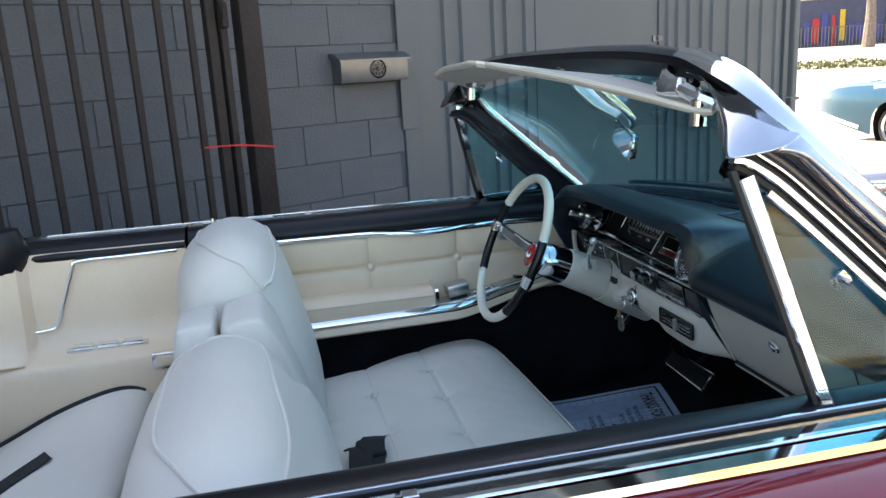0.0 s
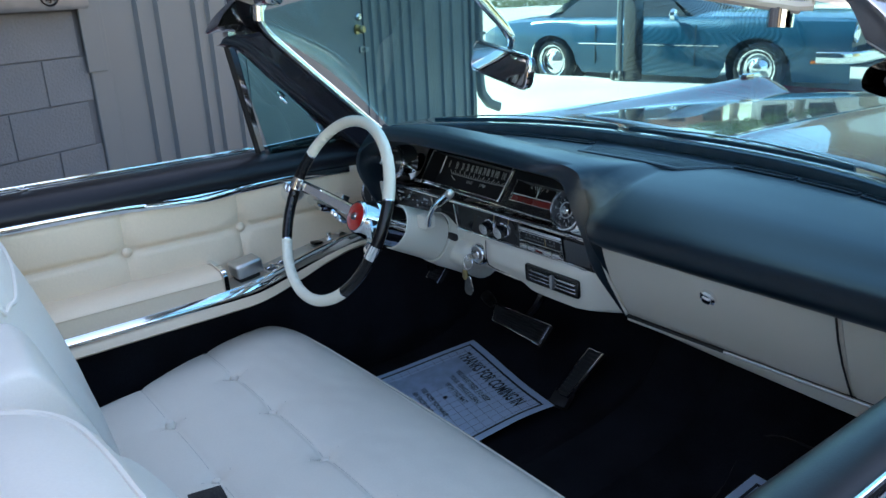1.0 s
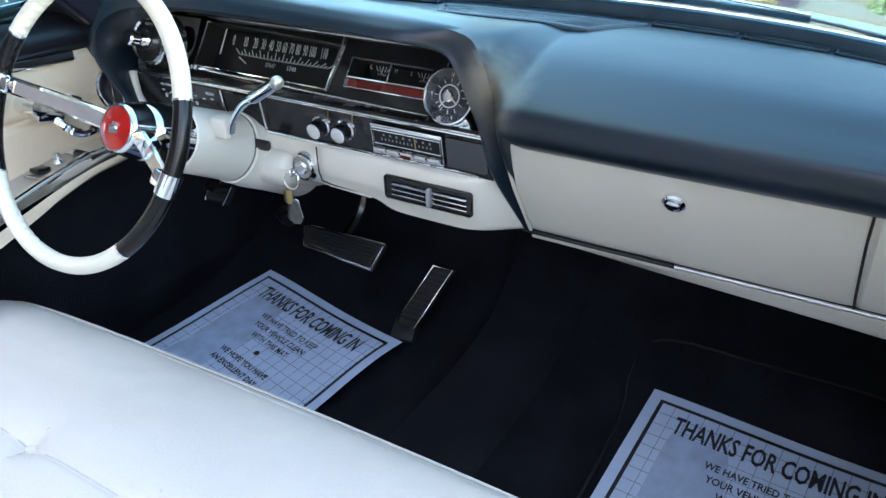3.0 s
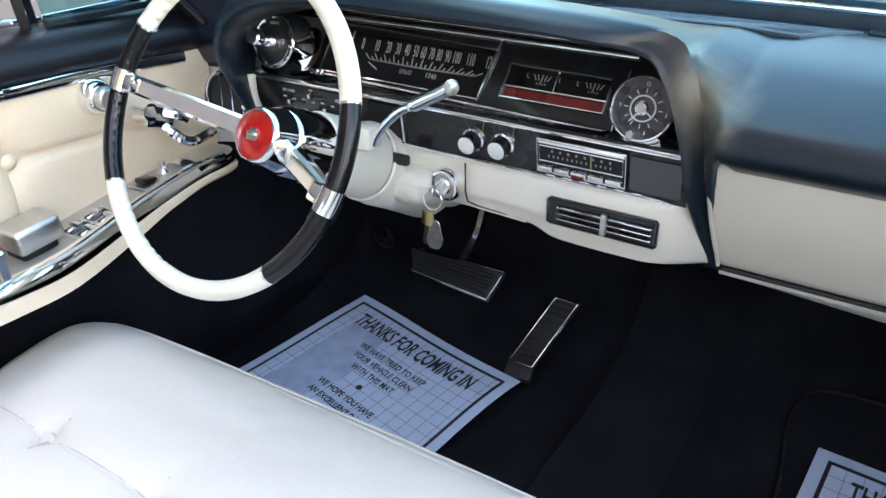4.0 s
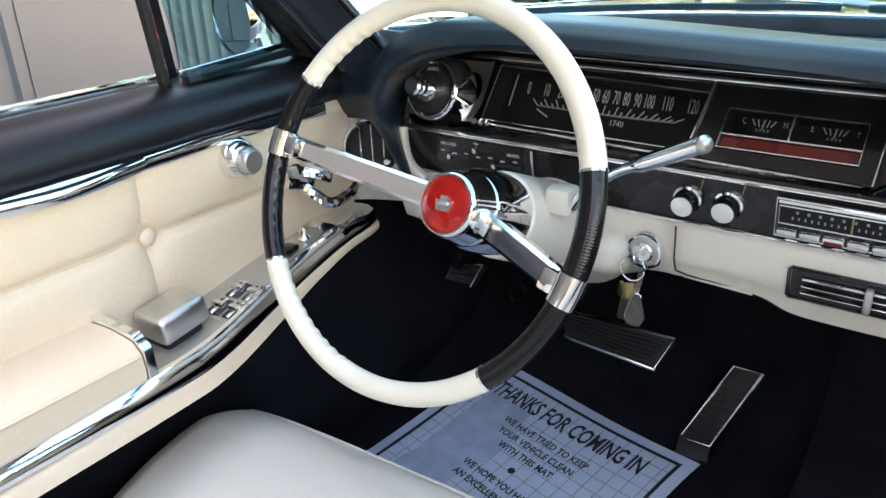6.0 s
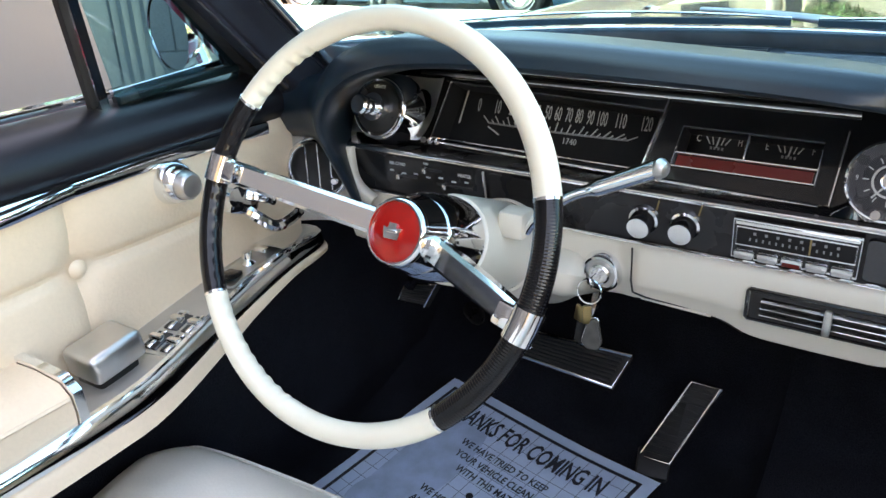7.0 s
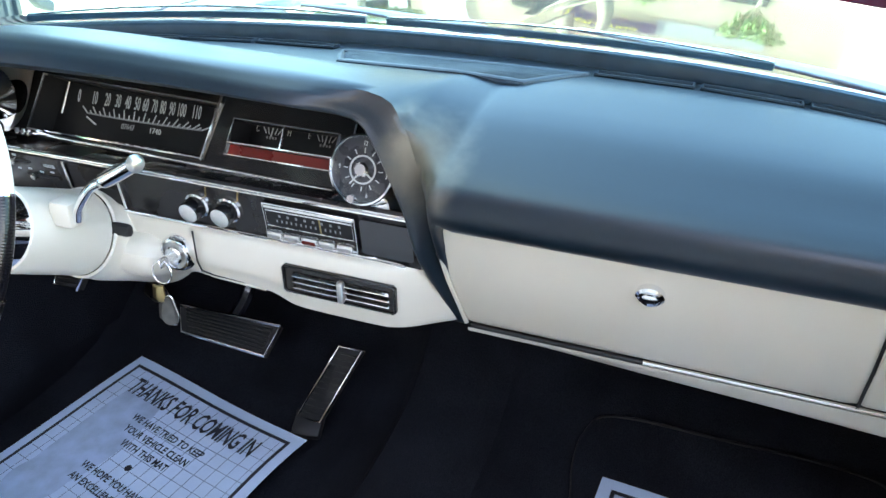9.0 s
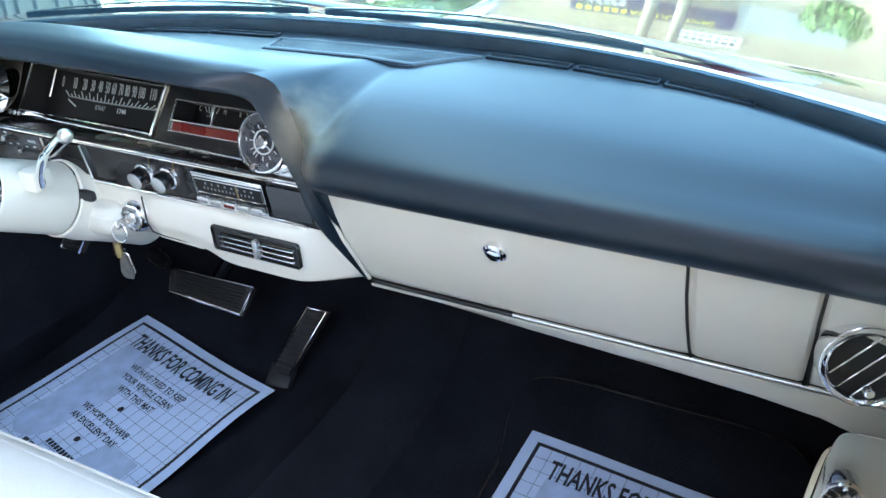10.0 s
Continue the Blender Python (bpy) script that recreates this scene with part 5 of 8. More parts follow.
    if sgn > 0:
        # window switches
        bm = bmesh.new()
        pm = frame_of(V(-0.040, 0.664, 0.6285), (1, 0.13, 0.17), (-0.1, 1, 0))
        slab(bm, rrect(0.078, 0.056, 0.003, 2), 0.003, pm)
        sw = part("switch_plate", bm, BRUSHED, d, "brushed window switch plate")
        for i in range(2):
            for j in range(2):
                at = pm @ pose(-0.018 + 0.036 * i, -0.013 + 0.026 * j, 0.0035)
                bm = bmesh.new()
                rbox(bm, (0.030, 0.021, 0.003), at, 0.001, 1)
                well = part("switch_well", bm, DARK_STEEL, sw)
                bm = bmesh.new()
                rbox(bm, (0.032, 0.005, 0.004), at @ pose(0, 0, 0.002), 0.0012, 1)
                part("switch_bar", bm, CHROME, well)
                bm = bmesh.new()
                rbox(bm, (0.009, 0.017, 0.010), at @ pose(0, 0, 0.004, 0, 14, 0), 0.002, 2)
                part("switch", bm, CHROME, well)
        bm = bmesh.new()
        pm = frame_of(V(0.104, 0.690, 0.6535), (1, 0.16, 0.07), (-0.12, 1, 0))
        slab(bm, rrect(0.118, 0.036, 0.003, 2), 0.003, pm)
        sw = part("control_plate", bm, BRUSHED, d, "brushed seat control plate")
        bm = bmesh.new()
        lathe(bm, [(0, 0.022), (0.006, 0.02), (0.007, 0.012), (0.004, 0.008), (0.009, 0.003), (0.009, 0)], pm, 14)
        part("toggle", bm, CHROME, sw)
        for xx in (-0.038, 0.038):
            bm = bmesh.new()
            rbox(bm, (0.026, 0.020, 0.008), pm @ pose(xx, 0, 0.006, 0, 12, 0), 0.002, 2)
            part("rocker", bm, BLACK_PLASTIC if xx < 0 else CHROME, sw)
        # mirror knob
        kf = frame_of(V(0.030, 0.722, 0.786), (1, 0, 0), (0, 0, 1))
        bm = bmesh.new()
        lathe(bm, [(0.028, 0.0), (0.027, 0.005), (0.022, 0.022), (0.018, 0.027), (0.017, 0.025)], kf, 28)
        mk = part("mirror_control", bm, CHROME, d, "round chrome mirror control")
        bm = bmesh.new()
        lathe(bm, [(0.017, 0.024), (0.016, 0.037), (0.0135, 0.040), (0, 0.040)], kf, 24)
        part("control_knob", bm, BRUSHED, mk)
        # inside handle and lock
        bm = bmesh.new()
        tube(bm, cr([V(0.115, 0.712, 0.735), V(0.125, 0.685, 0.715), V(0.15, 0.676, 0.695), V(0.20, 0.682, 0.70), V(0.232, 0.70, 0.712)], 4), 0.008, 8)
        rbox(bm, (0.05, 0.03, 0.035), pose(0.115, 0.705, 0.738, 0, 20, 0), 0.006)
        part("inside_handle", bm, CHROME, d, "curved chrome inside handle")
        bm = bmesh.new()
        lathe(bm, [(0.016, 0), (0.016, 0.02), (0.013, 0.035), (0.013, 0.05), (0, 0.052)], frame_of(V(0.085, 0.722, 0.757), (1, 0, 0), (0, 0, 1)), 18)
        part("lock_knob", bm, CHROME, d)
        bm = bmesh.new()
        rbox(bm, (0.022, 0.04, 0.035), pose(0.145, 0.69, 0.745, 0, 30, 0), 0.004)
        part("lock_lever", bm, CHROME, d)
    bm = bmesh.new()
    rbox(bm, (0.016, 0.014, 0.005), pose(-0.52, Y(0.775), 0.886), 0.001, 1)
    part("cap_clip", bm, CHROME, d)
    bm = bmesh.new()
    lathe(bm, [(0.004, 0.012), (0.005, 0.01), (0.005, -0.005)], pose(-0.78, Y(0.768), 0.888), 8)
    part("lock_button", bm, CHROME, d)
    return d


car_door(1, "cream tufted leather door with black top and chrome switches")
car_door(-1, "cream tufted leather door with black top")

# rear side panel on the driver's side
rs = thing("rear_side_panel", (-1.2, 0.7, 0.3), "cream leather rear side panel with chrome strips", "trim panel")
bm = bmesh.new()
patch(bm, [[V(x, 0.795, 0.862), V(x, 0.785, 0.88), V(x, 0.76, 0.884), V(x, 0.725, 0.876), V(x, 0.70, 0.855), V(x, 0.70, 0.838)] for x in (-1.75, -1.3, -0.852)], 2, 3)
part("top_cap", bm, BLACK_VINYL, rs, "black padded top")
bm = bmesh.new()
patch(bm, [[V(x, 0.715, 0.845), V(x, 0.705, 0.80), V(x, 0.704, 0.768), V(x, 0.707, 0.761), V(x, 0.722, 0.757), V(x, 0.707, 0.753), V(x, 0.703, 0.746), V(x, 0.700, 0.68), V(x, 0.700, 0.600)] for x in (-1.245, -1.05, -0.853)], 2, 3)
part("upper_panel", bm, CREAM, rs)
bm = bmesh.new()
patch(bm, [[V(x, y, z) for y, z in ((0.702 - k, 0.86), (0.69 - k, 0.75), (0.68 - k, 0.64), (0.64 - k, 0.605), (0.60, 0.596), (0.585, 0.58), (0.582, 0.5), (0.60, 0.27))] for x, k in ((-1.75, 0.10), (-1.45, 0.08), (-1.28, 0.05), (-1.25, 0.02), (-1.22, 0.0), (-1.05, 0.0), (-0.853, 0.0))], 3, 3)
part("arm_shelf", bm, CREAM, rs)
bm = bmesh.new()
sweep(bm, cr([V(-0.875, 0.698, 0.838), V(-1.0, 0.698, 0.836), V(-1.12, 0.697, 0.834), V(-1.135, 0.695, 0.815), V(-1.16, 0.690, 0.75), V(-1.19, 0.685, 0.675), V(-1.205, 0.684, 0.664), V(-1.25, 0.682, 0.66)], 3), rrect(0.010, 0.018, 0.004, 2), up=(0, 1, 0))
part("moulding", bm, CHROME, rs, "chrome moulding with a slanted step")
bm = bmesh.new()
rbox(bm, (0.20, 0.034, 0.010), pose(-1.07, 0.656, 0.610, 6, 0, 0), 0.003)
pl = part("trim_plate", bm, WORN_CHROME, rs, "chrome switch plate")
for k in range(3):
    bm = bmesh.new()
    rbox(bm, (0.05, 0.020, 0.010), pose(-1.13 + 0.06 * k, 0.655, 0.616, 6, 0, 0), 0.003)
    part("switch", bm, CHROME, pl)
bm = bmesh.new()
rbox(bm, (0.075, 0.02, 0.045), pose(-0.92, 0.588, 0.575), 0.004)
part("ashtray", bm, WORN_CHROME, rs, "small chrome ashtray")
bm = bmesh.new()
rbox(bm, (0.055, 0.02, 0.028), pose(-0.92, 0.584, 0.575), 0.003)
part("ashtray_front", bm, CREAM, rs)
bm = bmesh.new()
patch(bm, [[V(x, -0.735, z) for z in (0.85, 0.6, 0.3)] for x in (-1.75, -1.3, -0.852)], 1, 1)
rs2 = thing("rear_side_panel", (-1.2, -0.73, 0.3), "cream leather rear side panel", "trim panel")
part("upper_panel", bm, CREAM, rs2)
bm = bmesh.new()
lathe(bm, [(0, 0.07), (0.05, 0.06), (0.07, 0.0), (0.05, -0.06), (0, -0.07)], pose(-1.30, 0.70, 0.87), 14)
part("top_bow_end", bm, BLACK_VINYL, rs)


# ---- dashboard ----
dash = thing("dashboard", (0.3, 0, 0.6), "black padded dashboard with beige lower panel and chrome instruments", "dashboard")


def top_run(y, ya, za, xa):
    """Dash top from the windshield to the brow edge at (xa, ya, za)."""
    w = ws_base(y)
    xw, zw = w.x - 0.006, w.z - 0.006
    x2 = max(xa + 0.11, min(0.345, xw - 0.05))
    return [V(xw, y, zw - 0.012), V((xw + x2) / 2, y, zw - 0.008), V(x2, y, 0.55 * zw + 0.45 * 0.924 - 0.004), V((x2 + xa) / 2 - 0.005, (y + ya) / 2, za - 0.004 if za > 0.92 else za + 0.012), V(xa, ya, za)]


# stations along the edge of the instrument hood: outer, lip, inner, panel
EDGE = [
    ((0.276, -0.101, 0.650), (0.269, -0.093, 0.655), (0.273, -0.087, 0.660), (0.29, -0.088, 0.665)),
    ((0.224, -0.084, 0.752), (0.213, -0.073, 0.750), (0.217, -0.066, 0.750), (0.245, -0.070, 0.748)),
    ((0.206, -0.080, 0.812), (0.196, -0.064, 0.808), (0.201, -0.057, 0.808), (0.242, -0.068, 0.806)),
    ((0.197, -0.073, 0.858), (0.184, -0.053, 0.856), (0.190, -0.046, 0.855), (0.262, -0.066, 0.850)),
    ((0.195, -0.060, 0.899), (0.184, -0.040, 0.888), (0.191, -0.032, 0.884), (0.290, -0.060, 0.882)),
    ((0.192, -0.038, 0.928), (0.184, -0.018, 0.913), (0.191, -0.011, 0.904), (0.300, -0.032, 0.897)),
    ((0.172, 0.030, 0.941), (0.155, 0.035, 0.928), (0.165, 0.040, 0.916), (0.303, 0.030, 0.900)),
    ((0.165, 0.150, 0.947), (0.148, 0.150, 0.935), (0.158, 0.150, 0.921), (0.304, 0.150, 0.901)),
    ((0.160, 0.300, 0.952), (0.143, 0.300, 0.939), (0.153, 0.300, 0.923), (0.304, 0.300, 0.901)),
    ((0.156, 0.420, 0.951), (0.138, 0.415, 0.937), (0.150, 0.412, 0.921), (0.304, 0.420, 0.900)),
    ((0.154, 0.512, 0.942), (0.132, 0.500, 0.924), (0.146, 0.494, 0.910), (0.300, 0.500, 0.895)),
    ((0.157, 0.575, 0.908), (0.130, 0.560, 0.888), (0.145, 0.550, 0.882), (0.27, 0.585, 0.875)),
    ((0.160, 0.602, 0.855), (0.133, 0.580, 0.845), (0.149, 0.572, 0.845), (0.25, 0.605, 0.845)),
    ((0.176, 0.602, 0.800), (0.150, 0.576, 0.80), (0.161, 0.570, 0.80), (0.235, 0.610, 0.80)),
    ((0.200, 0.590, 0.735), (0.185, 0.574, 0.74), (0.192, 0.570, 0.745), (0.24, 0.605, 0.745)),
    ((0.215, 0.585, 0.695), (0.208, 0.572, 0.70), (0.212, 0.572, 0.705), (0.24, 0.605, 0.71)),
]


def run(points):
    """First five and last five points as two smooth curves that share the fifth."""
    return cr(points[:5], 3)[:-1] + cr(points[4:], 3)


def pax(y):
    w = ws_base(y)
    xw, zw = w.x - 0.006, w.z - 0.006
    f = (abs(y) / 0.62) ** 2
    x2 = min(0.37, xw - 0.05)
    pts = [(xw, zw - 0.012), ((xw + x2) / 2, zw - 0.008), (x2, zw - 0.006), (0.270 - 0.03 * f, 0.900 - 0.014 * f), (0.206, 0.879 - 0.008 * f), (0.172, 0.861), (0.161, 0.843), (0.172, 0.815), (0.204, 0.797)]
    return [V(x, y, z) for x, z in pts]


bm = bmesh.new()
right_top = top_run(-0.060, -0.060, 0.899, 0.195)
chain_r = right_top + [V(*EDGE[i][0]) for i in (3, 2, 1, 0)]
secs = [pax(y) for y in (-0.72, -0.64, -0.5, -0.36, -0.24, -0.16, -0.115)] + [pax(-0.097)]
fine = [run(s) for s in secs + [chain_r]]
cols = [cr([f[i] for f in fine], 3) for i in range(len(fine[0]))]
loft(bm, [[c[j] for c in cols] for j in range(len(cols[0]))])
tops = [right_top] + [top_run(e[0][1], e[0][1], e[0][2], e[0][0]) for e in EDGE[5:11]]
left_top = top_run(0.575, 0.575, 0.908, 0.157)
tops.append(left_top)
patch(bm, tops, 4, 3)
lip_rows = [[V(*p) for p in e] for e in EDGE]
patch(bm, lip_rows, 4, 4)
chain_l = left_top + [V(*EDGE[i][0]) for i in (12, 13, 14, 15)]
end_l = []
w = ws_base(0.66)
for x, z in ((w.x - 0.018, w.z - 0.006), (w.x - 0.03, w.z - 0.004), (0.27, 0.878), (0.25, 0.876), (0.225, 0.868), (0.215, 0.85), (0.215, 0.825), (0.22, 0.80), (0.235, 0.785)):
    end_l.append(V(x, 0.66, z))
end2 = [p + V(0.01, 0.07, 0.002) for p in end_l]
fine = [run(s) for s in (chain_l, end_l, end2)]
cols = [cr([f[i] for f in fine], 3) for i in range(len(fine[0]))]
loft(bm, [[c[j] for c in cols] for j in range(len(cols[0]))])
bmesh.ops.remove_doubles(bm, verts=bm.verts, dist=0.0015)
from mathutils.bvhtree import BVHTree
bmesh.ops.recalc_face_normals(bm, faces=bm.faces)
pad_tree = BVHTree.FromBMesh(bm)
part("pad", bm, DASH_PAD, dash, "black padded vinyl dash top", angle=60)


def on_pad(x, y, up=0.0):
    hit = pad_tree.ray_cast(V(x, y, 1.2), V(0, 0, -1))
    return V(x, y, (hit[0].z if hit[0] else 0.91) + up)


# speaker grille
SPK = [(0.428, 0.128), (0.398, 0.116), (0.346, 0.090), (0.352, 0.03), (0.356, -0.05), (0.362, -0.125), (0.395, -0.152), (0.434, -0.180), (0.436, -0.08), (0.434, 0.03)]
bm = bmesh.new()
sweep(bm, [on_pad(x, y, 0.001) for x, y in SPK], [(-0.0048, -0.003), (0.0048, -0.003), (0.0042, 0.0012), (0.002, 0.0026), (-0.002, 0.0026), (-0.0042, 0.0012)], True, up=(0, 0, 1))
spk = part("speaker_frame", bm, SPEAKER_TRIM, dash, "thin raised speaker frame")
bm = bmesh.new()
for k in range(30):
    f = (k + 0.5) / 30
    x = 0.352 + 0.080 * f
    yl = 0.092 + 0.032 * f
    yr = -0.122 - 0.052 * f
    pts = [on_pad(x, yl + (yr - yl) * j / 8, 0.0012) for j in range(9)]
    sweep(bm, pts, [(-0.0009, -0.003), (0.0009, -0.003), (0.0006, 0.0008), (-0.0006, 0.0008)])
part("speaker_grille", bm, SPEAKER_MESH, spk, "dark ribbed speaker grille")
# defroster slots
for run_ in (((0.447, -0.188), (0.441, -0.297)), ((0.440, -0.306), (0.424, -0.408)), ((0.422, -0.417), (0.394, -0.516)), ((0.447, 0.150), (0.443, 0.262)), ((0.442, 0.271), (0.428, 0.373)), ((0.426, 0.382), (0.402, 0.475))):
    (xa, ya), (xb, yb) = run_
    pts = [on_pad(xa + (xb - xa) * j / 5, ya + (yb - ya) * j / 5, 0.002) for j in range(6)]
    bm = bmesh.new()
    loop = [p + V(0.008, 0, 0) for p in pts] + [p - V(0.008, 0, 0) for p in pts[::-1]]
    tube(bm, loop, 0.0025, 6, True)
    slot = part("defroster_frame", bm, DASH_VINYL, dash)
    bm = bmesh.new()
    sweep(bm, pts, [(-0.008, -0.004), (0.008, -0.004), (0.008, 0.0004), (-0.008, 0.0004)])
    part("defroster_slot", bm, CARPET, slot)


# upper instrument face
def fx(z):
    return 0.252 + (z - 0.80) * 0.50


def fp(y, z, out=0.0):
    """A point on the upper face, moved out towards the seat."""
    return V(fx(z) - out * 0.894, y, z + out * 0.447)


FN = V(-0.894, 0, 0.447)


def face_m(y, z, out=0.0):
    """x to the passenger, y up the face, z towards the seat."""
    return frame_of(fp(y, z, out), (0, -1, 0), (0.447, 0, 0.894))


DEEP = 0.035  # the dials lie this far behind the face
HOLE_1 = ((0.486, 0.874), (0.214, 0.867), (0.228, 0.808), (0.498, 0.810))
HOLE_2 = ((0.193, 0.8545), (0.056, 0.8535), (0.0565, 0.8300), (0.1955, 0.8300))


def dial_m(y, z, up=0.0):
    """The frame on the sunken dial plane: x to the passenger, y up the dial."""
    return frame_of(V(fx(z) + DEEP / 0.894 - up * 0.894, y, z + up * 0.447), (0, -1, 0), (0.447, 0, 0.894))


bm = bmesh.new()
wells = bmesh.new()
for hole, yl, yr in ((HOLE_1, 0.615, 0.205), (HOLE_2, 0.205, -0.066)):
    o_ = [bm.verts.new(fp(y, z)) for y, z in ((yl, 0.905), (yr, 0.905), (yr, 0.80), (yl, 0.80))]
    i_ = [bm.verts.new(fp(y, z)) for y, z in hole]
    w_ = [wells.verts.new(fp(y, z, -0.0005)) for y, z in hole]
    b_ = [wells.verts.new(fp(y, z, -DEEP - 0.004)) for y, z in hole]
    for k in range(4):
        bm.faces.new((o_[k], o_[(k + 1) % 4], i_[(k + 1) % 4], i_[k]))
        wells.faces.new((w_[k], w_[(k + 1) % 4], b_[(k + 1) % 4], b_[k]))
bmesh.ops.remove_doubles(bm, verts=bm.verts, dist=0.0004)
face = part("instrument_face", bm, BLACK_PLASTIC, dash, "glossy black instrument face", flat=True)
part("dial_well", wells, mat("matt black dial well", (0.012, 0.012, 0.013), 0.5, spec=0.25, var=0.1, scale=30), face, "matt black walls of the sunken dials", flat=True)
bm = bmesh.new()
loft(bm, [[V(fx(0.80), y, 0.80), V(0.214, y, 0.8035), V(0.211, y, 0.798), V(0.222, y, 0.738), V(0.24, y, 0.732)] for y in (0.615, 0.25, -0.066)])
part("control_band", bm, BAND, dash, "dark satin control band", flat=True)


def strip(name, pts, w, h, parent, material=None, label=""):
    bm = bmesh.new()
    sweep(bm, pts, rrect(w, h, min(w, h) * 0.35, 2), up=tuple(FN))
    return part(name, bm, material or CHROME, parent, label)


strip("top_strip", [fp(0.53, 0.8815, 0.004), fp(0.03, 0.8805, 0.004)], 0.006, 0.006, dash, label="bright strip over the dials")
strip("top_strip", [fp(0.50, 0.8905, 0.003), fp(0.02, 0.889, 0.003)], 0.003, 0.006, dash)
strip("ledge_strip", [V(0.2095, 0.595, 0.801), V(0.2095, -0.062, 0.7985)], 0.006, 0.005, dash, label="bright edge of the ledge")
strip("lower_strip", [V(0.219, 0.57, 0.741), V(0.219, -0.05, 0.7385)], 0.004, 0.005, dash)

# speedometer
bm = bmesh.new()
slab(bm, [(-0.56, -0.05), (-0.56, 0.07), (-0.18, 0.07), (-0.18, -0.05)], 0.001, dial_m(0, 0.842, -0.003))
spd = part("speedometer", bm, DIAL_BLACK, dash, "black sunken speedometer with white numerals")
bm = bmesh.new()
tube(bm, [fp(y, z, 0.002) for y, z in HOLE_1], 0.0016, 6, True, up=tuple(FN))
part("bezel", bm, CHROME, spd)
bm = bmesh.new()
tube(bm, [dial_m(0.480, 0.858, 0.001).translation, dial_m(0.484, 0.820, 0.001).translation], 0.0012, 6, up=tuple(FN))
part("side_mark", bm, BRUSHED, spd)
NUM = [(0, 0.460), (10, 0.434), (20, 0.413), (30, 0.396), (40, 0.380), (50, 0.365), (60, 0.352), (70, 0.338), (80, 0.325), (90, 0.311), (100, 0.2966), (110, 0.274), (120, 0.2435)]
for v, y in NUM:
    lettering("numeral", str(v), 0.0245, dial_m(y, 0.8425, 0.0005), DIAL_WHITE, spd, 0.37)
SCALE = lambda f: (0.442 + (0.261 - 0.442) * f, 0.8245 - 0.0012 * math.sin(f * math.pi))
for i in range(25):
    f = i / 24
    y, z = SCALE(f)
    L = 0.012 if i % 2 == 0 else 0.006
    lean = radians(-48 + 112 * f)
    bm = bmesh.new()
    tick = dial_m(y, z, 0.0008)
    rbox(bm, (0.0014, L, 0.0006), tick @ pose(math.sin(lean) * L / 2, math.cos(lean) * L / 2, 0, 0, 0, -math.degrees(lean)), 0)
    part("scale_mark", bm, DIAL_WHITE, spd, flat=True)
bm = bmesh.new()
sweep(bm, [dial_m(*SCALE(k / 8), 0.0006).translation for k in range(9)], [(-0.0012, -0.0004), (0.0012, -0.0004), (0.0012, 0.0004), (-0.0012, 0.0004)], up=tuple(FN))
part("scale_line", bm, PALE_PRINT, spd)
bm = bmesh.new()
tube(bm, [dial_m(0.441, 0.820, 0.002).translation, dial_m(0.424, 0.8125, 0.002).translation], 0.0011, 5, up=tuple(FN))
part("speed_needle", bm, DIAL_WHITE, spd)
lettering("digits", "07647", 0.0105, dial_m(0.374, 0.8150, 0.0006), PALE_PRINT, spd, 0.8)
lettering("digits", "1740", 0.0105, dial_m(0.331, 0.8150, 0.0006), DIAL_WHITE, spd, 0.9)
strip("lower_bead", [fp(0.52, 0.8065, 0.004), fp(0.05, 0.7975, 0.004)], 0.0055, 0.006, dash)
# gauges
bm = bmesh.new()
slab(bm, [(-0.215, -0.022), (-0.215, 0.030), (-0.04, 0.030), (-0.04, -0.022)], 0.001, dial_m(0, 0.834, -0.003))
gg = part("gauge_panel", bm, DIAL_BLACK, dash, "black gauge panel with red warning strip")
bm = bmesh.new()
tube(bm, [fp(y, z, 0.002) for y, z in ((0.193, 0.8545), (0.056, 0.8535), (0.0575, 0.8165), (0.198, 0.8165))], 0.0015, 6, True, up=tuple(FN))
part("bezel", bm, CHROME, gg)
for pts, r in (([(0.1955, 0.8295), (0.057, 0.8295)], 0.0016), ([(0.1250, 0.854), (0.1265, 0.830)], 0.0020), ([(0.037, 0.866), (0.041, 0.800)], 0.0014)):
    bm = bmesh.new()
    tube(bm, [fp(y, z, 0.002) for y, z in pts], r, 6, up=tuple(FN))
    part("bezel_bar", bm, CHROME, gg)
bm = bmesh.new()
slab(bm, [(-0.1935, 0.0), (-0.1925, 0.0105), (-0.0595, 0.0105), (-0.0600, 0.0)], 0.0012, face_m(0, 0.8178, 0.0006))
part("warning_strip", bm, RED_LENS, gg, "dull red warning strip")
for txt, x in (("C", 0.1835), ("H", 0.140), ("E", 0.113), ("F", 0.068)):
    lettering("letter", txt, 0.0115, dial_m(x, 0.8355, 0.0005), DIAL_WHITE, gg, 0.6)
for xc in (0.163, 0.0905):
    bm = bmesh.new()
    for k in (-2, -1, 1, 2):
        rbox(bm, (0.0012, 0.009, 0.0006), dial_m(xc - k * 0.0052, 0.8350, 0.0006) @ pose(0, 0, 0, 0, 0, -k * 16), 0)
    part("gauge_marks", bm, DIAL_WHITE, gg, flat=True)
    bm = bmesh.new()
    rbox(bm, (0.0015, 0.019, 0.0008), dial_m(xc - 0.001, 0.8365, 0.002) @ pose(0, 0, 0, 0, 0, -8), 0)
    part("needle", bm, DIAL_WHITE, gg, flat=True)
    bm = bmesh.new()
    for k in range(4):
        rbox(bm, (0.0022, 0.003, 0.0005), dial_m(xc + 0.006 - k * 0.004, 0.8275, 0.0006), 0)
    part("print_bars", bm, PALE_PRINT, gg, flat=True)
bm = bmesh.new()
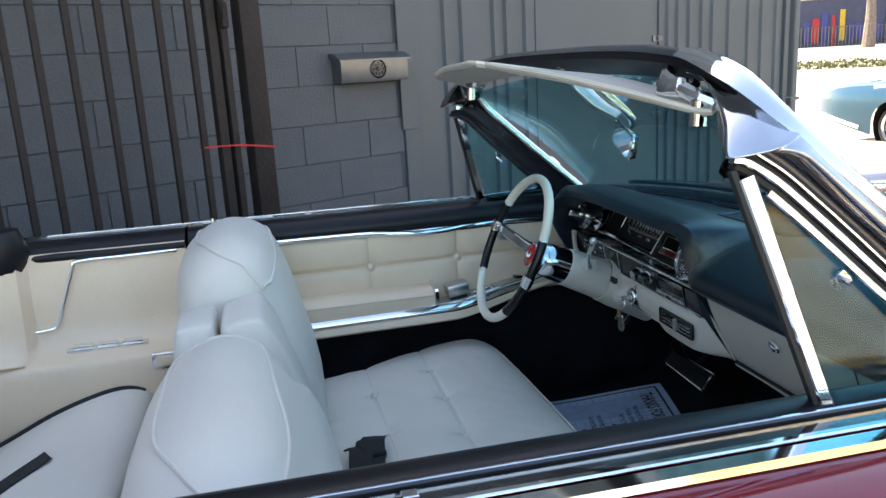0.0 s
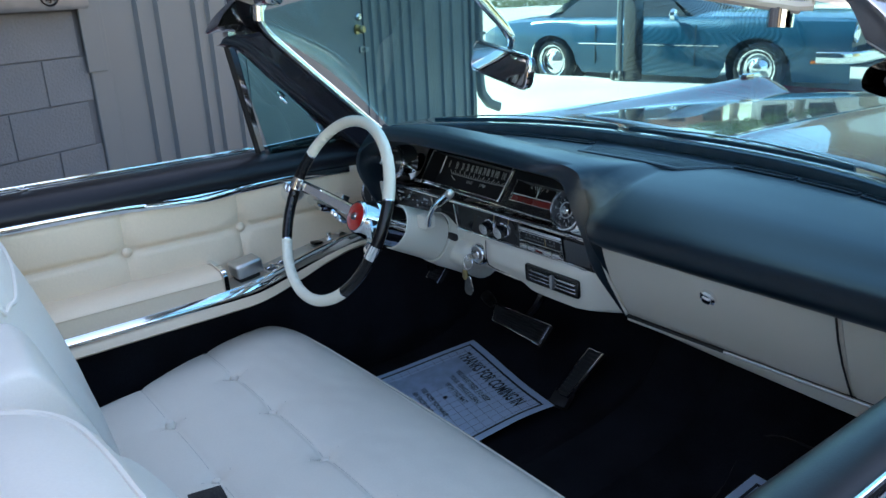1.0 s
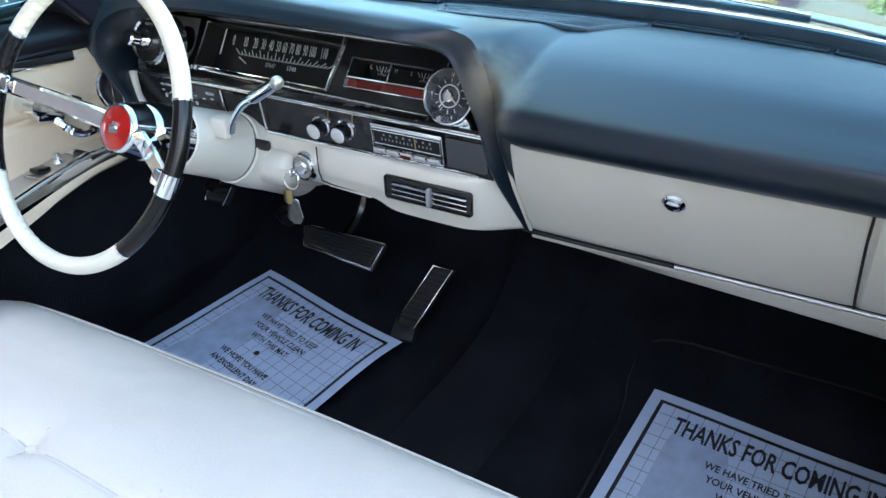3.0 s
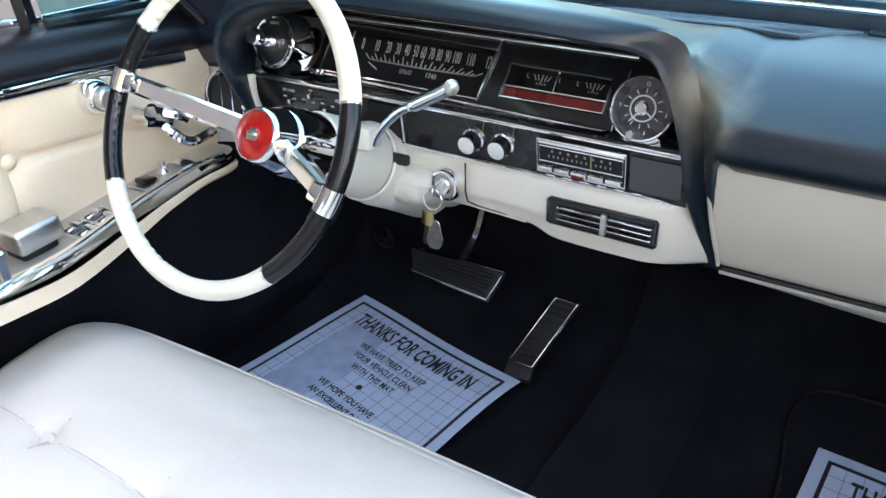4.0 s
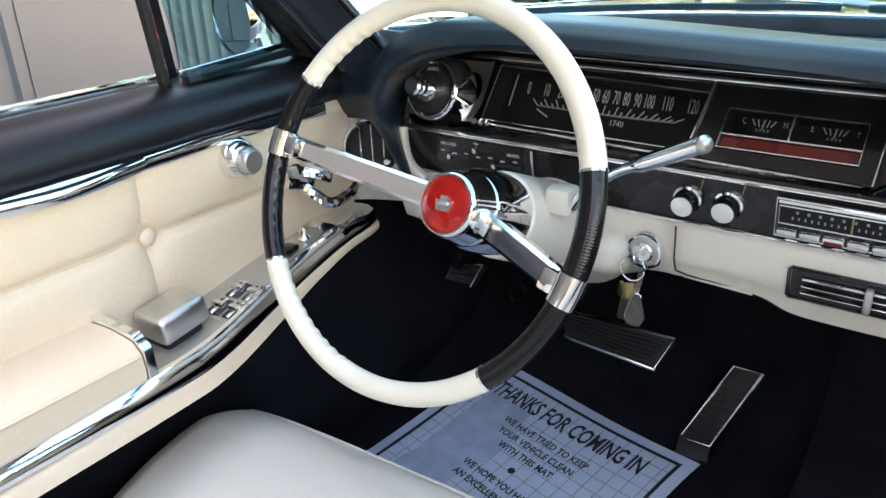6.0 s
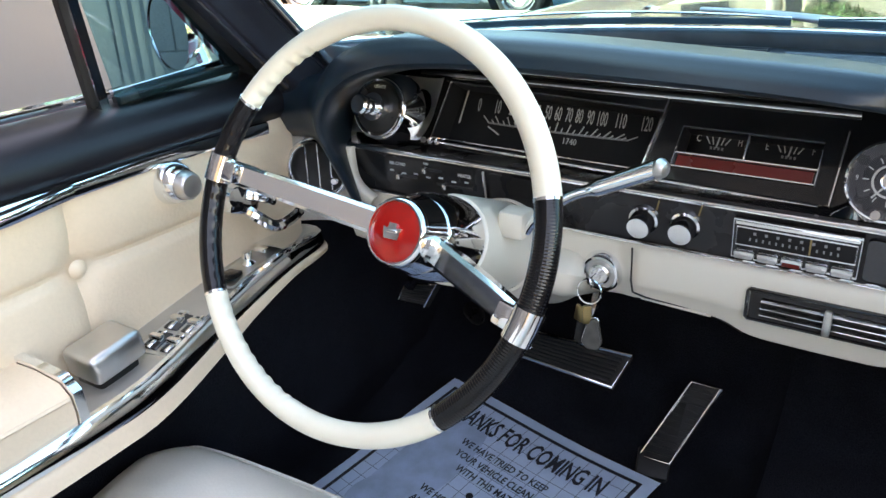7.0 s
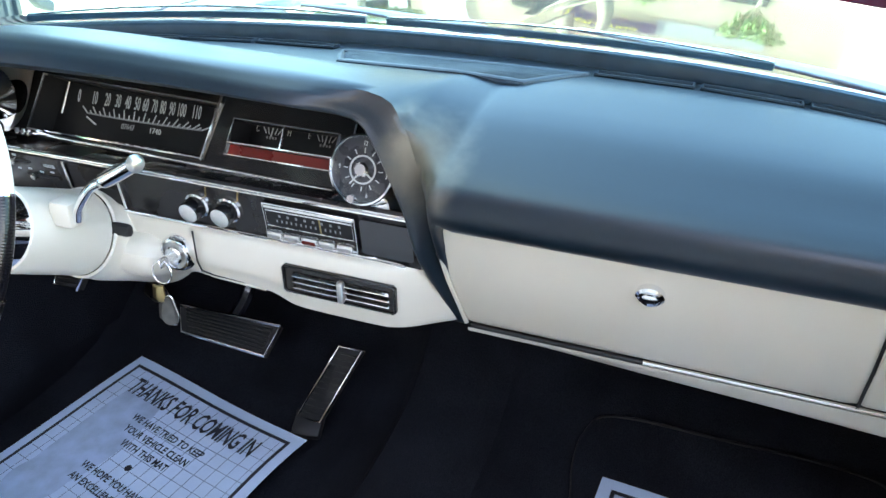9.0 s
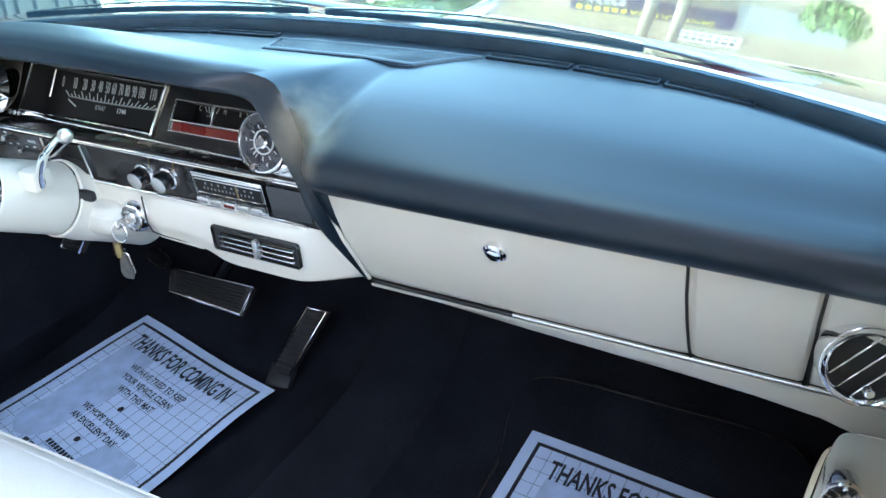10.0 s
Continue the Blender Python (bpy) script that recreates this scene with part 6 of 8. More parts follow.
tube(bm, [fp(0.2135, 0.878, 0.003), fp(0.2285, 0.806, 0.003)], 0.0018, 6, up=tuple(FN))
part("divider", bm, CHROME, dash)


# round pods: light switch and clock
def pod_frame(p):
    return frame_of(V(*p), (0, -1, 0), (0.30, 0, 0.954))


pf = pod_frame((0.213, 0.546, 0.853)) @ Matrix.Scale(0.96, 4)
bm = bmesh.new()
lathe(bm, [(0.036, -0.03), (0.037, 0.0), (0.0355, 0.003), (0.033, 0.0), (0.033, -0.004)], pf, 32)
lp = part("light_switch", bm, CHROME, dash, "chrome ringed light switch")
bm = bmesh.new()
lathe(bm, [(0.033, -0.003), (0.020, -0.002), (0.0, -0.002)], pf, 32)
part("switch_dial", bm, DARK_STEEL, lp, "dark brushed dial")
bm = bmesh.new()
lathe(bm, [(0.030, -0.0015), (0.024, 0.0), (0.018, -0.001)], pf, 32)
part("dial_ring", bm, DARK_STEEL, lp)
lettering("word", "LIGHTS", 0.006, pf @ pose(0, 0.026, 0.0008), DIAL_WHITE, lp, 0.9)
bm = bmesh.new()
lathe(bm, [(0.018, -0.002), (0.0175, 0.012), (0.011, 0.013), (0.0105, 0.028), (0.0125, 0.030), (0.0125, 0.040), (0.010, 0.043), (0.0, 0.043)], pf, 24)
part("knob", bm, CHROME, lp)
# chrome bowl round the light switch
bm = bmesh.new()
lathe(bm, [(0.0375, -0.004), (0.040, -0.003), (0.042, -0.010), (0.0455, -0.026), (0.0465, -0.040)], pf, 48)
part("chrome_housing", bm, CHROME, dash, "smooth chrome housing")
bm = bmesh.new()
rows = []
for y in (0.612, 0.585, 0.56, 0.535, 0.515, 0.502, 0.494):
    row = []
    for z in (0.802, 0.812, 0.826, 0.842, 0.858, 0.868, 0.876):
        dish = math.exp(-(((y - 0.535) / 0.030) ** 2 + ((z - 0.842) / 0.022) ** 2))
        lip = 0.010 * math.exp(-((y - 0.494) / 0.008) ** 2) + 0.014 * math.exp(-((z - 0.802) / 0.010) ** 2)
        row.append(fp(y + (0.842 - z) * 0.12, z, 0.004 + lip - 0.010 * dish))
    rows.append(row)
patch(bm, rows, 3, 3)
part("chrome_surround", bm, SATIN, dash, "dished chrome surround of the light switch")
for k in range(3):
    bm = bmesh.new()
    lathe(bm, [(0.004, -0.004), (0.005, 0.004), (0.004, 0.007), (0.0, 0.0075)], frame_of(fp(0.500 - 0.010 * k, 0.8045, 0.008), (0, -1, 0), (0.447, 0, 0.894)), 10)
    part("indicator_lens", bm, CHROME, dash)

cf = pod_frame((0.208, -0.007, 0.846))
bm = bmesh.new()
lathe(bm, [(0.035, -0.03), (0.0365, 0.0), (0.0358, 0.003), (0.0342, 0.004), (0.0330, 0.002), (0.0325, -0.004)], cf, 40)
ck = part("clock", bm, CHROME, dash, "round chrome clock with dark face")
bm = bmesh.new()
lathe(bm, [(0.0345, -0.003), (0.020, -0.003), (0.0, -0.003)], cf, 36)
part("clock_face", bm, mat("clock face", (0.028, 0.031, 0.038), 0.28, 0.3, var=0.15, scale=60), ck)
bm = bmesh.new()
lathe(bm, [(0.0142, -0.0028), (0.0150, -0.001), (0.0130, -0.001), (0.0136, -0.0028)], cf, 32)
for k in range(12):
    rbox(bm, (0.0009, 0.005, 0.0006), cf @ pose(0, 0, -0.0024, 0, 0, -30 * k) @ pose(0, 0.0195, 0), 0)
part("dial_marks", bm, DIAL_WHITE, ck)
for txt, a in (("12", 90), ("3", -8), ("6", -75), ("9", 180)):
    lettering("numeral", txt, 0.007, cf @ pose(0.0265 * math.cos(radians(a)), 0.0265 * math.sin(radians(a)), -0.0022), DIAL_WHITE, ck, 0.7)
bm = bmesh.new()
for a, L in ((-128, 0.020), (-35, 0.014)):
    rbox(bm, (0.0016, L, 0.0008), cf @ pose(0, 0, 0.0002, 0, 0, a - 90) @ pose(0, L / 2, 0), 0)
part("clock_hands", bm, DIAL_WHITE, ck)
bm = bmesh.new()
lathe(bm, [(0.0085, -0.003), (0.008, 0.003), (0.006, 0.005), (0, 0.005)], cf, 20)
part("centre_cap", bm, CHROME, ck)
bm = bmesh.new()
lathe(bm, [(0.005, -0.003), (0.005, 0.006), (0.004, 0.008), (0, 0.008)], cf @ pose(-0.006, -0.030, 0), 14)
part("set_knob", bm, CHROME, ck)
bm = bmesh.new()
lathe(bm, [(0.034, 0.0015), (0.02, 0.0035), (0, 0.004)], cf, 32)
part("lens", bm, CLEAR, ck).visible_shadow = False
bm = bmesh.new()
patch(bm, [[V(0.248, y, 0.803 + d), V(0.228, y, 0.806 + d), V(0.214, y, 0.805)] for y, d in ((0.036, 0.0), (0.02, 0.008), (0.0, 0.003), (-0.02, 0.008), (-0.05, 0.004))], 3, 3)
part("chrome_housing", bm, CHROME, dash)


# lower band
def lx(z):
    return 0.211 + (0.798 - z) * 0.183


def low_m(y, z, out=0.0):
    return frame_of(V(lx(z) - out, y, z), (0, -1, 0), (-0.18, 0, 0.984))


bm = bmesh.new()
slab(bm, rrect(0.142, 0.036, 0.002, 1), 0.001, low_m(0.470, 0.777, 0.0005))
ac = part("air_control_panel", bm, BAND, dash, "dark air control panel with slide levers")
lettering("word", "AIR COND", 0.0062, low_m(0.520, 0.786, 0.0022), DIAL_WHITE, ac, 0.8)
lettering("word", "HEATER", 0.0062, low_m(0.424, 0.784, 0.0022), DIAL_WHITE, ac, 0.8)
lettering("word", "FAN", 0.0042, low_m(0.477, 0.792, 0.0022), DIAL_WHITE, ac, 0.8)
bm = bmesh.new()
for k in range(7):
    rbox(bm, (0.006, 0.002, 0.0005), low_m(0.53 - k * 0.018, 0.776 - (k % 2) * 0.002, 0.0022), 0)
part("print_bars", bm, DIAL_WHITE, ac, flat=True)
for y, z, w in ((0.470, 0.785, 0.030), (0.510, 0.771, 0.034), (0.440, 0.768, 0.050)):
    bm = bmesh.new()
    rbox(bm, (w, 0.004, 0.003), low_m(y, z, 0.002), 0.001, 1)
    part("slot", bm, BLACK_RUBBER, ac)
    bm = bmesh.new()
    rbox(bm, (0.006, 0.008, 0.010), low_m(y + w * 0.2, z, 0.006), 0.002, 2)
    part("slide_lever", bm, CHROME, ac)
for y in (0.3965, 0.318):
    bm = bmesh.new()
    rbox(bm, (0.004, 0.052, 0.006), low_m(y, 0.770, 0.002), 0.001, 2)
    part("divider", bm, CHROME, dash)
bm = bmesh.new()
slab(bm, rrect(0.068, 0.046, 0.004, 2), 0.002, low_m(0.357, 0.771, 0.0005))
part("ashtray_front", bm, BAND, dash)
for y, z in ((0.2075, 0.770), (0.1645, 0.7715)):
    m = low_m(y, z)
    bm = bmesh.new()
    lathe(bm, [(0.0165, 0.0), (0.0155, 0.005), (0.013, 0.006), (0.013, 0.003)], m, 24)
    kn = part("control_knob", bm, CHROME, dash, "ribbed aluminium control knob")
    bm = bmesh.new()
    lathe(bm, [(0.013, 0.002), (0.0125, 0.020), (0.0115, 0.0215)], m, 24)
    part("knob_skirt", bm, BLACK_PLASTIC, kn)
    bm = bmesh.new()
    lathe(bm, [(0.0118, 0.018), (0.0115, 0.0225), (0.0, 0.023)], m, 24)
    part("knob_cap", bm, WORN_CHROME, kn)
    bm = bmesh.new()
    rbox(bm, (0.0016, 0.012, 0.0008), low_m(y - 0.014, z + 0.018, 0.0012) @ pose(0, 0, 0, 0, 0, -12), 0)
    part("index_mark", bm, BRASS, kn)
# radio
rm = low_m(0.0605, 0.7695, 0.0005)
bm = bmesh.new()
slab(bm, rrect(0.114, 0.045, 0.002, 1), 0.004, rm)
radio = part("radio", bm, BLACK_PLASTIC, dash, "chrome framed radio with five push buttons")
bm = bmesh.new()
tube(bm, [rm @ V(x, y, 0.004) for x, y in ((-0.056, 0.0215), (0.056, 0.0215), (0.056, -0.0215), (-0.056, -0.0215))], 0.0014, 6, True, up=tuple(rm.to_3x3() @ V(0, 0, 1)))
tube(bm, [rm @ V(x, y, 0.0045) for x, y in ((-0.053, 0.0135), (0.053, 0.0135), (0.053, -0.0065), (-0.053, -0.0065))], 0.0010, 6, True, up=tuple(rm.to_3x3() @ V(0, 0, 1)))
part("radio_bezel", bm, CHROME, radio)
bm = bmesh.new()
slab(bm, rrect(0.104, 0.018, 0.001, 1), 0.002, rm @ pose(0, 0.004, 0.003))
dial = part("radio_dial", bm, DIAL_BLACK, radio)
bm = bmesh.new()
for k in range(14):
    rbox(bm, (0.0016, 0.0032, 0.0005), rm @ pose(-0.040 + k * 0.006, 0.001, 0.0053), 0)
for k in range(8):
    rbox(bm, (0.0026, 0.0030, 0.0005), rm @ pose(-0.036 + k * 0.0105, 0.008, 0.0053), 0)
part("dial_print", bm, PALE_PRINT, radio, flat=True)
bm = bmesh.new()
rbox(bm, (0.0016, 0.017, 0.0008), rm @ pose(0.014, 0.004, 0.0056), 0)
part("tuning_needle", bm, BRASS, radio)
bm = bmesh.new()
rbox(bm, (0.110, 0.005, 0.004), rm @ pose(0, 0.0185, 0.004), 0.001, 1)
part("upper_bar", bm, WORN_CHROME, radio)
for k in range(5):
    bm = bmesh.new()
    rbox(bm, (0.0195, 0.0085, 0.010), rm @ pose(-0.0435 + k * 0.0218, -0.0145, 0.007), 0.002, 2)
    bt = part("push_button", bm, WORN_CHROME, radio)
    bm = bmesh.new()
    rbox(bm, (0.016, 0.004, 0.001), rm @ pose(-0.0435 + k * 0.0218, -0.016, 0.0122), 0)
    part("button_face", bm, RED_LENS if k == 2 else BRUSHED, bt)
bm = bmesh.new()
slab(bm, rrect(0.06, 0.044, 0.004, 2), 0.003, low_m(-0.030, 0.7685, 0.0))
part("blank_panel", bm, BLACK_GLOSS, dash)
bm = bmesh.new()
for k in range(6):
    rbox(bm, (0.012, 0.0025, 0.002), frame_of(V(0.2195, 0.10 - k * 0.022, 0.7425), (0, -1, 0), (0, 0, 1)), 0.0005, 1)
part("trim_studs", bm, CHROME, dash)

# beige lower panel
bm = bmesh.new()
rows = []
for y, zb, bulge in ((-0.108, 0.653, 0.062), (-0.088, 0.653, 0.046), (-0.07, 0.654, 0.029), (-0.052, 0.655, 0.013), (-0.035, 0.656, 0.003), (-0.015, 0.656, 0), (0.05, 0.656, 0), (0.09, 0.658, 0), (0.12, 0.668, 0), (0.16, 0.671, 0), (0.20, 0.671, 0.0), (0.216, 0.668, 0.004), (0.235, 0.664, 0.012), (0.275, 0.660, 0.013), (0.34, 0.652, 0.008), (0.45, 0.652, 0.002), (0.61, 0.66, 0.012)):
    top = 0.742
    rows.append([V(0.232 + bulge, y, top), V(0.213 + bulge * 0.8, y, top - 0.003), V(0.208 + bulge, y, 0.725), V(0.208 + bulge, y, 0.70), V(0.214 + bulge, y, zb + 0.016), V(0.228 + bulge, y, zb), V(0.32, y, zb - 0.014)])
patch(bm, rows, 4, 3)
part("lower_panel", bm, BEIGE, dash, "beige painted lower dash panel")
bm = bmesh.new()
tube(bm, [V(0.2065, 0.215, 0.738), V(0.2065, 0.214, 0.70), V(0.212, 0.213, 0.684), V(0.216, 0.20, 0.679), V(0.219, 0.13, 0.676), V(0.2215, 0.112, 0.668), V(0.228, 0.098, 0.6575)], 0.0012, 5)
part("panel_gap", bm, BLACK_RUBBER, dash)
bm = bmesh.new()
sweep(bm, [V(0.219, 0.205, 0.676), V(0.2195, 0.13, 0.673)], rrect(0.004, 0.003, 0.001, 1))
part("panel_edge", bm, BEIGE, dash)
# beige end post beside the air controls
bm = bmesh.new()
sweep(bm, cr([V(0.206, 0.594, 0.800), V(0.204, 0.590, 0.77), V(0.204, 0.580, 0.748), V(0.207, 0.558, 0.731)], 4), rrect(0.014, 0.020, 0.005, 3), up=(0, 1, 0))
part("end_post", bm, BEIGE, dash)
# ignition
igm = frame_of(V(0.2195, 0.2515, 0.6975), (0, -1, 0), (-0.05, 0, 1))
bm = bmesh.new()
lathe(bm, [(0.026, -0.012), (0.023, 0.004), (0.0205, 0.008), (0.018, 0.0085), (0.0165, 0.005), (0.0165, 0.002)], igm, 28)
ig = part("ignition_lock", bm, CHROME, dash, "chrome ignition lock")
bm = bmesh.new()
lathe(bm, [(0.0165, 0.003), (0.009, 0.004), (0.0, 0.004)], igm, 24)
part("lock_face", bm, BRUSHED, ig)
bm = bmesh.new()
lathe(bm, [(0.012, 0.0), (0.012, 0.010), (0.010, 0.012), (0.0, 0.0125)], igm, 20)
part("lock_core", bm, WORN_CHROME, ig)
# dash vent
vm_ = frame_of(V(0.2065, 0.026, 0.7035), (0, -1, 0), (-0.06, 0, 1))
bm = bmesh.new()
sweep(bm, [vm_ @ V(x, y, 0) for x, y in rrect(0.137, 0.033, 0.002, 1)], rrect(0.003, 0.006, 0.001, 1), True, up=tuple(vm_.to_3x3() @ V(0, 0, 1)))
dv = part("dash_vent", bm, BLACK_PLASTIC, dash, "black vent with chrome slats")
bm = bmesh.new()
slab(bm, rrect(0.132, 0.030, 0.001, 1), 0.001, vm_ @ pose(0, 0, -0.0005))
part("vent_back", bm, BLACK_RUBBER, dv)
for k in (-1, 0, 1):
    bm = bmesh.new()
    rbox(bm, (0.118, 0.0018, 0.007), vm_ @ pose(0.004, k * 0.0075 + 0.001, 0.003, 25, 0, 0), 0.0005, 1)
    part("slat", bm, CHROME, dv)
bm = bmesh.new()
rbox(bm, (0.007, 0.027, 0.008), vm_ @ pose(0.006, 0.0, 0.006), 0.002, 2)
part("vent_slider", bm, BRUSHED, dv)
bm = bmesh.new()
lathe(bm, [(0.0, 0.001), (0.004, 0.001), (0.005, 0)], frame_of(V(0.222, -0.01, 0.672), (0, -1, 0), (0, 0, 1)), 10)
part("screw", bm, BLACK_PLASTIC, dash)


# glovebox side
def gx(z):
    return 0.203 + (0.797 - z) * 0.478 - 0.006 * math.sin(max(0, min(1, (0.797 - z) / 0.145)) * math.pi)


def glove_panel(name, y0t, y0b, y1, label=""):
    bm = bmesh.new()
    rows = []
    fe = 0.0035 / abs(y1 - y0t)
    for f in (0, fe, 0.5, 1 - fe, 1):
        rows.append([])
        for z in (0.803, 0.796, 0.76, 0.72, 0.68, 0.661, 0.656):
            yt = y0t + (y0b - y0t) * (0.797 - z) / 0.141
            inset = 0.010 if f in (0, 1) else 0.004 if z in (0.803, 0.656) else 0.0
            rows[-1].append(V(gx(z) + inset, yt + (y1 - yt) * f, z))
    patch(bm, rows, 2, 2)
    return part(name, bm, BEIGE, dash, label)


gd = glove_panel("glovebox_door", -0.092, -0.108, -0.4960, "beige glovebox door")
glove_panel("side_panel", -0.5045, -0.5075, -0.6145, "beige dash side panel")
glove_panel("end_panel", -0.6195, -0.6205, -0.735, "beige dash end panel")
bm = bmesh.new()
patch(bm, [[V(gx(z) + 0.012, y, z) for z in (0.81, 0.72, 0.64)] for y in (-0.08, -0.4, -0.73)], 1, 2)
part("panel_backing", bm, BLACK_RUBBER, dash)
bm = bmesh.new()
tube(bm, [V(gx(0.797) - 0.001, -0.086, 0.797), V(gx(0.73) - 0.001, -0.094, 0.73), V(gx(0.66) - 0.001, -0.103, 0.658)], 0.0026, 6)
part("glovebox_edge", bm, BEIGE, dash)
for ya, yb in ((-0.4995, -0.5020), (-0.6170, -0.6175)):
    bm = bmesh.new()
    sweep(bm, [V(gx(z) - 0.0004, ya + (yb - ya) * (0.797 - z) / 0.14 + bow, z) for z, bow in ((0.800, 0.0), (0.76, 0.0006), (0.72, -0.0004), (0.68, -0.0016), (0.657, -0.003))], rrect(0.0032, 0.0014, 0.0004, 1), up=(-0.9, 0, -0.43))
    part("panel_gap", bm, BLACK_RUBBER, dash)
lm = frame_of(V(0.213, -0.3015, 0.7655), (0, -1, 0), (-0.43, 0, 0.9))
bm = bmesh.new()
lathe(bm, [(0.0135, -0.004), (0.0135, 0.004), (0.011, 0.006), (0.009, 0.004), (0.0085, 0.008), (0.006, 0.0095), (0, 0.0095)], lm, 24)
part("glovebox_lock", bm, CHROME, dash, "round chrome glovebox lock")
bm = bmesh.new()
sweep(bm, [V(gx(0.655) - 0.001, y, 0.6535) for y in (-0.108, -0.2, -0.3)], rrect(0.005, 0.005, 0.001, 1))
part("lower_bead", bm, BLACK_RUBBER, dash)
bm = bmesh.new()
sweep(bm, [V(gx(0.655) - 0.001, y, 0.6535) for y in (-0.30, -0.45, -0.6, -0.735)], rrect(0.005, 0.005, 0.0015, 2))
part("lower_bead", bm, CHROME, dash, "chrome bead under the glovebox")
bm = bmesh.new()
patch(bm, [[V(0.266, y, 0.652), V(0.269, y, 0.646), V(0.279, y, z + 0.004), V(0.288, y, z), V(0.33, y, z - 0.002)] for y, z in ((-0.105, 0.640), (-0.3, 0.630), (-0.5, 0.622), (-0.64, 0.612), (-0.735, 0.585))], 2, 3)
part("lower_lip", bm, BEIGE, dash)


def round_vent(c, ex, ey, k=1.0):
    m = frame_of(V(*c), ex, ey) @ Matrix.Scale(k, 4)
    bm = bmesh.new()
    lathe(bm, [(0.046, -0.022), (0.046, 0.0), (0.0455, 0.004), (0.044, 0.003), (0.0435, 0.009), (0.041, 0.012), (0.038, 0.009), (0.0365, 0.002), (0.036, -0.012)], m, 40)
    rv = part("round_vent", bm, CHROME, dash, "round chrome air vent with thin bars")
    bm = bmesh.new()
    lathe(bm, [(0.038, -0.006), (0.03, -0.011), (0.0, -0.012)], m, 24)
    part("vent_back", bm, BLACK_RUBBER, rv)
    for k in (-1, 0, 1):
        bm = bmesh.new()
        L = 2 * math.sqrt(0.036 ** 2 - (k * 0.017) ** 2)
        rbox(bm, (0.0022, L, 0.004), m @ pose(k * 0.017, 0, 0.002), 0.0008, 1)
        part("bar", bm, CHROME, rv)
    bm = bmesh.new()
    lathe(bm, [(0.006, 0.0), (0.006, 0.008), (0.004, 0.011), (0.0, 0.011)], m @ pose(0.022, -0.016, 0.002), 12)
    part("vent_knob", bm, CHROME, rv)


round_vent((0.207, -0.660, 0.733), (0.10, -0.74, -0.67), (0.22, -0.66, 0.72), 0.86)
round_vent((0.250, 0.684, 0.745), (0.45, -0.89, 0), (0, 0, 1))
bm = bmesh.new()
patch(bm, [[V(0.238, 0.735, z), V(0.262, 0.70, z), V(0.285, 0.64, z), V(0.29, 0.61, z)] for z in (0.82, 0.74, 0.66)], 2, 3)
part("end_panel", bm, BEIGE, dash)

# ---- steering wheel and column ----
AX = V(1, -0.029, -0.454).normalized()
RC = V(-0.0427, 0.382, 0.8218)
EU = V(0.41, 0, 0.91)
wheel = thing("steering_wheel", (0.0, 0.375, 0.80), "ivory and black steering wheel with chrome spokes and red badge", "steering wheel")
ex_ = V(0, 1, 0) - AX * AX.y
ex_.normalize()
eu_ = ex_.cross(AX)
if eu_.z < 0:
    eu_ = -eu_
RR, RT = 0.182, 0.0112


def rim_at(a, r=RR, f=0.0):
    return RC + ex_ * (r * math.cos(radians(a))) + eu_ * (r * math.sin(radians(a))) + AX * f


def rim_piece(name, a0, a1, material, grips, label=""):
    bm = bmesh.new()
    n = max(8, int(abs(a1 - a0) * (5.0 if grips == 2 else 2.0 if grips else 0.9)))
    rings_ = []
    for i in range(n + 1):
        a = a0 + (a1 - a0) * i / n
        c = rim_at(a)
        rad = (c - RC).normalized()
        ring = []
        dent = (0.0011 if material is IVORY else 0.0004) * (1 - math.cos(radians(a * 76))) if grips == 1 else 0
        fine_ = 0.00009 * math.cos(radians(a * 450)) if grips == 2 else 0
        for k in range(12):
            b = 2 * math.pi * k / 12
            ri = math.cos(b)
            ring.append(c + rad * ((RT + fine_) * ri + dent * max(0.0, -ri) ** 2) + AX * ((RT + fine_) * math.sin(b)))
        rings_.append(ring)
    loft(bm, rings_, True, True)
    return part(name, bm, material, wheel, label)


rim_piece("rim", 31, 60, IVORY, 1, "ivory rim with finger grips")
rim_piece("rim", 60, 164, IVORY, 0, "smooth ivory rim")
rim_piece("rim", 229, 282, IVORY, 0, "smooth ivory rim")
rim_piece("rim", 282, 328, IVORY, 1, "ivory rim with finger grips")
rim_piece("grip", -32, 31, GRIP_BLACK, 1, "black grip with finger hollows")
rim_piece("grip", 164, 229, GRIP_BLACK, 2, "black finely ribbed grip")
for a in (31, 164, 229, 328):
    bm = bmesh.new()
    tube(bm, [rim_at(a - 0.4), rim_at(a + 0.4)], RT + 0.0006, 12, up=tuple(AX))
    part("rim_band", bm, CHROME, wheel)
hubc = V(0.0, 0.373, 0.801)
HF = frame_of(hubc, tuple(-ex_), tuple(eu_))
if (HF.to_3x3() @ V(0, 0, 1)).dot(AX) > 0:
    HF = frame_of(hubc, tuple(ex_), tuple(eu_))
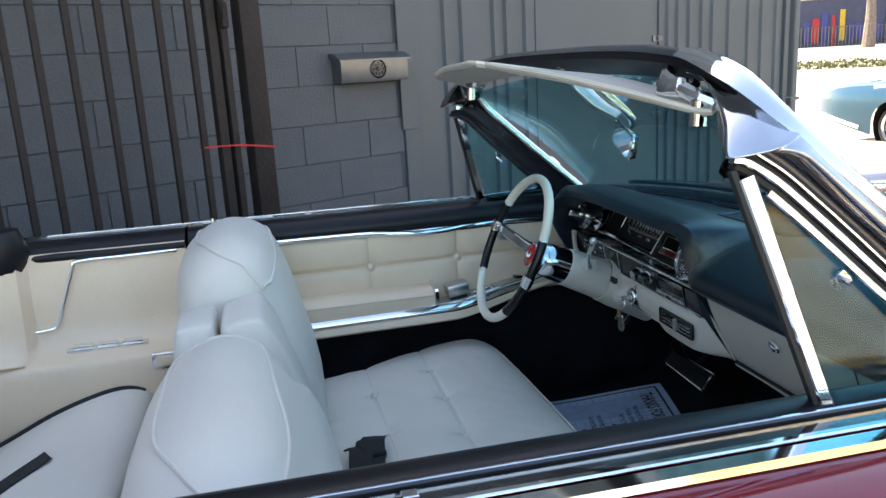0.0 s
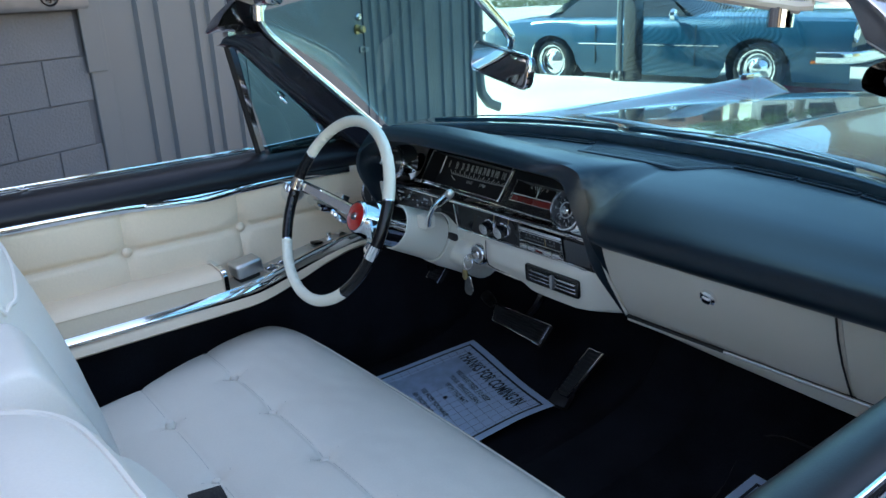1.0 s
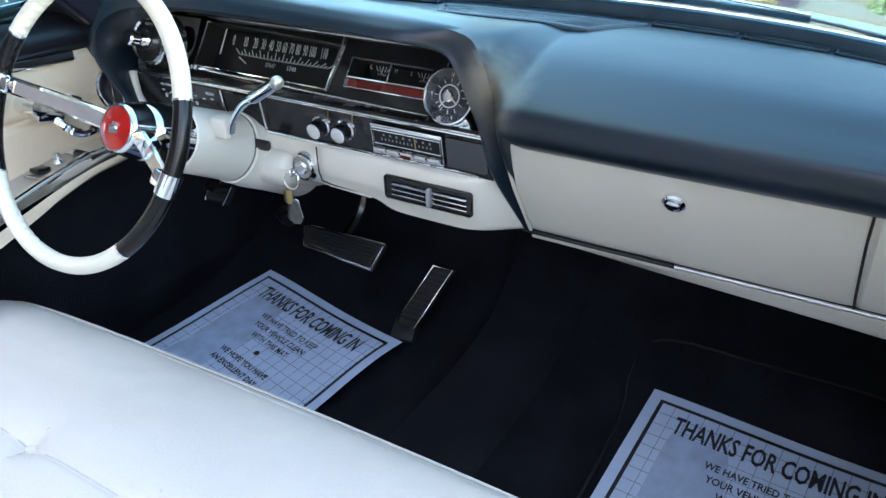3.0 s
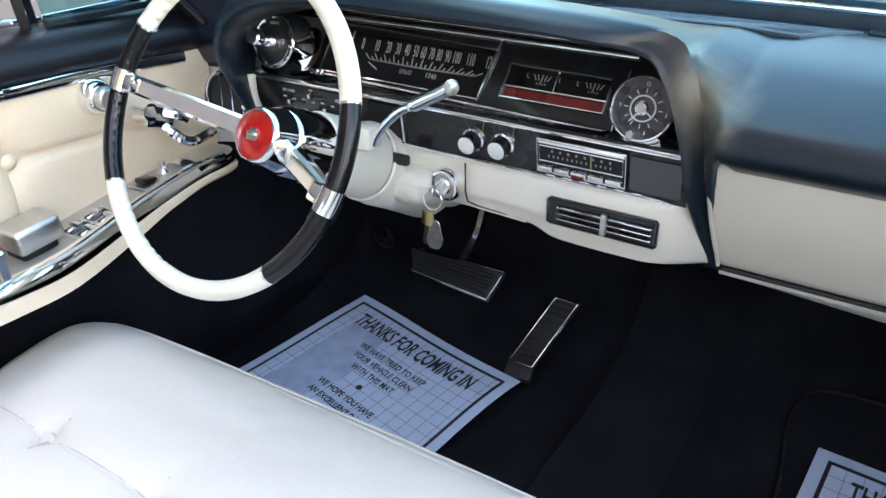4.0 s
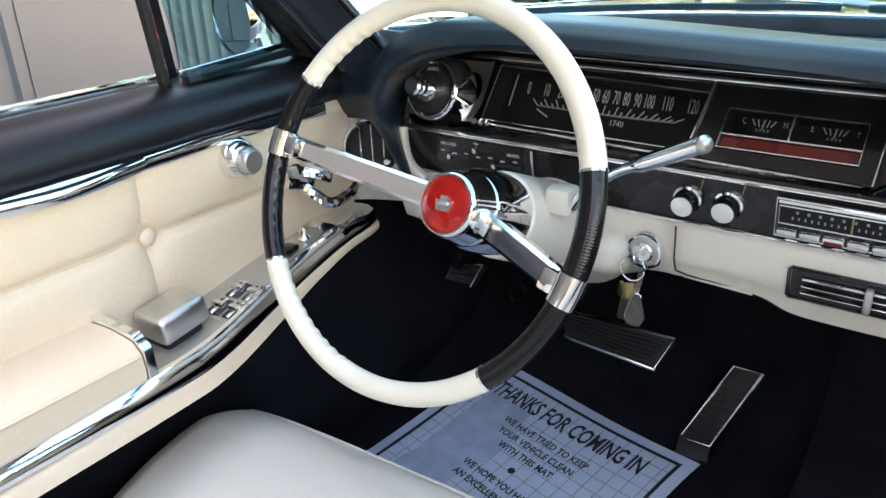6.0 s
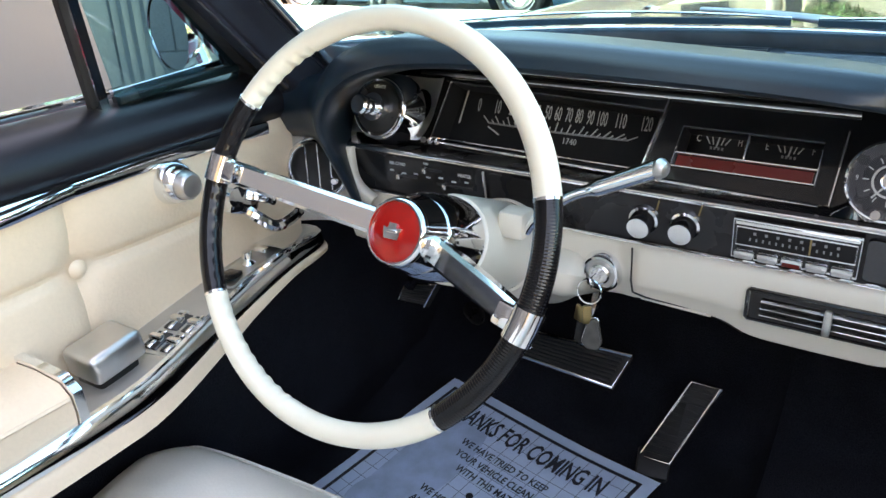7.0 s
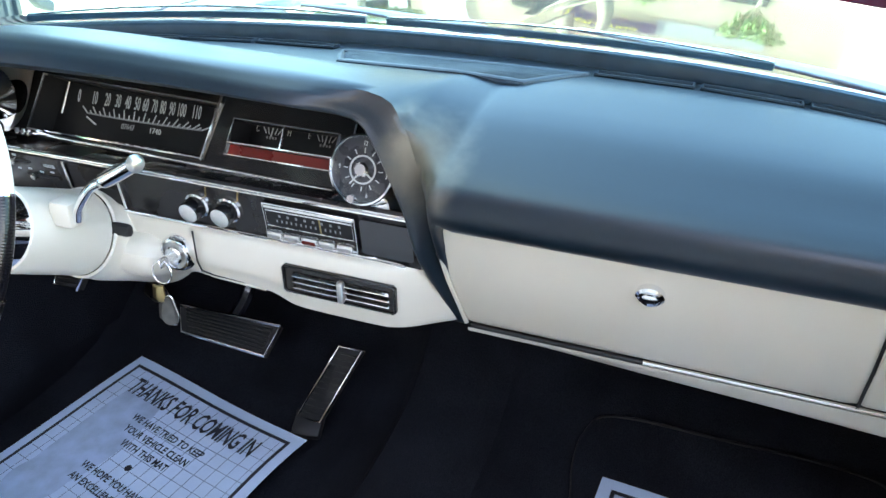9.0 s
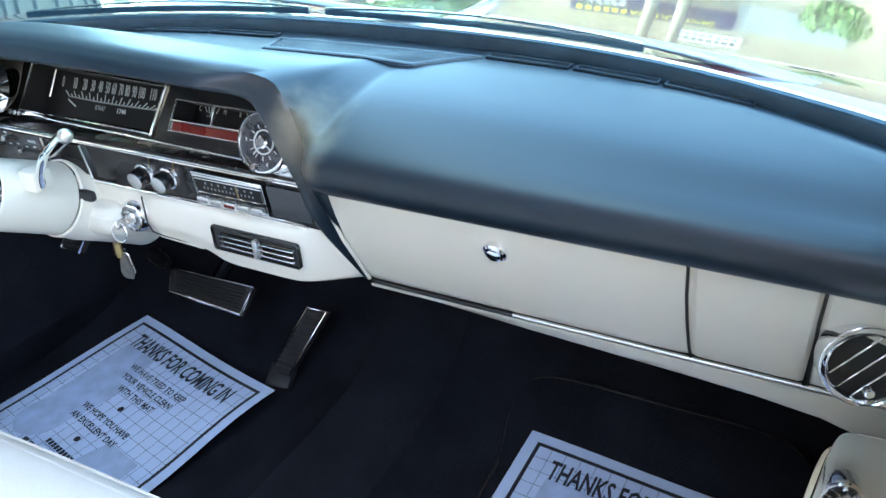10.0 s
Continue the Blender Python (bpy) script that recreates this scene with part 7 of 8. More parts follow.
# HF z now points at the driver
bm = bmesh.new()
lathe(bm, [(0, 0.002), (0.020, 0.0012), (0.028, -0.002)], HF, 40)
badge = part("badge", bm, RED_BADGE, wheel, "red enamel badge")
bm = bmesh.new()
slab(bm, [(-0.008, -0.007), (0.008, -0.007), (0.010, 0.004), (0.005, 0.003), (0.004, 0.008), (-0.004, 0.008), (-0.005, 0.003), (-0.010, 0.004)], 0.003, HF @ pose(0, 0, 0.0015))
rbox(bm, (0.012, 0.003, 0.002), HF @ pose(0, 0.0005, 0.005), 0.0006, 1)
part("crest", bm, CHROME, badge, "small chrome crest")
bm = bmesh.new()
lathe(bm, [(0.028, -0.003), (0.0288, 0.0012), (0.0305, 0.0015), (0.0325, -0.001), (0.0335, -0.006)], HF, 40)
part("bezel", bm, CHROME, wheel, "chrome hub bezel")
bm = bmesh.new()
nn = 144
secs = []
for rr_, hh in ((0.0336, -0.006), (0.0358, -0.019), (0.0385, -0.032)):
    secs.append([HF @ V((rr_ + (0.00025 if i % 2 else 0)) * math.cos(2 * math.pi * i / nn), (rr_ + (0.00025 if i % 2 else 0)) * math.sin(2 * math.pi * i / nn), hh) for i in range(nn)])
loft(bm, secs, True)
part("knurled_ring", bm, CHROME, wheel, "finely ribbed chrome cone")
bm = bmesh.new()
lathe(bm, [(0.0380, -0.032), (0.0405, -0.036), (0.0432, -0.050), (0.0446, -0.072), (0.0450, -0.100)], HF, 48)
part("hub", bm, CHROME, wheel, "smooth chrome hub shell")
for a in (8, 195):
    d_ = (rim_at(a) - RC).normalized()
    side = d_.cross(AX)
    p0 = hubc + AX * 0.027 + d_ * 0.012
    p1 = rim_at(a, RR - 0.006, 0.002)
    mid_ = p0.lerp(p1, 0.66) + AX * 0.001
    bm = bmesh.new()
    sweep(bm, [p0, p0.lerp(mid_, 0.5), mid_, p1], [(-0.0118, -0.010), (0.0118, -0.010), (0.0118, 0.001), (0.0085, 0.0045), (-0.0085, 0.0045), (-0.0118, 0.001)], up=tuple(-AX), scale=[1.12, 1.08, 1.02, 0.92])
    part("spoke", bm, CHROME, wheel, "flat bevelled chrome spoke", angle=14)
    bm = bmesh.new()
    tube(bm, [rim_at(a - 4.2), rim_at(a), rim_at(a + 4.2)], RT + 0.0018, 14, up=tuple(AX))
    rbox(bm, (0.022, 0.020, 0.014), frame_of(rim_at(a, RR - 0.014), tuple(d_), tuple(side)), 0.003, 2)
    part("spoke_clamp", bm, CHROME, wheel, "chrome clamp on the rim")

col = thing("steering_column", (0.2, 0.365, 0.70), "beige painted steering column with chrome lever", "steering column")
CF = HF @ pose(0, 0, -0.118)
bm = bmesh.new()
lathe(bm, [(0.0, 0.022), (0.0450, 0.022), (0.0470, 0.021), (0.0478, 0.017), (0.0490, -0.01), (0.052, -0.085)], CF, 40)
part("upper_shroud", bm, BEIGE, col)
bm = bmesh.new()
lathe(bm, [(0.0525, -0.087), (0.0555, -0.089), (0.057, -0.115), (0.059, -0.118), (0.061, -0.17), (0.066, -0.24), (0.0, -0.25)], CF, 40)
part("lower_shroud", bm, BEIGE, col)
bm = bmesh.new()
rbox(bm, (0.14, 0.20, 0.06), pose(0.26, 0.365, 0.672, 0, 20, 0), 0.03, 4)
part("column_cover", bm, BEIGE, col)
sb = V(0.128, 0.318, 0.778)
bm = bmesh.new()
rbox(bm, (0.03, 0.03, 0.03), pose(0.132, 0.315, 0.775), 0.006)
part("lever_boss", bm, BEIGE, col)
bm = bmesh.new()
bend = V(0.108, 0.262, 0.815)
tip = V(0.072, 0.150, 0.876)
tube(bm, cr([V(0.128, 0.300, 0.770), V(0.118, 0.283, 0.792), bend.lerp(tip, 0.15), bend.lerp(tip, 0.40)], 4), 0.0055, 10)
lever = part("shift_lever", bm, CHROME, col, "chrome shift lever")
bm = bmesh.new()
GR = [0.36 + 0.02 * k for k in range(30)] + [0.96]
tube(bm, [bend.lerp(tip, t) for t in GR], 0.0080, 14, scale=[0.74 + 0.26 * min(1.0, k / 3.0) + (0.05 if k % 2 and k > 3 else 0.0) for k in range(len(GR))])
part("lever_grip", bm, CHROME, lever)
bm = bmesh.new()
lathe(bm, [(0, 0.009), (0.006, 0.007), (0.0086, 0.003), (0.0086, 0)], frame_of(bend.lerp(tip, 0.955), (0, 0, 1), tuple((tip - bend).cross(V(0, 0, 1)))), 14)
part("lever_tip", bm, BRUSHED, lever, "bright lever tip")
bm = bmesh.new()
tube(bm, cr([V(0.10, 0.425, 0.760), V(0.085, 0.48, 0.765), V(0.075, 0.53, 0.770)], 3), 0.005, 8, scale=[1.2, 1.1, 1, 1, 1, 1.2, 1.4])
part("signal_lever", bm, CHROME, col, "thin chrome signal lever")
bm = bmesh.new()
rbox(bm, (0.012, 0.034, 0.016), frame_of(V(0.195, 0.312, 0.7275), (1, 0, 0), (0, 1, 0)), 0.005)
part("column_slot", bm, BLACK_RUBBER, col)

# keys
keys = thing("key_ring", (0.19, 0.256, 0.66), "key ring with dark fobs hanging from the ignition", "keys")
bm = bmesh.new()
rbox(bm, (0.030, 0.012, 0.0022), frame_of(V(0.200, 0.2515, 0.6965), (1, 0, 0), (0, 0.2, 1)), 0.001, 1)
part("key", bm, WORN_CHROME, keys)
bm = bmesh.new()
kr = frame_of(V(0.190, 0.254, 0.684), (0, 1, 0), (0.15, 0, 1))
tube(bm, [kr @ V(0.014 * math.cos(a * math.pi / 10), 0.014 * math.sin(a * math.pi / 10), 0) for a in range(20)], 0.0010, 5, True, up=(1, 0, 0))
part("ring", bm, CHROME, keys)
bm = bmesh.new()
rbox(bm, (0.005, 0.010, 0.022), pose(0.181, 0.252, 0.660, 0, 0, 20), 0.002)
rbox(bm, (0.004, 0.012, 0.020), pose(0.184, 0.262, 0.658, 10, 0, -20), 0.002)
part("clasp", bm, BRASS, keys, "brass clasp")
bm = bmesh.new()
drop = [(p.x, p.y) for p in cr([V(*q, 0) for q in ((-0.006, 0.024), (0.006, 0.024), (0.010, 0.008), (0.0145, -0.012), (0.010, -0.025), (0.0, -0.028), (-0.010, -0.025), (-0.0145, -0.012), (-0.010, 0.008), (-0.006, 0.024))], 3)][:-1]
fobm = frame_of(V(0.186, 0.246, 0.638), (0.2, -1, 0), (0, 0, 1)) @ Matrix.Scale(0.74, 4)
slab(bm, drop, 0.006, fobm)
slab(bm, [(x * 0.86, y * 0.9) for x, y in drop], 0.009, fobm @ pose(0, 0, -0.0015))
part("fob", bm, FOB_GREY, keys, "worn grey leather fob")
bm = bmesh.new()
tube(bm, [fobm @ V(x * 1.02, y * 1.02, 0.003) for x, y in drop], 0.0009, 5, True, up=(1, 0, 0))
part("fob_edge", bm, WORN_CHROME, keys)
bm = bmesh.new()
rbox(bm, (0.007, 0.013, 0.042), pose(0.193, 0.262, 0.636, 6, 0, 10), 0.004)
part("fob", bm, BLACK_RUBBER, keys)


# ---- pedals ----
def pedal(name, corners, label, ribs, along):
    p = thing(name, tuple(sum((V(*c) for c in corners), V(0, 0, 0)) / 4), label, "pedal", "foot pedals")
    c = [V(*q) for q in corners]  # tl, tr, br, bl
    nrm = (c[1] - c[0]).cross(c[3] - c[0]).normalized()
    if nrm.x > 0:
        nrm = -nrm
    bm = bmesh.new()
    a = [bm.verts.new(q) for q in c]
    b = [bm.verts.new(q - nrm * 0.012) for q in c]
    bm.faces.new(a)
    bm.faces.new(b[::-1])
    for i in range(4):
        bm.faces.new((a[i], a[(i + 1) % 4], b[(i + 1) % 4], b[i]))
    part("pad", bm, BLACK_RUBBER, p)
    bm = bmesh.new()
    sweep(bm, [c[0] + nrm * 0.001, c[1] + nrm * 0.001, c[2] + nrm * 0.001, c[3] + nrm * 0.001], rrect(0.006, 0.006, 0.002, 1), True, up=tuple(nrm))
    part("pad_trim", bm, CHROME, p, "thin chrome trim")
    for k in range(1, ribs):
        f = k / ribs
        if along:
            u, v = c[0].lerp(c[1], f), c[3].lerp(c[2], f)
        else:
            u, v = c[0].lerp(c[3], f), c[1].lerp(c[2], f)
        bm = bmesh.new()
        sweep(bm, [u.lerp(v, 0.06) + nrm * 0.001, u.lerp(v, 0.94) + nrm * 0.001], [(-0.002, -0.002), (0.002, -0.002), (0.001, 0.002), (-0.001, 0.002)], up=tuple(nrm))
        part("rib", bm, BLACK_RUBBER, p)
    return p, c, nrm


bp, bc, bn = pedal("brake_pedal", ((0.452, 0.472, 0.448), (0.467, 0.287, 0.443), (0.445, 0.308, 0.392), (0.420, 0.450, 0.419)), "wide black rubber brake pedal with chrome trim", 8, False)
bm = bmesh.new()
tube(bm, cr([V(0.46, 0.385, 0.42), V(0.52, 0.375, 0.48), V(0.56, 0.37, 0.62), V(0.60, 0.37, 0.74)], 3), 0.012, 8, up=(0, 1, 0))
part("arm", bm, BLACK_GLOSS, bp)
gpd, gc, gn = pedal("accelerator_pedal", ((0.515, 0.206, 0.396), (0.514, 0.163, 0.397), (0.442, 0.208, 0.290), (0.452, 0.258, 0.280)), "long black rubber accelerator pedal with chrome trim", 12, False)
bm = bmesh.new()
rbox(bm, (0.05, 0.05, 0.02), pose(0.450, 0.236, 0.272, 0, -30, 12), 0.006)
part("hinge", bm, BLACK_RUBBER, gpd)
pk, pc, pn = pedal("parking_brake_pedal", ((0.366, 0.630, 0.527), (0.366, 0.571, 0.539), (0.352, 0.586, 0.504), (0.352, 0.635, 0.503)), "small black parking brake pedal", 4, False)
bm = bmesh.new()
tube(bm, [V(0.34, 0.605, 0.54), V(0.45, 0.61, 0.58), V(0.60, 0.61, 0.72)], 0.010, 6)
part("arm", bm, BLACK_GLOSS, pk)
bm = bmesh.new()
lathe(bm, [(0.0, 0.016), (0.012, 0.014), (0.016, 0.0), (0.016, -0.03)], frame_of(V(0.548, 0.607, 0.388), (0, 1, 0), (0.8, 0, 0.6)), 14)
tagged(part("dimmer_switch", bm, DARK_STEEL, None), "small round foot dimmer switch on the toe board", "switch")

# passenger rubber mat outline
fm = thing("rubber_floor_mat", (0.35, -0.42, 0.25), "black rubber floor mat on the carpet", "floor mat")
bm = bmesh.new()
path = cr([V(0.0, -0.225, 0.248), V(0.40, -0.218, 0.262), V(0.50, -0.204, 0.292), V(0.555, -0.210, 0.318), V(0.585, -0.250, 0.338), V(0.588, -0.42, 0.340), V(0.588, -0.58, 0.340), V(0.573, -0.645, 0.330), V(0.52, -0.676, 0.300), V(0.40, -0.69, 0.262), V(0.0, -0.70, 0.248)], 4)
sweep(bm, path, rrect(0.005, 0.004, 0.0015, 2))
part("raised_edge", bm, BLACK_RUBBER, fm)
bm = bmesh.new()
def floor_z(x):
    return 0.243 + (0.014 * (x - 0.2) / 0.22 if 0.2 < x <= 0.42 else 0.014 + (x - 0.42) * 0.47 if x > 0.42 else 0)


loft(bm, [[V(px_, py_, floor_z(px_) + 0.003) for px_, py_ in ((0.1 + (p.x - 0.1) * k, -0.43 + (p.y + 0.43) * k) for k in (1.0, 0.85, 0.7, 0.5, 0.3, 0.1))] for p in path])
part("sheet", bm, CARPET, fm)


# ---- paper floor mats ----
def paper_mat(o, ex, ey, sx, wave, kinked):
    pm = thing("paper_floor_mat", tuple(o), "pale blue printed paper floor mat lying on black carpet", "paper mat", "paper floor mats")
    m = frame_of(o, ex, ey)
    LW, LL = 0.425, 0.545

    def S(x, y, up=0.0):
        """Sheet metres, x to the right and y down from the top left corner."""
        u, w = x / LW, y / LL
        h = wave * (0.5 * math.sin(w * 8.5 + 0.6) * (0.25 + u * u) + 0.35 * math.sin(u * 5.5 + 1.0) * (1 - w)) + 0.010 * max(0, w - 0.6) * kinked
        return m @ V(x, -y, 0.006 + h + up)

    def lay(name, polys, material, parent, up):
        bm = bmesh.new()
        for poly in polys:
            bm.faces.new([bm.verts.new(S(x, y, up)) for x, y in poly])
        bmesh.ops.remove_doubles(bm, verts=bm.verts, dist=0.0002)
        r = bmesh.ops.solidify(bm, geom=list(bm.faces), thickness=0.0003)
        return part(name, bm, material, parent, flat=True)

    bm = bmesh.new()
    NX, NY = 36, 44
    g = [[bm.verts.new(S(LW * i / NX, LL * j / NY)) for j in range(NY + 1)] for i in range(NX + 1)]
    for i in range(NX):
        for j in range(NY):
            bm.faces.new((g[i][j], g[i + 1][j], g[i + 1][j + 1], g[i][j + 1]))
    thick(bm, 0.0004)
    sheet = part("sheet", bm, PAPER, pm, "pale blue paper")

    def line(x0, y0, x1, y1, w):
        n = 20
        out = []
        horiz = abs(x1 - x0) > abs(y1 - y0)
        for i in range(n):
            xa, ya = x0 + (x1 - x0) * i / n, y0 + (y1 - y0) * i / n
            xb, yb = x0 + (x1 - x0) * (i + 1) / n, y0 + (y1 - y0) * (i + 1) / n
            out.append([(xa, ya - w / 2), (xb, yb - w / 2), (xb, yb + w / 2), (xa, ya + w / 2)] if horiz else [(xa - w / 2, ya), (xb - w / 2, yb), (xb + w / 2, yb), (xa + w / 2, ya)])
        return out

    B0 = 0.022
    bw = 0.0062
    polys = []
    for a in ((B0 - bw / 2, B0, LW - B0 + bw / 2, B0), (B0 - bw / 2, LL - B0, LW - B0 + bw / 2, LL - B0), (B0, B0, B0, LL - B0), (LW - B0, B0, LW - B0, LL - B0)):
        polys += line(*a, bw)
    lay("border", polys, INK, sheet, 0.0009)
    step = 0.0245
    x = B0 + step
    while x < LW - B0 - 0.004:
        lay("grid_line", line(x, B0 + 0.003, x, LL - B0 - 0.003, 0.0009), GRID_INK, sheet, 0.0004)
        x += step
    y = B0 + step
    while y < LL - B0 - 0.004:
        lay("grid_line", line(B0 + 0.003, y, LW - B0 - 0.003, y, 0.0009), GRID_INK, sheet, 0.0005)
        y += step
    for cx, cy, fl in ((0.105, 0.205, 1), (0.315, 0.375, -1)):
        polys = []
        prev = None
        for k in range(25):
            t = k / 24
            yy = cy - 0.13 + 0.26 * t
            hw = 0.055 * math.sqrt(max(0.02, 1 - (2 * t - 0.75) ** 2 / 1.6)) if t < 0.72 else 0.046 * math.sqrt(max(0.0, 1 - ((t - 0.8) / 0.2) ** 2)) + 0.004
            xx = cx + fl * 0.008 * math.sin(t * 4)
            cur = (xx - hw, xx + hw, yy)
            if prev:
                nseg = 6
                for s in range(nseg):
                    f0, f1 = s / nseg, (s + 1) / nseg
                    polys.append([(prev[0] + (prev[1] - prev[0]) * f0, prev[2]), (prev[0] + (prev[1] - prev[0]) * f1, prev[2]), (cur[0] + (cur[1] - cur[0]) * f1, cur[2]), (cur[0] + (cur[1] - cur[0]) * f0, cur[2])])
            prev = cur
        lay("footprint", polys, PAPER_GREY, sheet, 0.0007)

    def words(body, size, cx, cy, width):
        cu = bpy.data.curves.new("words", "FONT")
        cu.body, cu.size, cu.align_x, cu.align_y = body, size, "CENTER", "CENTER"
        cu.resolution_u, cu.offset = 2, size * 0.024
        tmp = bpy.data.objects.new("words", cu)
        me = bpy.data.meshes.new_from_object(tmp)
        bpy.data.objects.remove(tmp)
        bm = bmesh.new()
        bm.from_mesh(me)
        bpy.data.meshes.remove(me)
        for v in bm.verts:
            v.co = S(cx + v.co.x * width, cy - v.co.y, 0.0013)
        bm.verts.ensure_lookup_table()
        seen = set()
        for v0 in bm.verts:
            if v0 in seen:
                continue
            group, todo = [], [v0]
            seen.add(v0)
            while todo:
                v = todo.pop()
                group.append(v)
                for e in v.link_edges:
                    o_ = e.other_vert(v)
                    if o_ not in seen:
                        seen.add(o_)
                        todo.append(o_)
            one = bmesh.new()
            twin = {v: one.verts.new(v.co) for v in group}
            for f in {f for v in group for f in v.link_faces}:
                one.faces.new([twin[v] for v in f.verts])
            part("letter", one, INK, sheet, flat=True)
        bm.free()

    words("THANKS FOR COMING IN", 0.050, LW * 0.50, 0.062, 0.53)
    words("WE HAVE TRIED TO KEEP", 0.0185, LW * 0.5, 0.112, 0.82)
    words("YOUR VEHICLE CLEAN", 0.0185, LW * 0.5, 0.136, 0.82)
    words("WITH THIS MAT", 0.0185, LW * 0.5, 0.160, 0.82)
    words("WE HOPE YOU HAVE", 0.0185, LW * 0.5, 0.222, 0.82)
    words("AN EXCELLENT DAY", 0.0185, LW * 0.5, 0.246, 0.82)
    for cy in (0.190, 0.276):
        lay("bullet_mark", [[(LW * 0.5 + 0.006 * math.cos(i * math.pi / 8), cy + 0.006 * math.sin(i * math.pi / 8)) for i in range(16)]], INK, sheet, 0.0012)
    bars = []
    for k, (cy, w) in enumerate(((0.308, 0.085), (0.332, 0.165), (0.356, 0.10))):
        n = 9
        for i in range(n):
            bars.append([(LW / 2 - w / 2 + w * i / n, cy - 0.005), (LW / 2 - w / 2 + w * (i + 0.72) / n, cy - 0.005), (LW / 2 - w / 2 + w * (i + 0.72) / n, cy + 0.005), (LW / 2 - w / 2 + w * i / n, cy + 0.005)])
    lay("print_bar", bars, INK, sheet, 0.0012)
    return pm


paper_mat(V(0.494, 0.622, 0.270), (-0.093, -0.41, 0.004), (0.41, -0.093, 0.050), 1, 0.012, 1)
paper_mat(V(0.486, -0.253, 0.290), (-0.03, -0.42, 0.0), (0.42, -0.03, 0.075), 1, 0.007, 0)

# ---- front bench seat ----
def sheet_grid(secs, nu, nv):
    fine = [cr(s, nv) for s in secs]
    cols = [cr([f[i] for f in fine], nu) for i in range(len(fine[0]))]
    return [[c[j] for c in cols] for j in range(len(cols[0]))]


def sample(g, u, v):
    fu, fv = u * (len(g) - 1), v * (len(g[0]) - 1)
    i, j = min(int(fu), len(g) - 2), min(int(fv), len(g[0]) - 2)
    a, b = fu - i, fv - j
    return (g[i][j] * (1 - a) + g[i + 1][j] * a) * (1 - b) + (g[i][j + 1] * (1 - a) + g[i + 1][j + 1] * a) * b


seat = thing("front_bench_seat", (-0.4, 0, 0.26), "white tufted leather front bench seat with piping", "seat")
rows = []
for y, dzz, dx in ((-0.735, -0.17, -0.05), (-0.725, -0.05, -0.03), (-0.70, -0.015, -0.018), (-0.62, 0.0, -0.004), (-0.3, 0.004, 0.012), (0, 0.004, 0.016), (0.3, 0.004, 0.012), (0.62, 0.002, 0.0), (0.70, -0.010, -0.014), (0.725, -0.05, -0.03), (0.735, -0.17, -0.05)):
    rows.append([V(-0.62, y, 0.452 + dzz), V(-0.45, y, 0.466 + dzz), V(-0.3, y, 0.482 + dzz), V(-0.18, y, 0.489 + dzz), V(-0.10, y, 0.486 + dzz), V(-0.05 + dx, y, 0.474 + dzz), V(-0.022 + dx, y, 0.452 + dzz), V(-0.020 + dx, y, 0.42 + dzz * 0.7), V(-0.05 + dx, y, 0.34), V(-0.09, y, 0.26)])
for row in rows[7:]:
    for p in row:
        p.y -= 0.115 * min(max((-0.08 - p.x) / 0.42, 0.0), 1.0) ** 1.3 * (1.0 if p.y > 0.66 else 0.55)
g = sheet_grid(rows, 36, 24)
TUFTS = [(-0.25, y) for y in (0.50, 0.315, 0.115, -0.07, -0.26, -0.45)] + [(-0.412, y) for y in (0.425, 0.20, 0.025, -0.16, -0.35)] + [(-0.56, y) for y in (0.50, 0.315, 0.115, -0.07, -0.26)]
for r in g:
    for p in r:
        if p.z > 0.43 and -0.64 < p.x < -0.03 and abs(p.y) < 0.72:
            dxx = min(abs(p.x - t) for t in (-0.25, -0.412, -0.56))
            q = 0.0
            if abs(p.y) < 0.69:
                q += 0.0045 * math.exp(-(dxx / 0.004) ** 2) + 0.0026 * math.exp(-(dxx / 0.03) ** 2)
            for tx, ty in TUFTS:
                ddx, ddy = p.x - tx, p.y - ty
                d2 = ddx * ddx + ddy * ddy
                if d2 < 0.012:
                    q += 0.010 * math.exp(-d2 / 0.00022) + 0.005 * math.exp(-d2 / 0.0014)
                    q += 0.0035 * math.exp(-(ddy / 0.004) ** 2) * math.exp(-(ddx / 0.045) ** 2)
            p.z -= q
            p.z += 0.0030 * noise.noise(V(p.x * 6, p.y * 6, 1.3)) + 0.0012 * noise.noise(V(p.x * 25, p.y * 25, 4))
bm = bmesh.new()
loft(bm, g)
part("cushion", bm, WHITE_SEAT, seat, "white tufted leather cushion", angle=70)
for tx, ty in TUFTS[:11]:
    k = min(range(len(g)), key=lambda i: abs(g[i][len(g[0]) // 3].y - ty))
    z = min((p for p in g[k]), key=lambda p: abs(p.x - tx) + (0 if p.z > 0.43 else 9)).z
    bm = bmesh.new()
    lathe(bm, [(0, 0.010), (0.006, 0.0085), (0.010, 0.003), (0.010, -0.004)], pose(tx, ty, z + 0.002), 14)
    part("button", bm, WHITE_SEAT, seat)
for tx in (-0.25, -0.412):
    pts = []
    for i in range(34, len(g) - 34, 3):
        row = [p for p in g[i] if p.z > 0.42]
        k = min(range(len(row)), key=lambda j: abs(row[j].x - tx))
        pts.append(V(tx, row[k].y, row[k].z + 0.0004))
    bm = bmesh.new()
    tube(bm, pts, 0.0007, 5)
    part("seam", bm, SEAM, seat)
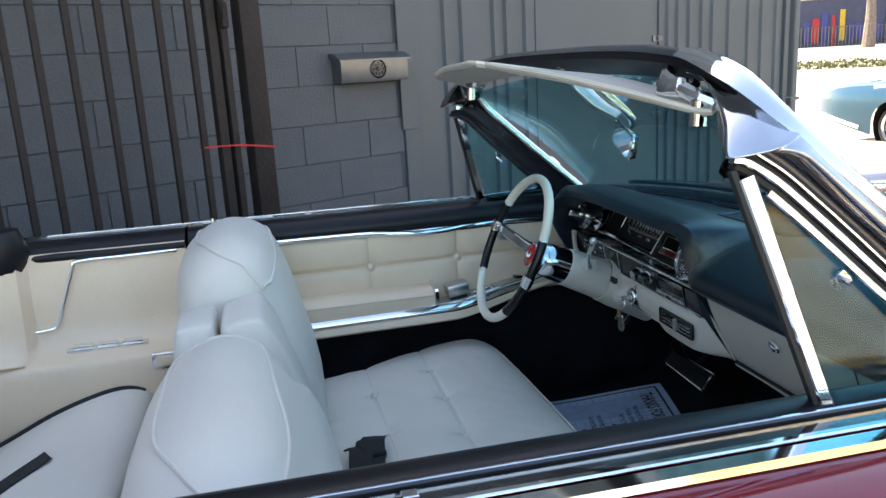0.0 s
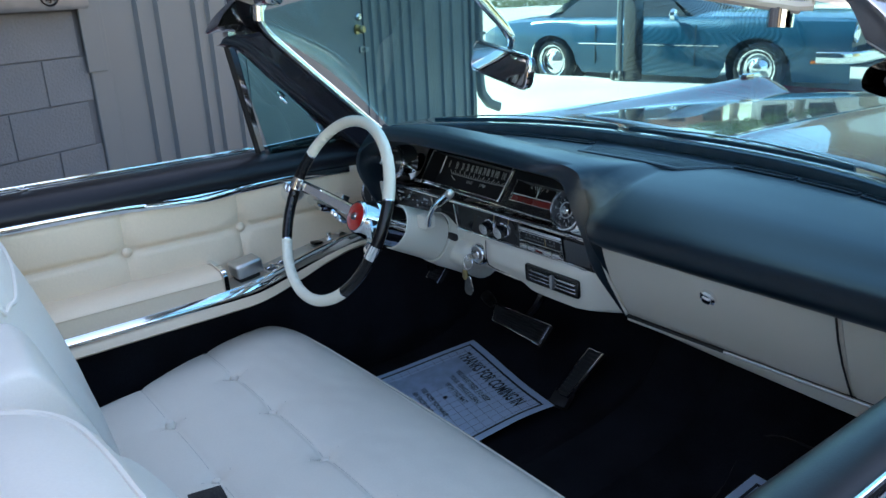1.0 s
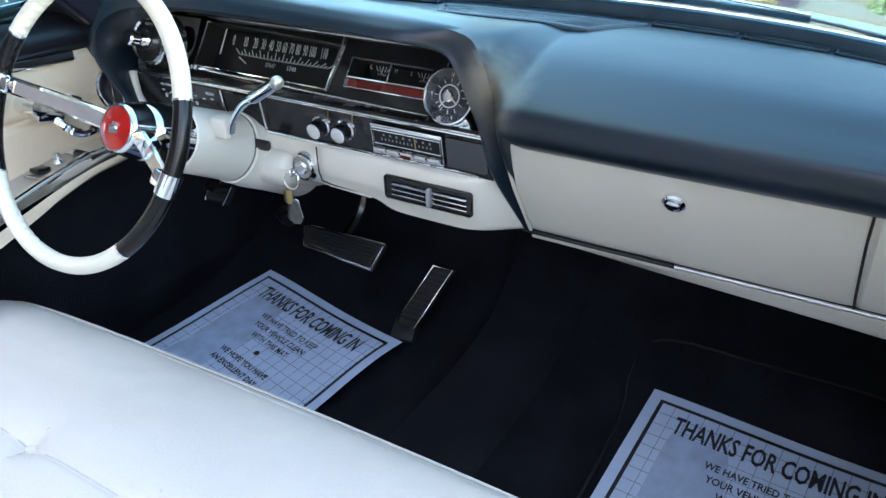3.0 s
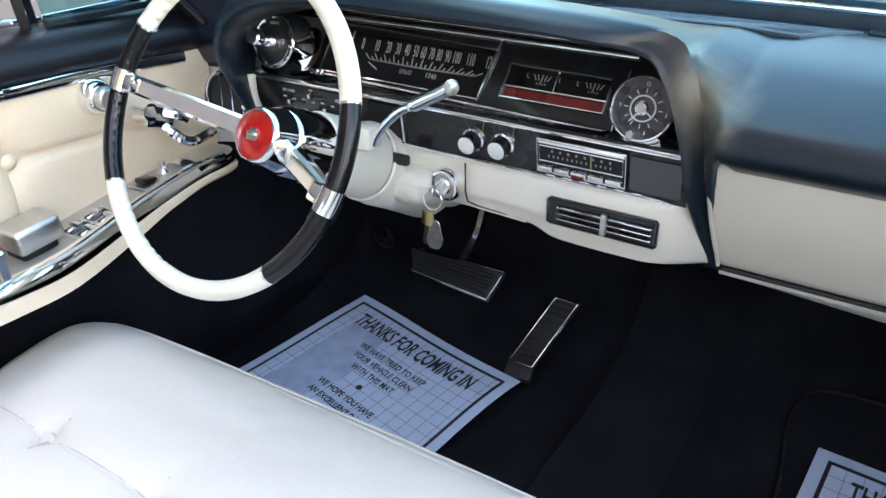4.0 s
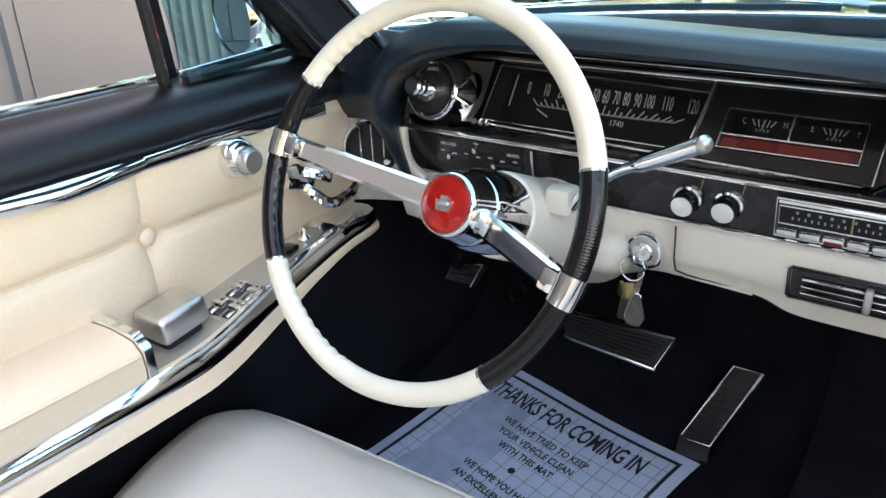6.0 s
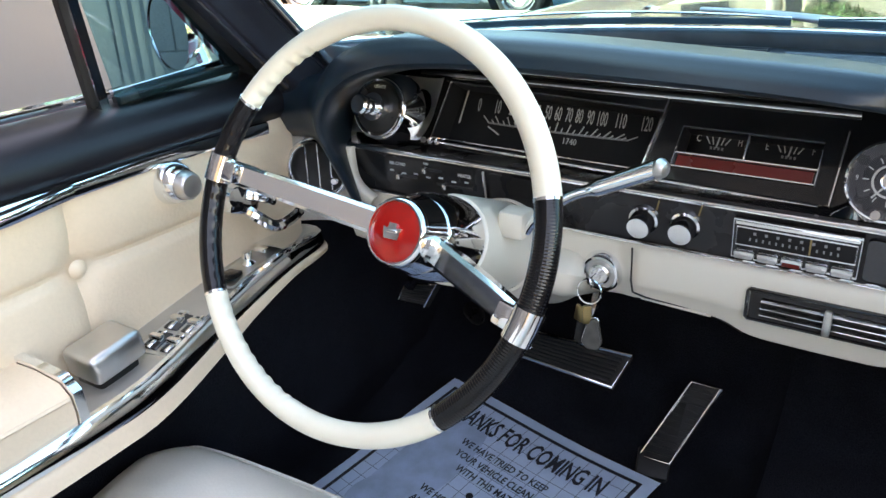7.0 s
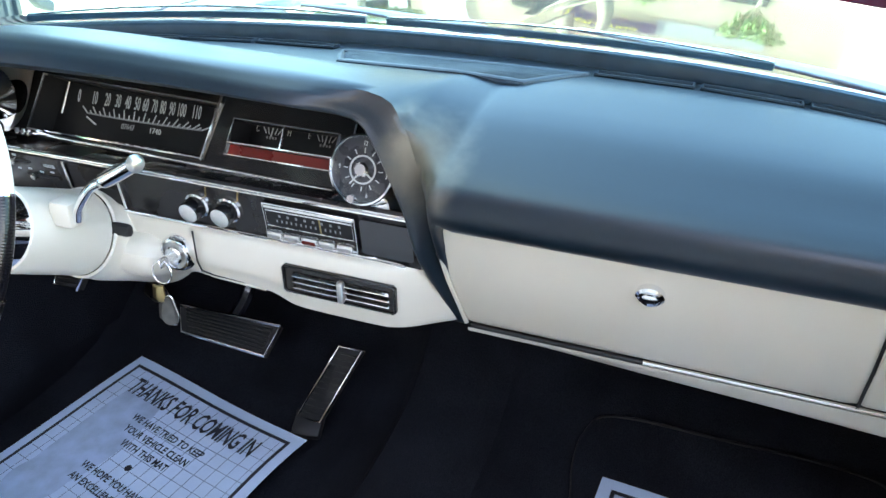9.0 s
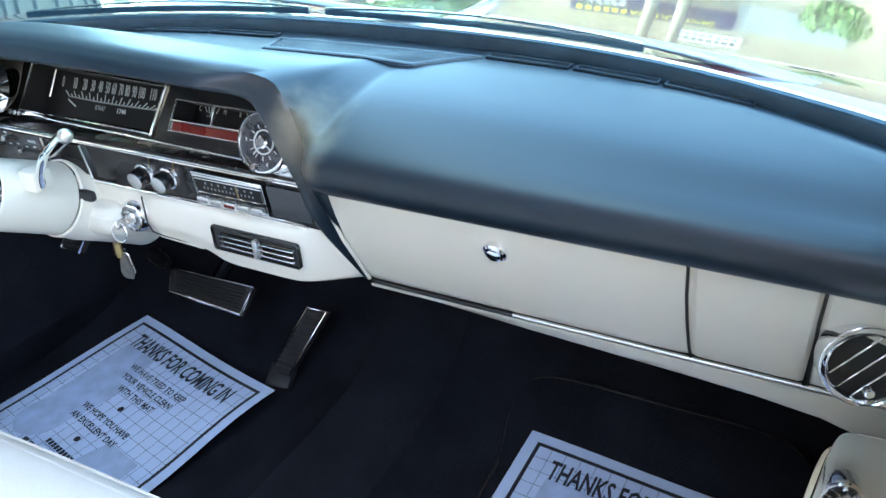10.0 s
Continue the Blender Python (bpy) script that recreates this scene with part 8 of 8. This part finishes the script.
for tx, ty in TUFTS[:11]:
    row = min(g, key=lambda r: abs(r[len(r) // 3].y - ty))
    pts = [p + V(0, 0, 0.0003) for p in row if abs(p.x - tx) < 0.030 and p.z > 0.42]
    if len(pts) > 2:
        bm = bmesh.new()
        tube(bm, [pts[0], pts[len(pts) // 2], pts[-1]], 0.0007, 5)
        part("seam", bm, SEAM, seat)
edge = []
for i in range(40, len(g) - 40, 4):
    edge.append(sample(g, i / (len(g) - 1), 0.655) + V(0.001, 0, 0.001))
bm = bmesh.new()
tube(bm, edge, 0.0026, 6)
part("piping", bm, WHITE_SEAT, seat, "white piping along the cushion")


def backrest(y0, y1, zt, name, loops, lean=0.0):
    secs = []
    W = y1 - y0
    for f, drop, th in ((0.0, 0.17, -0.030), (0.02, 0.10, -0.005), (0.08, 0.045, 0.018), (0.25, 0.008, 0.034), (0.5, 0.0, 0.036), (0.75, 0.008, 0.034), (0.92, 0.045, 0.018), (0.98, 0.10, -0.005), (1.0, 0.17, -0.030)):
        y = y0 + W * f
        t = zt - drop
        secs.append([V(-0.55, y, 0.43), V(-0.555 + th * 0.5, y, 0.55), V(-0.60 + th, y, 0.70), V(-0.645 + th, y, t - 0.085), V(-0.675 + th * 0.7, y, t - 0.022), V(-0.725, y, t), V(-0.775 - th * 0.6, y, t - 0.028), V(-0.805 - th, y, t - 0.10), V(-0.815 - th, y, 0.62), V(-0.79 - th * 0.5, y, 0.45), V(-0.74, y, 0.32)])
    gg_ = sheet_grid(secs, 6, 6)
    for r in gg_:
        for p in r:
            n_ = 0.004 * noise.noise(V(p.x * 6, p.y * 6, p.z * 6)) + 0.0015 * noise.noise(V(p.x * 22, p.y * 22, p.z * 22))
            p.x += n_
            p.z += n_ * 0.6
    bm = bmesh.new()
    loft(bm, gg_)
    ob = part(name, bm, WHITE_SEAT, seat, "white leather " + name.replace("_", " "), angle=70)
    for loop in loops:
        uv = cr([V(u, v, 0) for u, v in loop + loop[:1]], 5)[:-1]
        FS = (0.0, 0.02, 0.08, 0.25, 0.5, 0.75, 0.92, 0.98, 1.0)
        pts = []
        for p in uv:
            k = max(i for i in range(8) if FS[i] <= p.x)
            pts.append(sample(gg_, (k + (p.x - FS[k]) / (FS[k + 1] - FS[k])) / 8, p.y))
        mid_ = sum(pts, V(0, 0, 0)) / len(pts) - V(0, 0, 0.12)
        bm = bmesh.new()
        tube(bm, [p + (p - mid_).normalized() * 0.002 for p in pts], 0.0034, 6, True)
        part("piping", bm, WHITE_SEAT, ob)
    return gg_


backrest(-0.71, -0.005, 0.868, "backrest", (((0.05, 0.42), (0.10, 0.47), (0.19, 0.53), (0.32, 0.585), (0.55, 0.60), (0.76, 0.60), (0.83, 0.54), (0.81, 0.46), (0.74, 0.41), (0.5, 0.375), (0.32, 0.35), (0.15, 0.37)),))
backrest(0.19, 0.71, 0.938, "backrest", (((0.06, 0.36), (0.07, 0.43), (0.13, 0.51), (0.24, 0.56), (0.4, 0.59), (0.7, 0.60), (0.85, 0.58), (0.9, 0.5), (0.85, 0.4), (0.6, 0.35), (0.3, 0.33), (0.12, 0.33)),))


def pad_block(name, pts, y0, y1, r):
    """Soft upholstered block with the side outline pts of (x, z)."""
    bm = bmesh.new()
    secs = []
    cx = sum(p[0] for p in pts) / len(pts)
    cz = sum(p[1] for p in pts) / len(pts)
    for y, k in ((y0, 0.86), (y0 + r * 0.3, 0.95), (y0 + r, 1.0), ((y0 + y1) / 2, 1.015), (y1 - r, 1.0), (y1 - r * 0.3, 0.95), (y1, 0.86)):
        ring = cr([V(cx + (x - cx) * k, y, cz + (z - cz) * (0.6 + 0.4 * k)) for x, z in pts + pts[:1]], 4)[:-1]
        secs.append([p + V(0.003, 0, 0.003) * noise.noise(p * 14) for p in ring])
    loft(bm, secs, True, True)
    part(name, bm, WHITE_SEAT, seat, "white leather " + name.replace("_", " "), angle=60)


pad_block("centre_armrest", [(-0.552, 0.45), (-0.572, 0.60), (-0.615, 0.745), (-0.648, 0.822), (-0.680, 0.836), (-0.720, 0.826), (-0.736, 0.80), (-0.73, 0.60), (-0.72, 0.45)], -0.003, 0.188, 0.022)
pad_block("centre_block", [(-0.742, 0.45), (-0.744, 0.70), (-0.745, 0.822), (-0.757, 0.835), (-0.80, 0.832), (-0.818, 0.815), (-0.825, 0.70), (-0.81, 0.45)], 0.0, 0.135, 0.014)

# seat belts
def belt(name, pts, w, label, curl=0.0):
    b = thing(name, tuple(pts[0]), label, "seat belt", "black seat belts")
    bm = bmesh.new()
    sweep(bm, cr(pts, 4), rrect(0.003, w, 0.001, 1) if curl else rrect(w, 0.003, 0.001, 1))
    part("webbing", bm, FABRIC_BLACK, b)
    return b


b1 = belt("seat_belt", [V(-0.452, 0.140, 0.492), V(-0.462, 0.09, 0.508), V(-0.470, 0.03, 0.502), V(-0.478, -0.02, 0.505), V(-0.488, -0.062, 0.490)], 0.052, "black seat belt lying folded on the seat")
bm = bmesh.new()
sweep(bm, cr([V(-0.500, 0.115, 0.485), V(-0.492, 0.06, 0.512), V(-0.498, 0.0, 0.508), V(-0.505, -0.055, 0.485)], 4), rrect(0.048, 0.005, 0.002, 1))
part("belt_end", bm, FABRIC_BLACK, b1)
bm = bmesh.new()
rbox(bm, (0.052, 0.060, 0.022), pose(-0.470, 0.055, 0.506, 8, 6, 12), 0.007, 3)
part("buckle", bm, FABRIC_BLACK, b1, "black buckle")
b2 = belt("seat_belt", [V(-1.42, 0.12, 0.388), V(-1.30, 0.16, 0.442), V(-1.22, 0.21, 0.478), V(-1.14, 0.26, 0.508)], 0.045, "black rear seat belt with chrome buckle")
bm = bmesh.new()
rbox(bm, (0.05, 0.04, 0.014), pose(-1.36, 0.10, 0.418, 0, -22, 35), 0.004)
part("buckle", bm, CHROME, b2, "chrome buckle")

# ---- rear seat ----
rear = thing("rear_bench_seat", (-1.35, 0, 0.26), "white leather rear bench seat with black piping", "seat")
rows = [[V(-1.72, y, 0.30 + d), V(-1.5, y, 0.345 + d), V(-1.35, y, 0.40 + d), V(-1.2, y, 0.470 + d), V(-1.06, y, 0.508 + d), V(-0.98 + e, y, 0.495 + d), V(-0.965 + e, y, 0.44), V(-0.98 + e, y, 0.26)] for y, d, e in ((-0.60, -0.10, -0.02), (-0.59, -0.03, -0.01), (-0.54, 0, 0), (0, 0.008, 0), (0.54, 0.004, 0), (0.582, -0.005, -0.01), (0.59, -0.08, -0.02))]
g = sheet_grid(rows, 6, 5)
for r in g:
    for p in r:
        p.z += 0.004 * noise.noise(V(p.x * 6, p.y * 6, 2.2))
bm = bmesh.new()
loft(bm, g)
part("cushion", bm, WHITE_SEAT, rear, angle=70)
bm = bmesh.new()
tube(bm, [sample(g, 0.835, 0.10 + 0.62 * k / 24) + V(0, 0, 0.004) for k in range(25)], 0.013, 8)
part("piping", bm, FABRIC_BLACK, rear, "black piping")
bm = bmesh.new()
patch(bm, [[V(-1.50, y, 0.50), V(-1.56, y, 0.65), V(-1.64, y, 0.80), V(-1.70, y, 0.86), V(-1.76, y, 0.86)] for y in (-0.60, -0.2, 0.2, 0.60)], 3, 4)
part("backrest", bm, WHITE_SEAT, rear)


# ---- concrete blocks of the wall, one by one ----
def block_mesh(w, h):
    bm = bmesh.new()
    rbox(bm, (w, h, 0.03), pose(0, 0, -0.0145), 0.003, 1)
    me = bpy.data.meshes.new("block")
    bm.to_mesh(me)
    bm.free()
    me.materials.append(GREY_WALL)
    return me


full, wid = block_mesh(0.3956, 0.1955), {}
rest = bmesh.new()
rng = random.Random(3)
for row in range(0, 14):
    z = 0.105 + row * 0.2
    off = 0.75 if row % 2 == 0 else 0.95
    s = off - 0.4 * 8
    while s < S_BLOCK - 0.02:
        a, b = s + 0.0022, min(s + 0.3978, S_BLOCK - 0.003)
        if b - a > 0.05:
            w = round(b - a, 3)
            me = full if abs(w - 0.3956) < 0.001 else wid.setdefault(w, block_mesh(w, 0.1955))
            ob = new("block", me)
            ob.parent = block_wall
            ob.matrix_basis = PLACE[block_wall].inverted() @ WM @ pose((a + b) / 2, z, 0.0015 * rng.uniform(-1, 1))
        s += 0.4
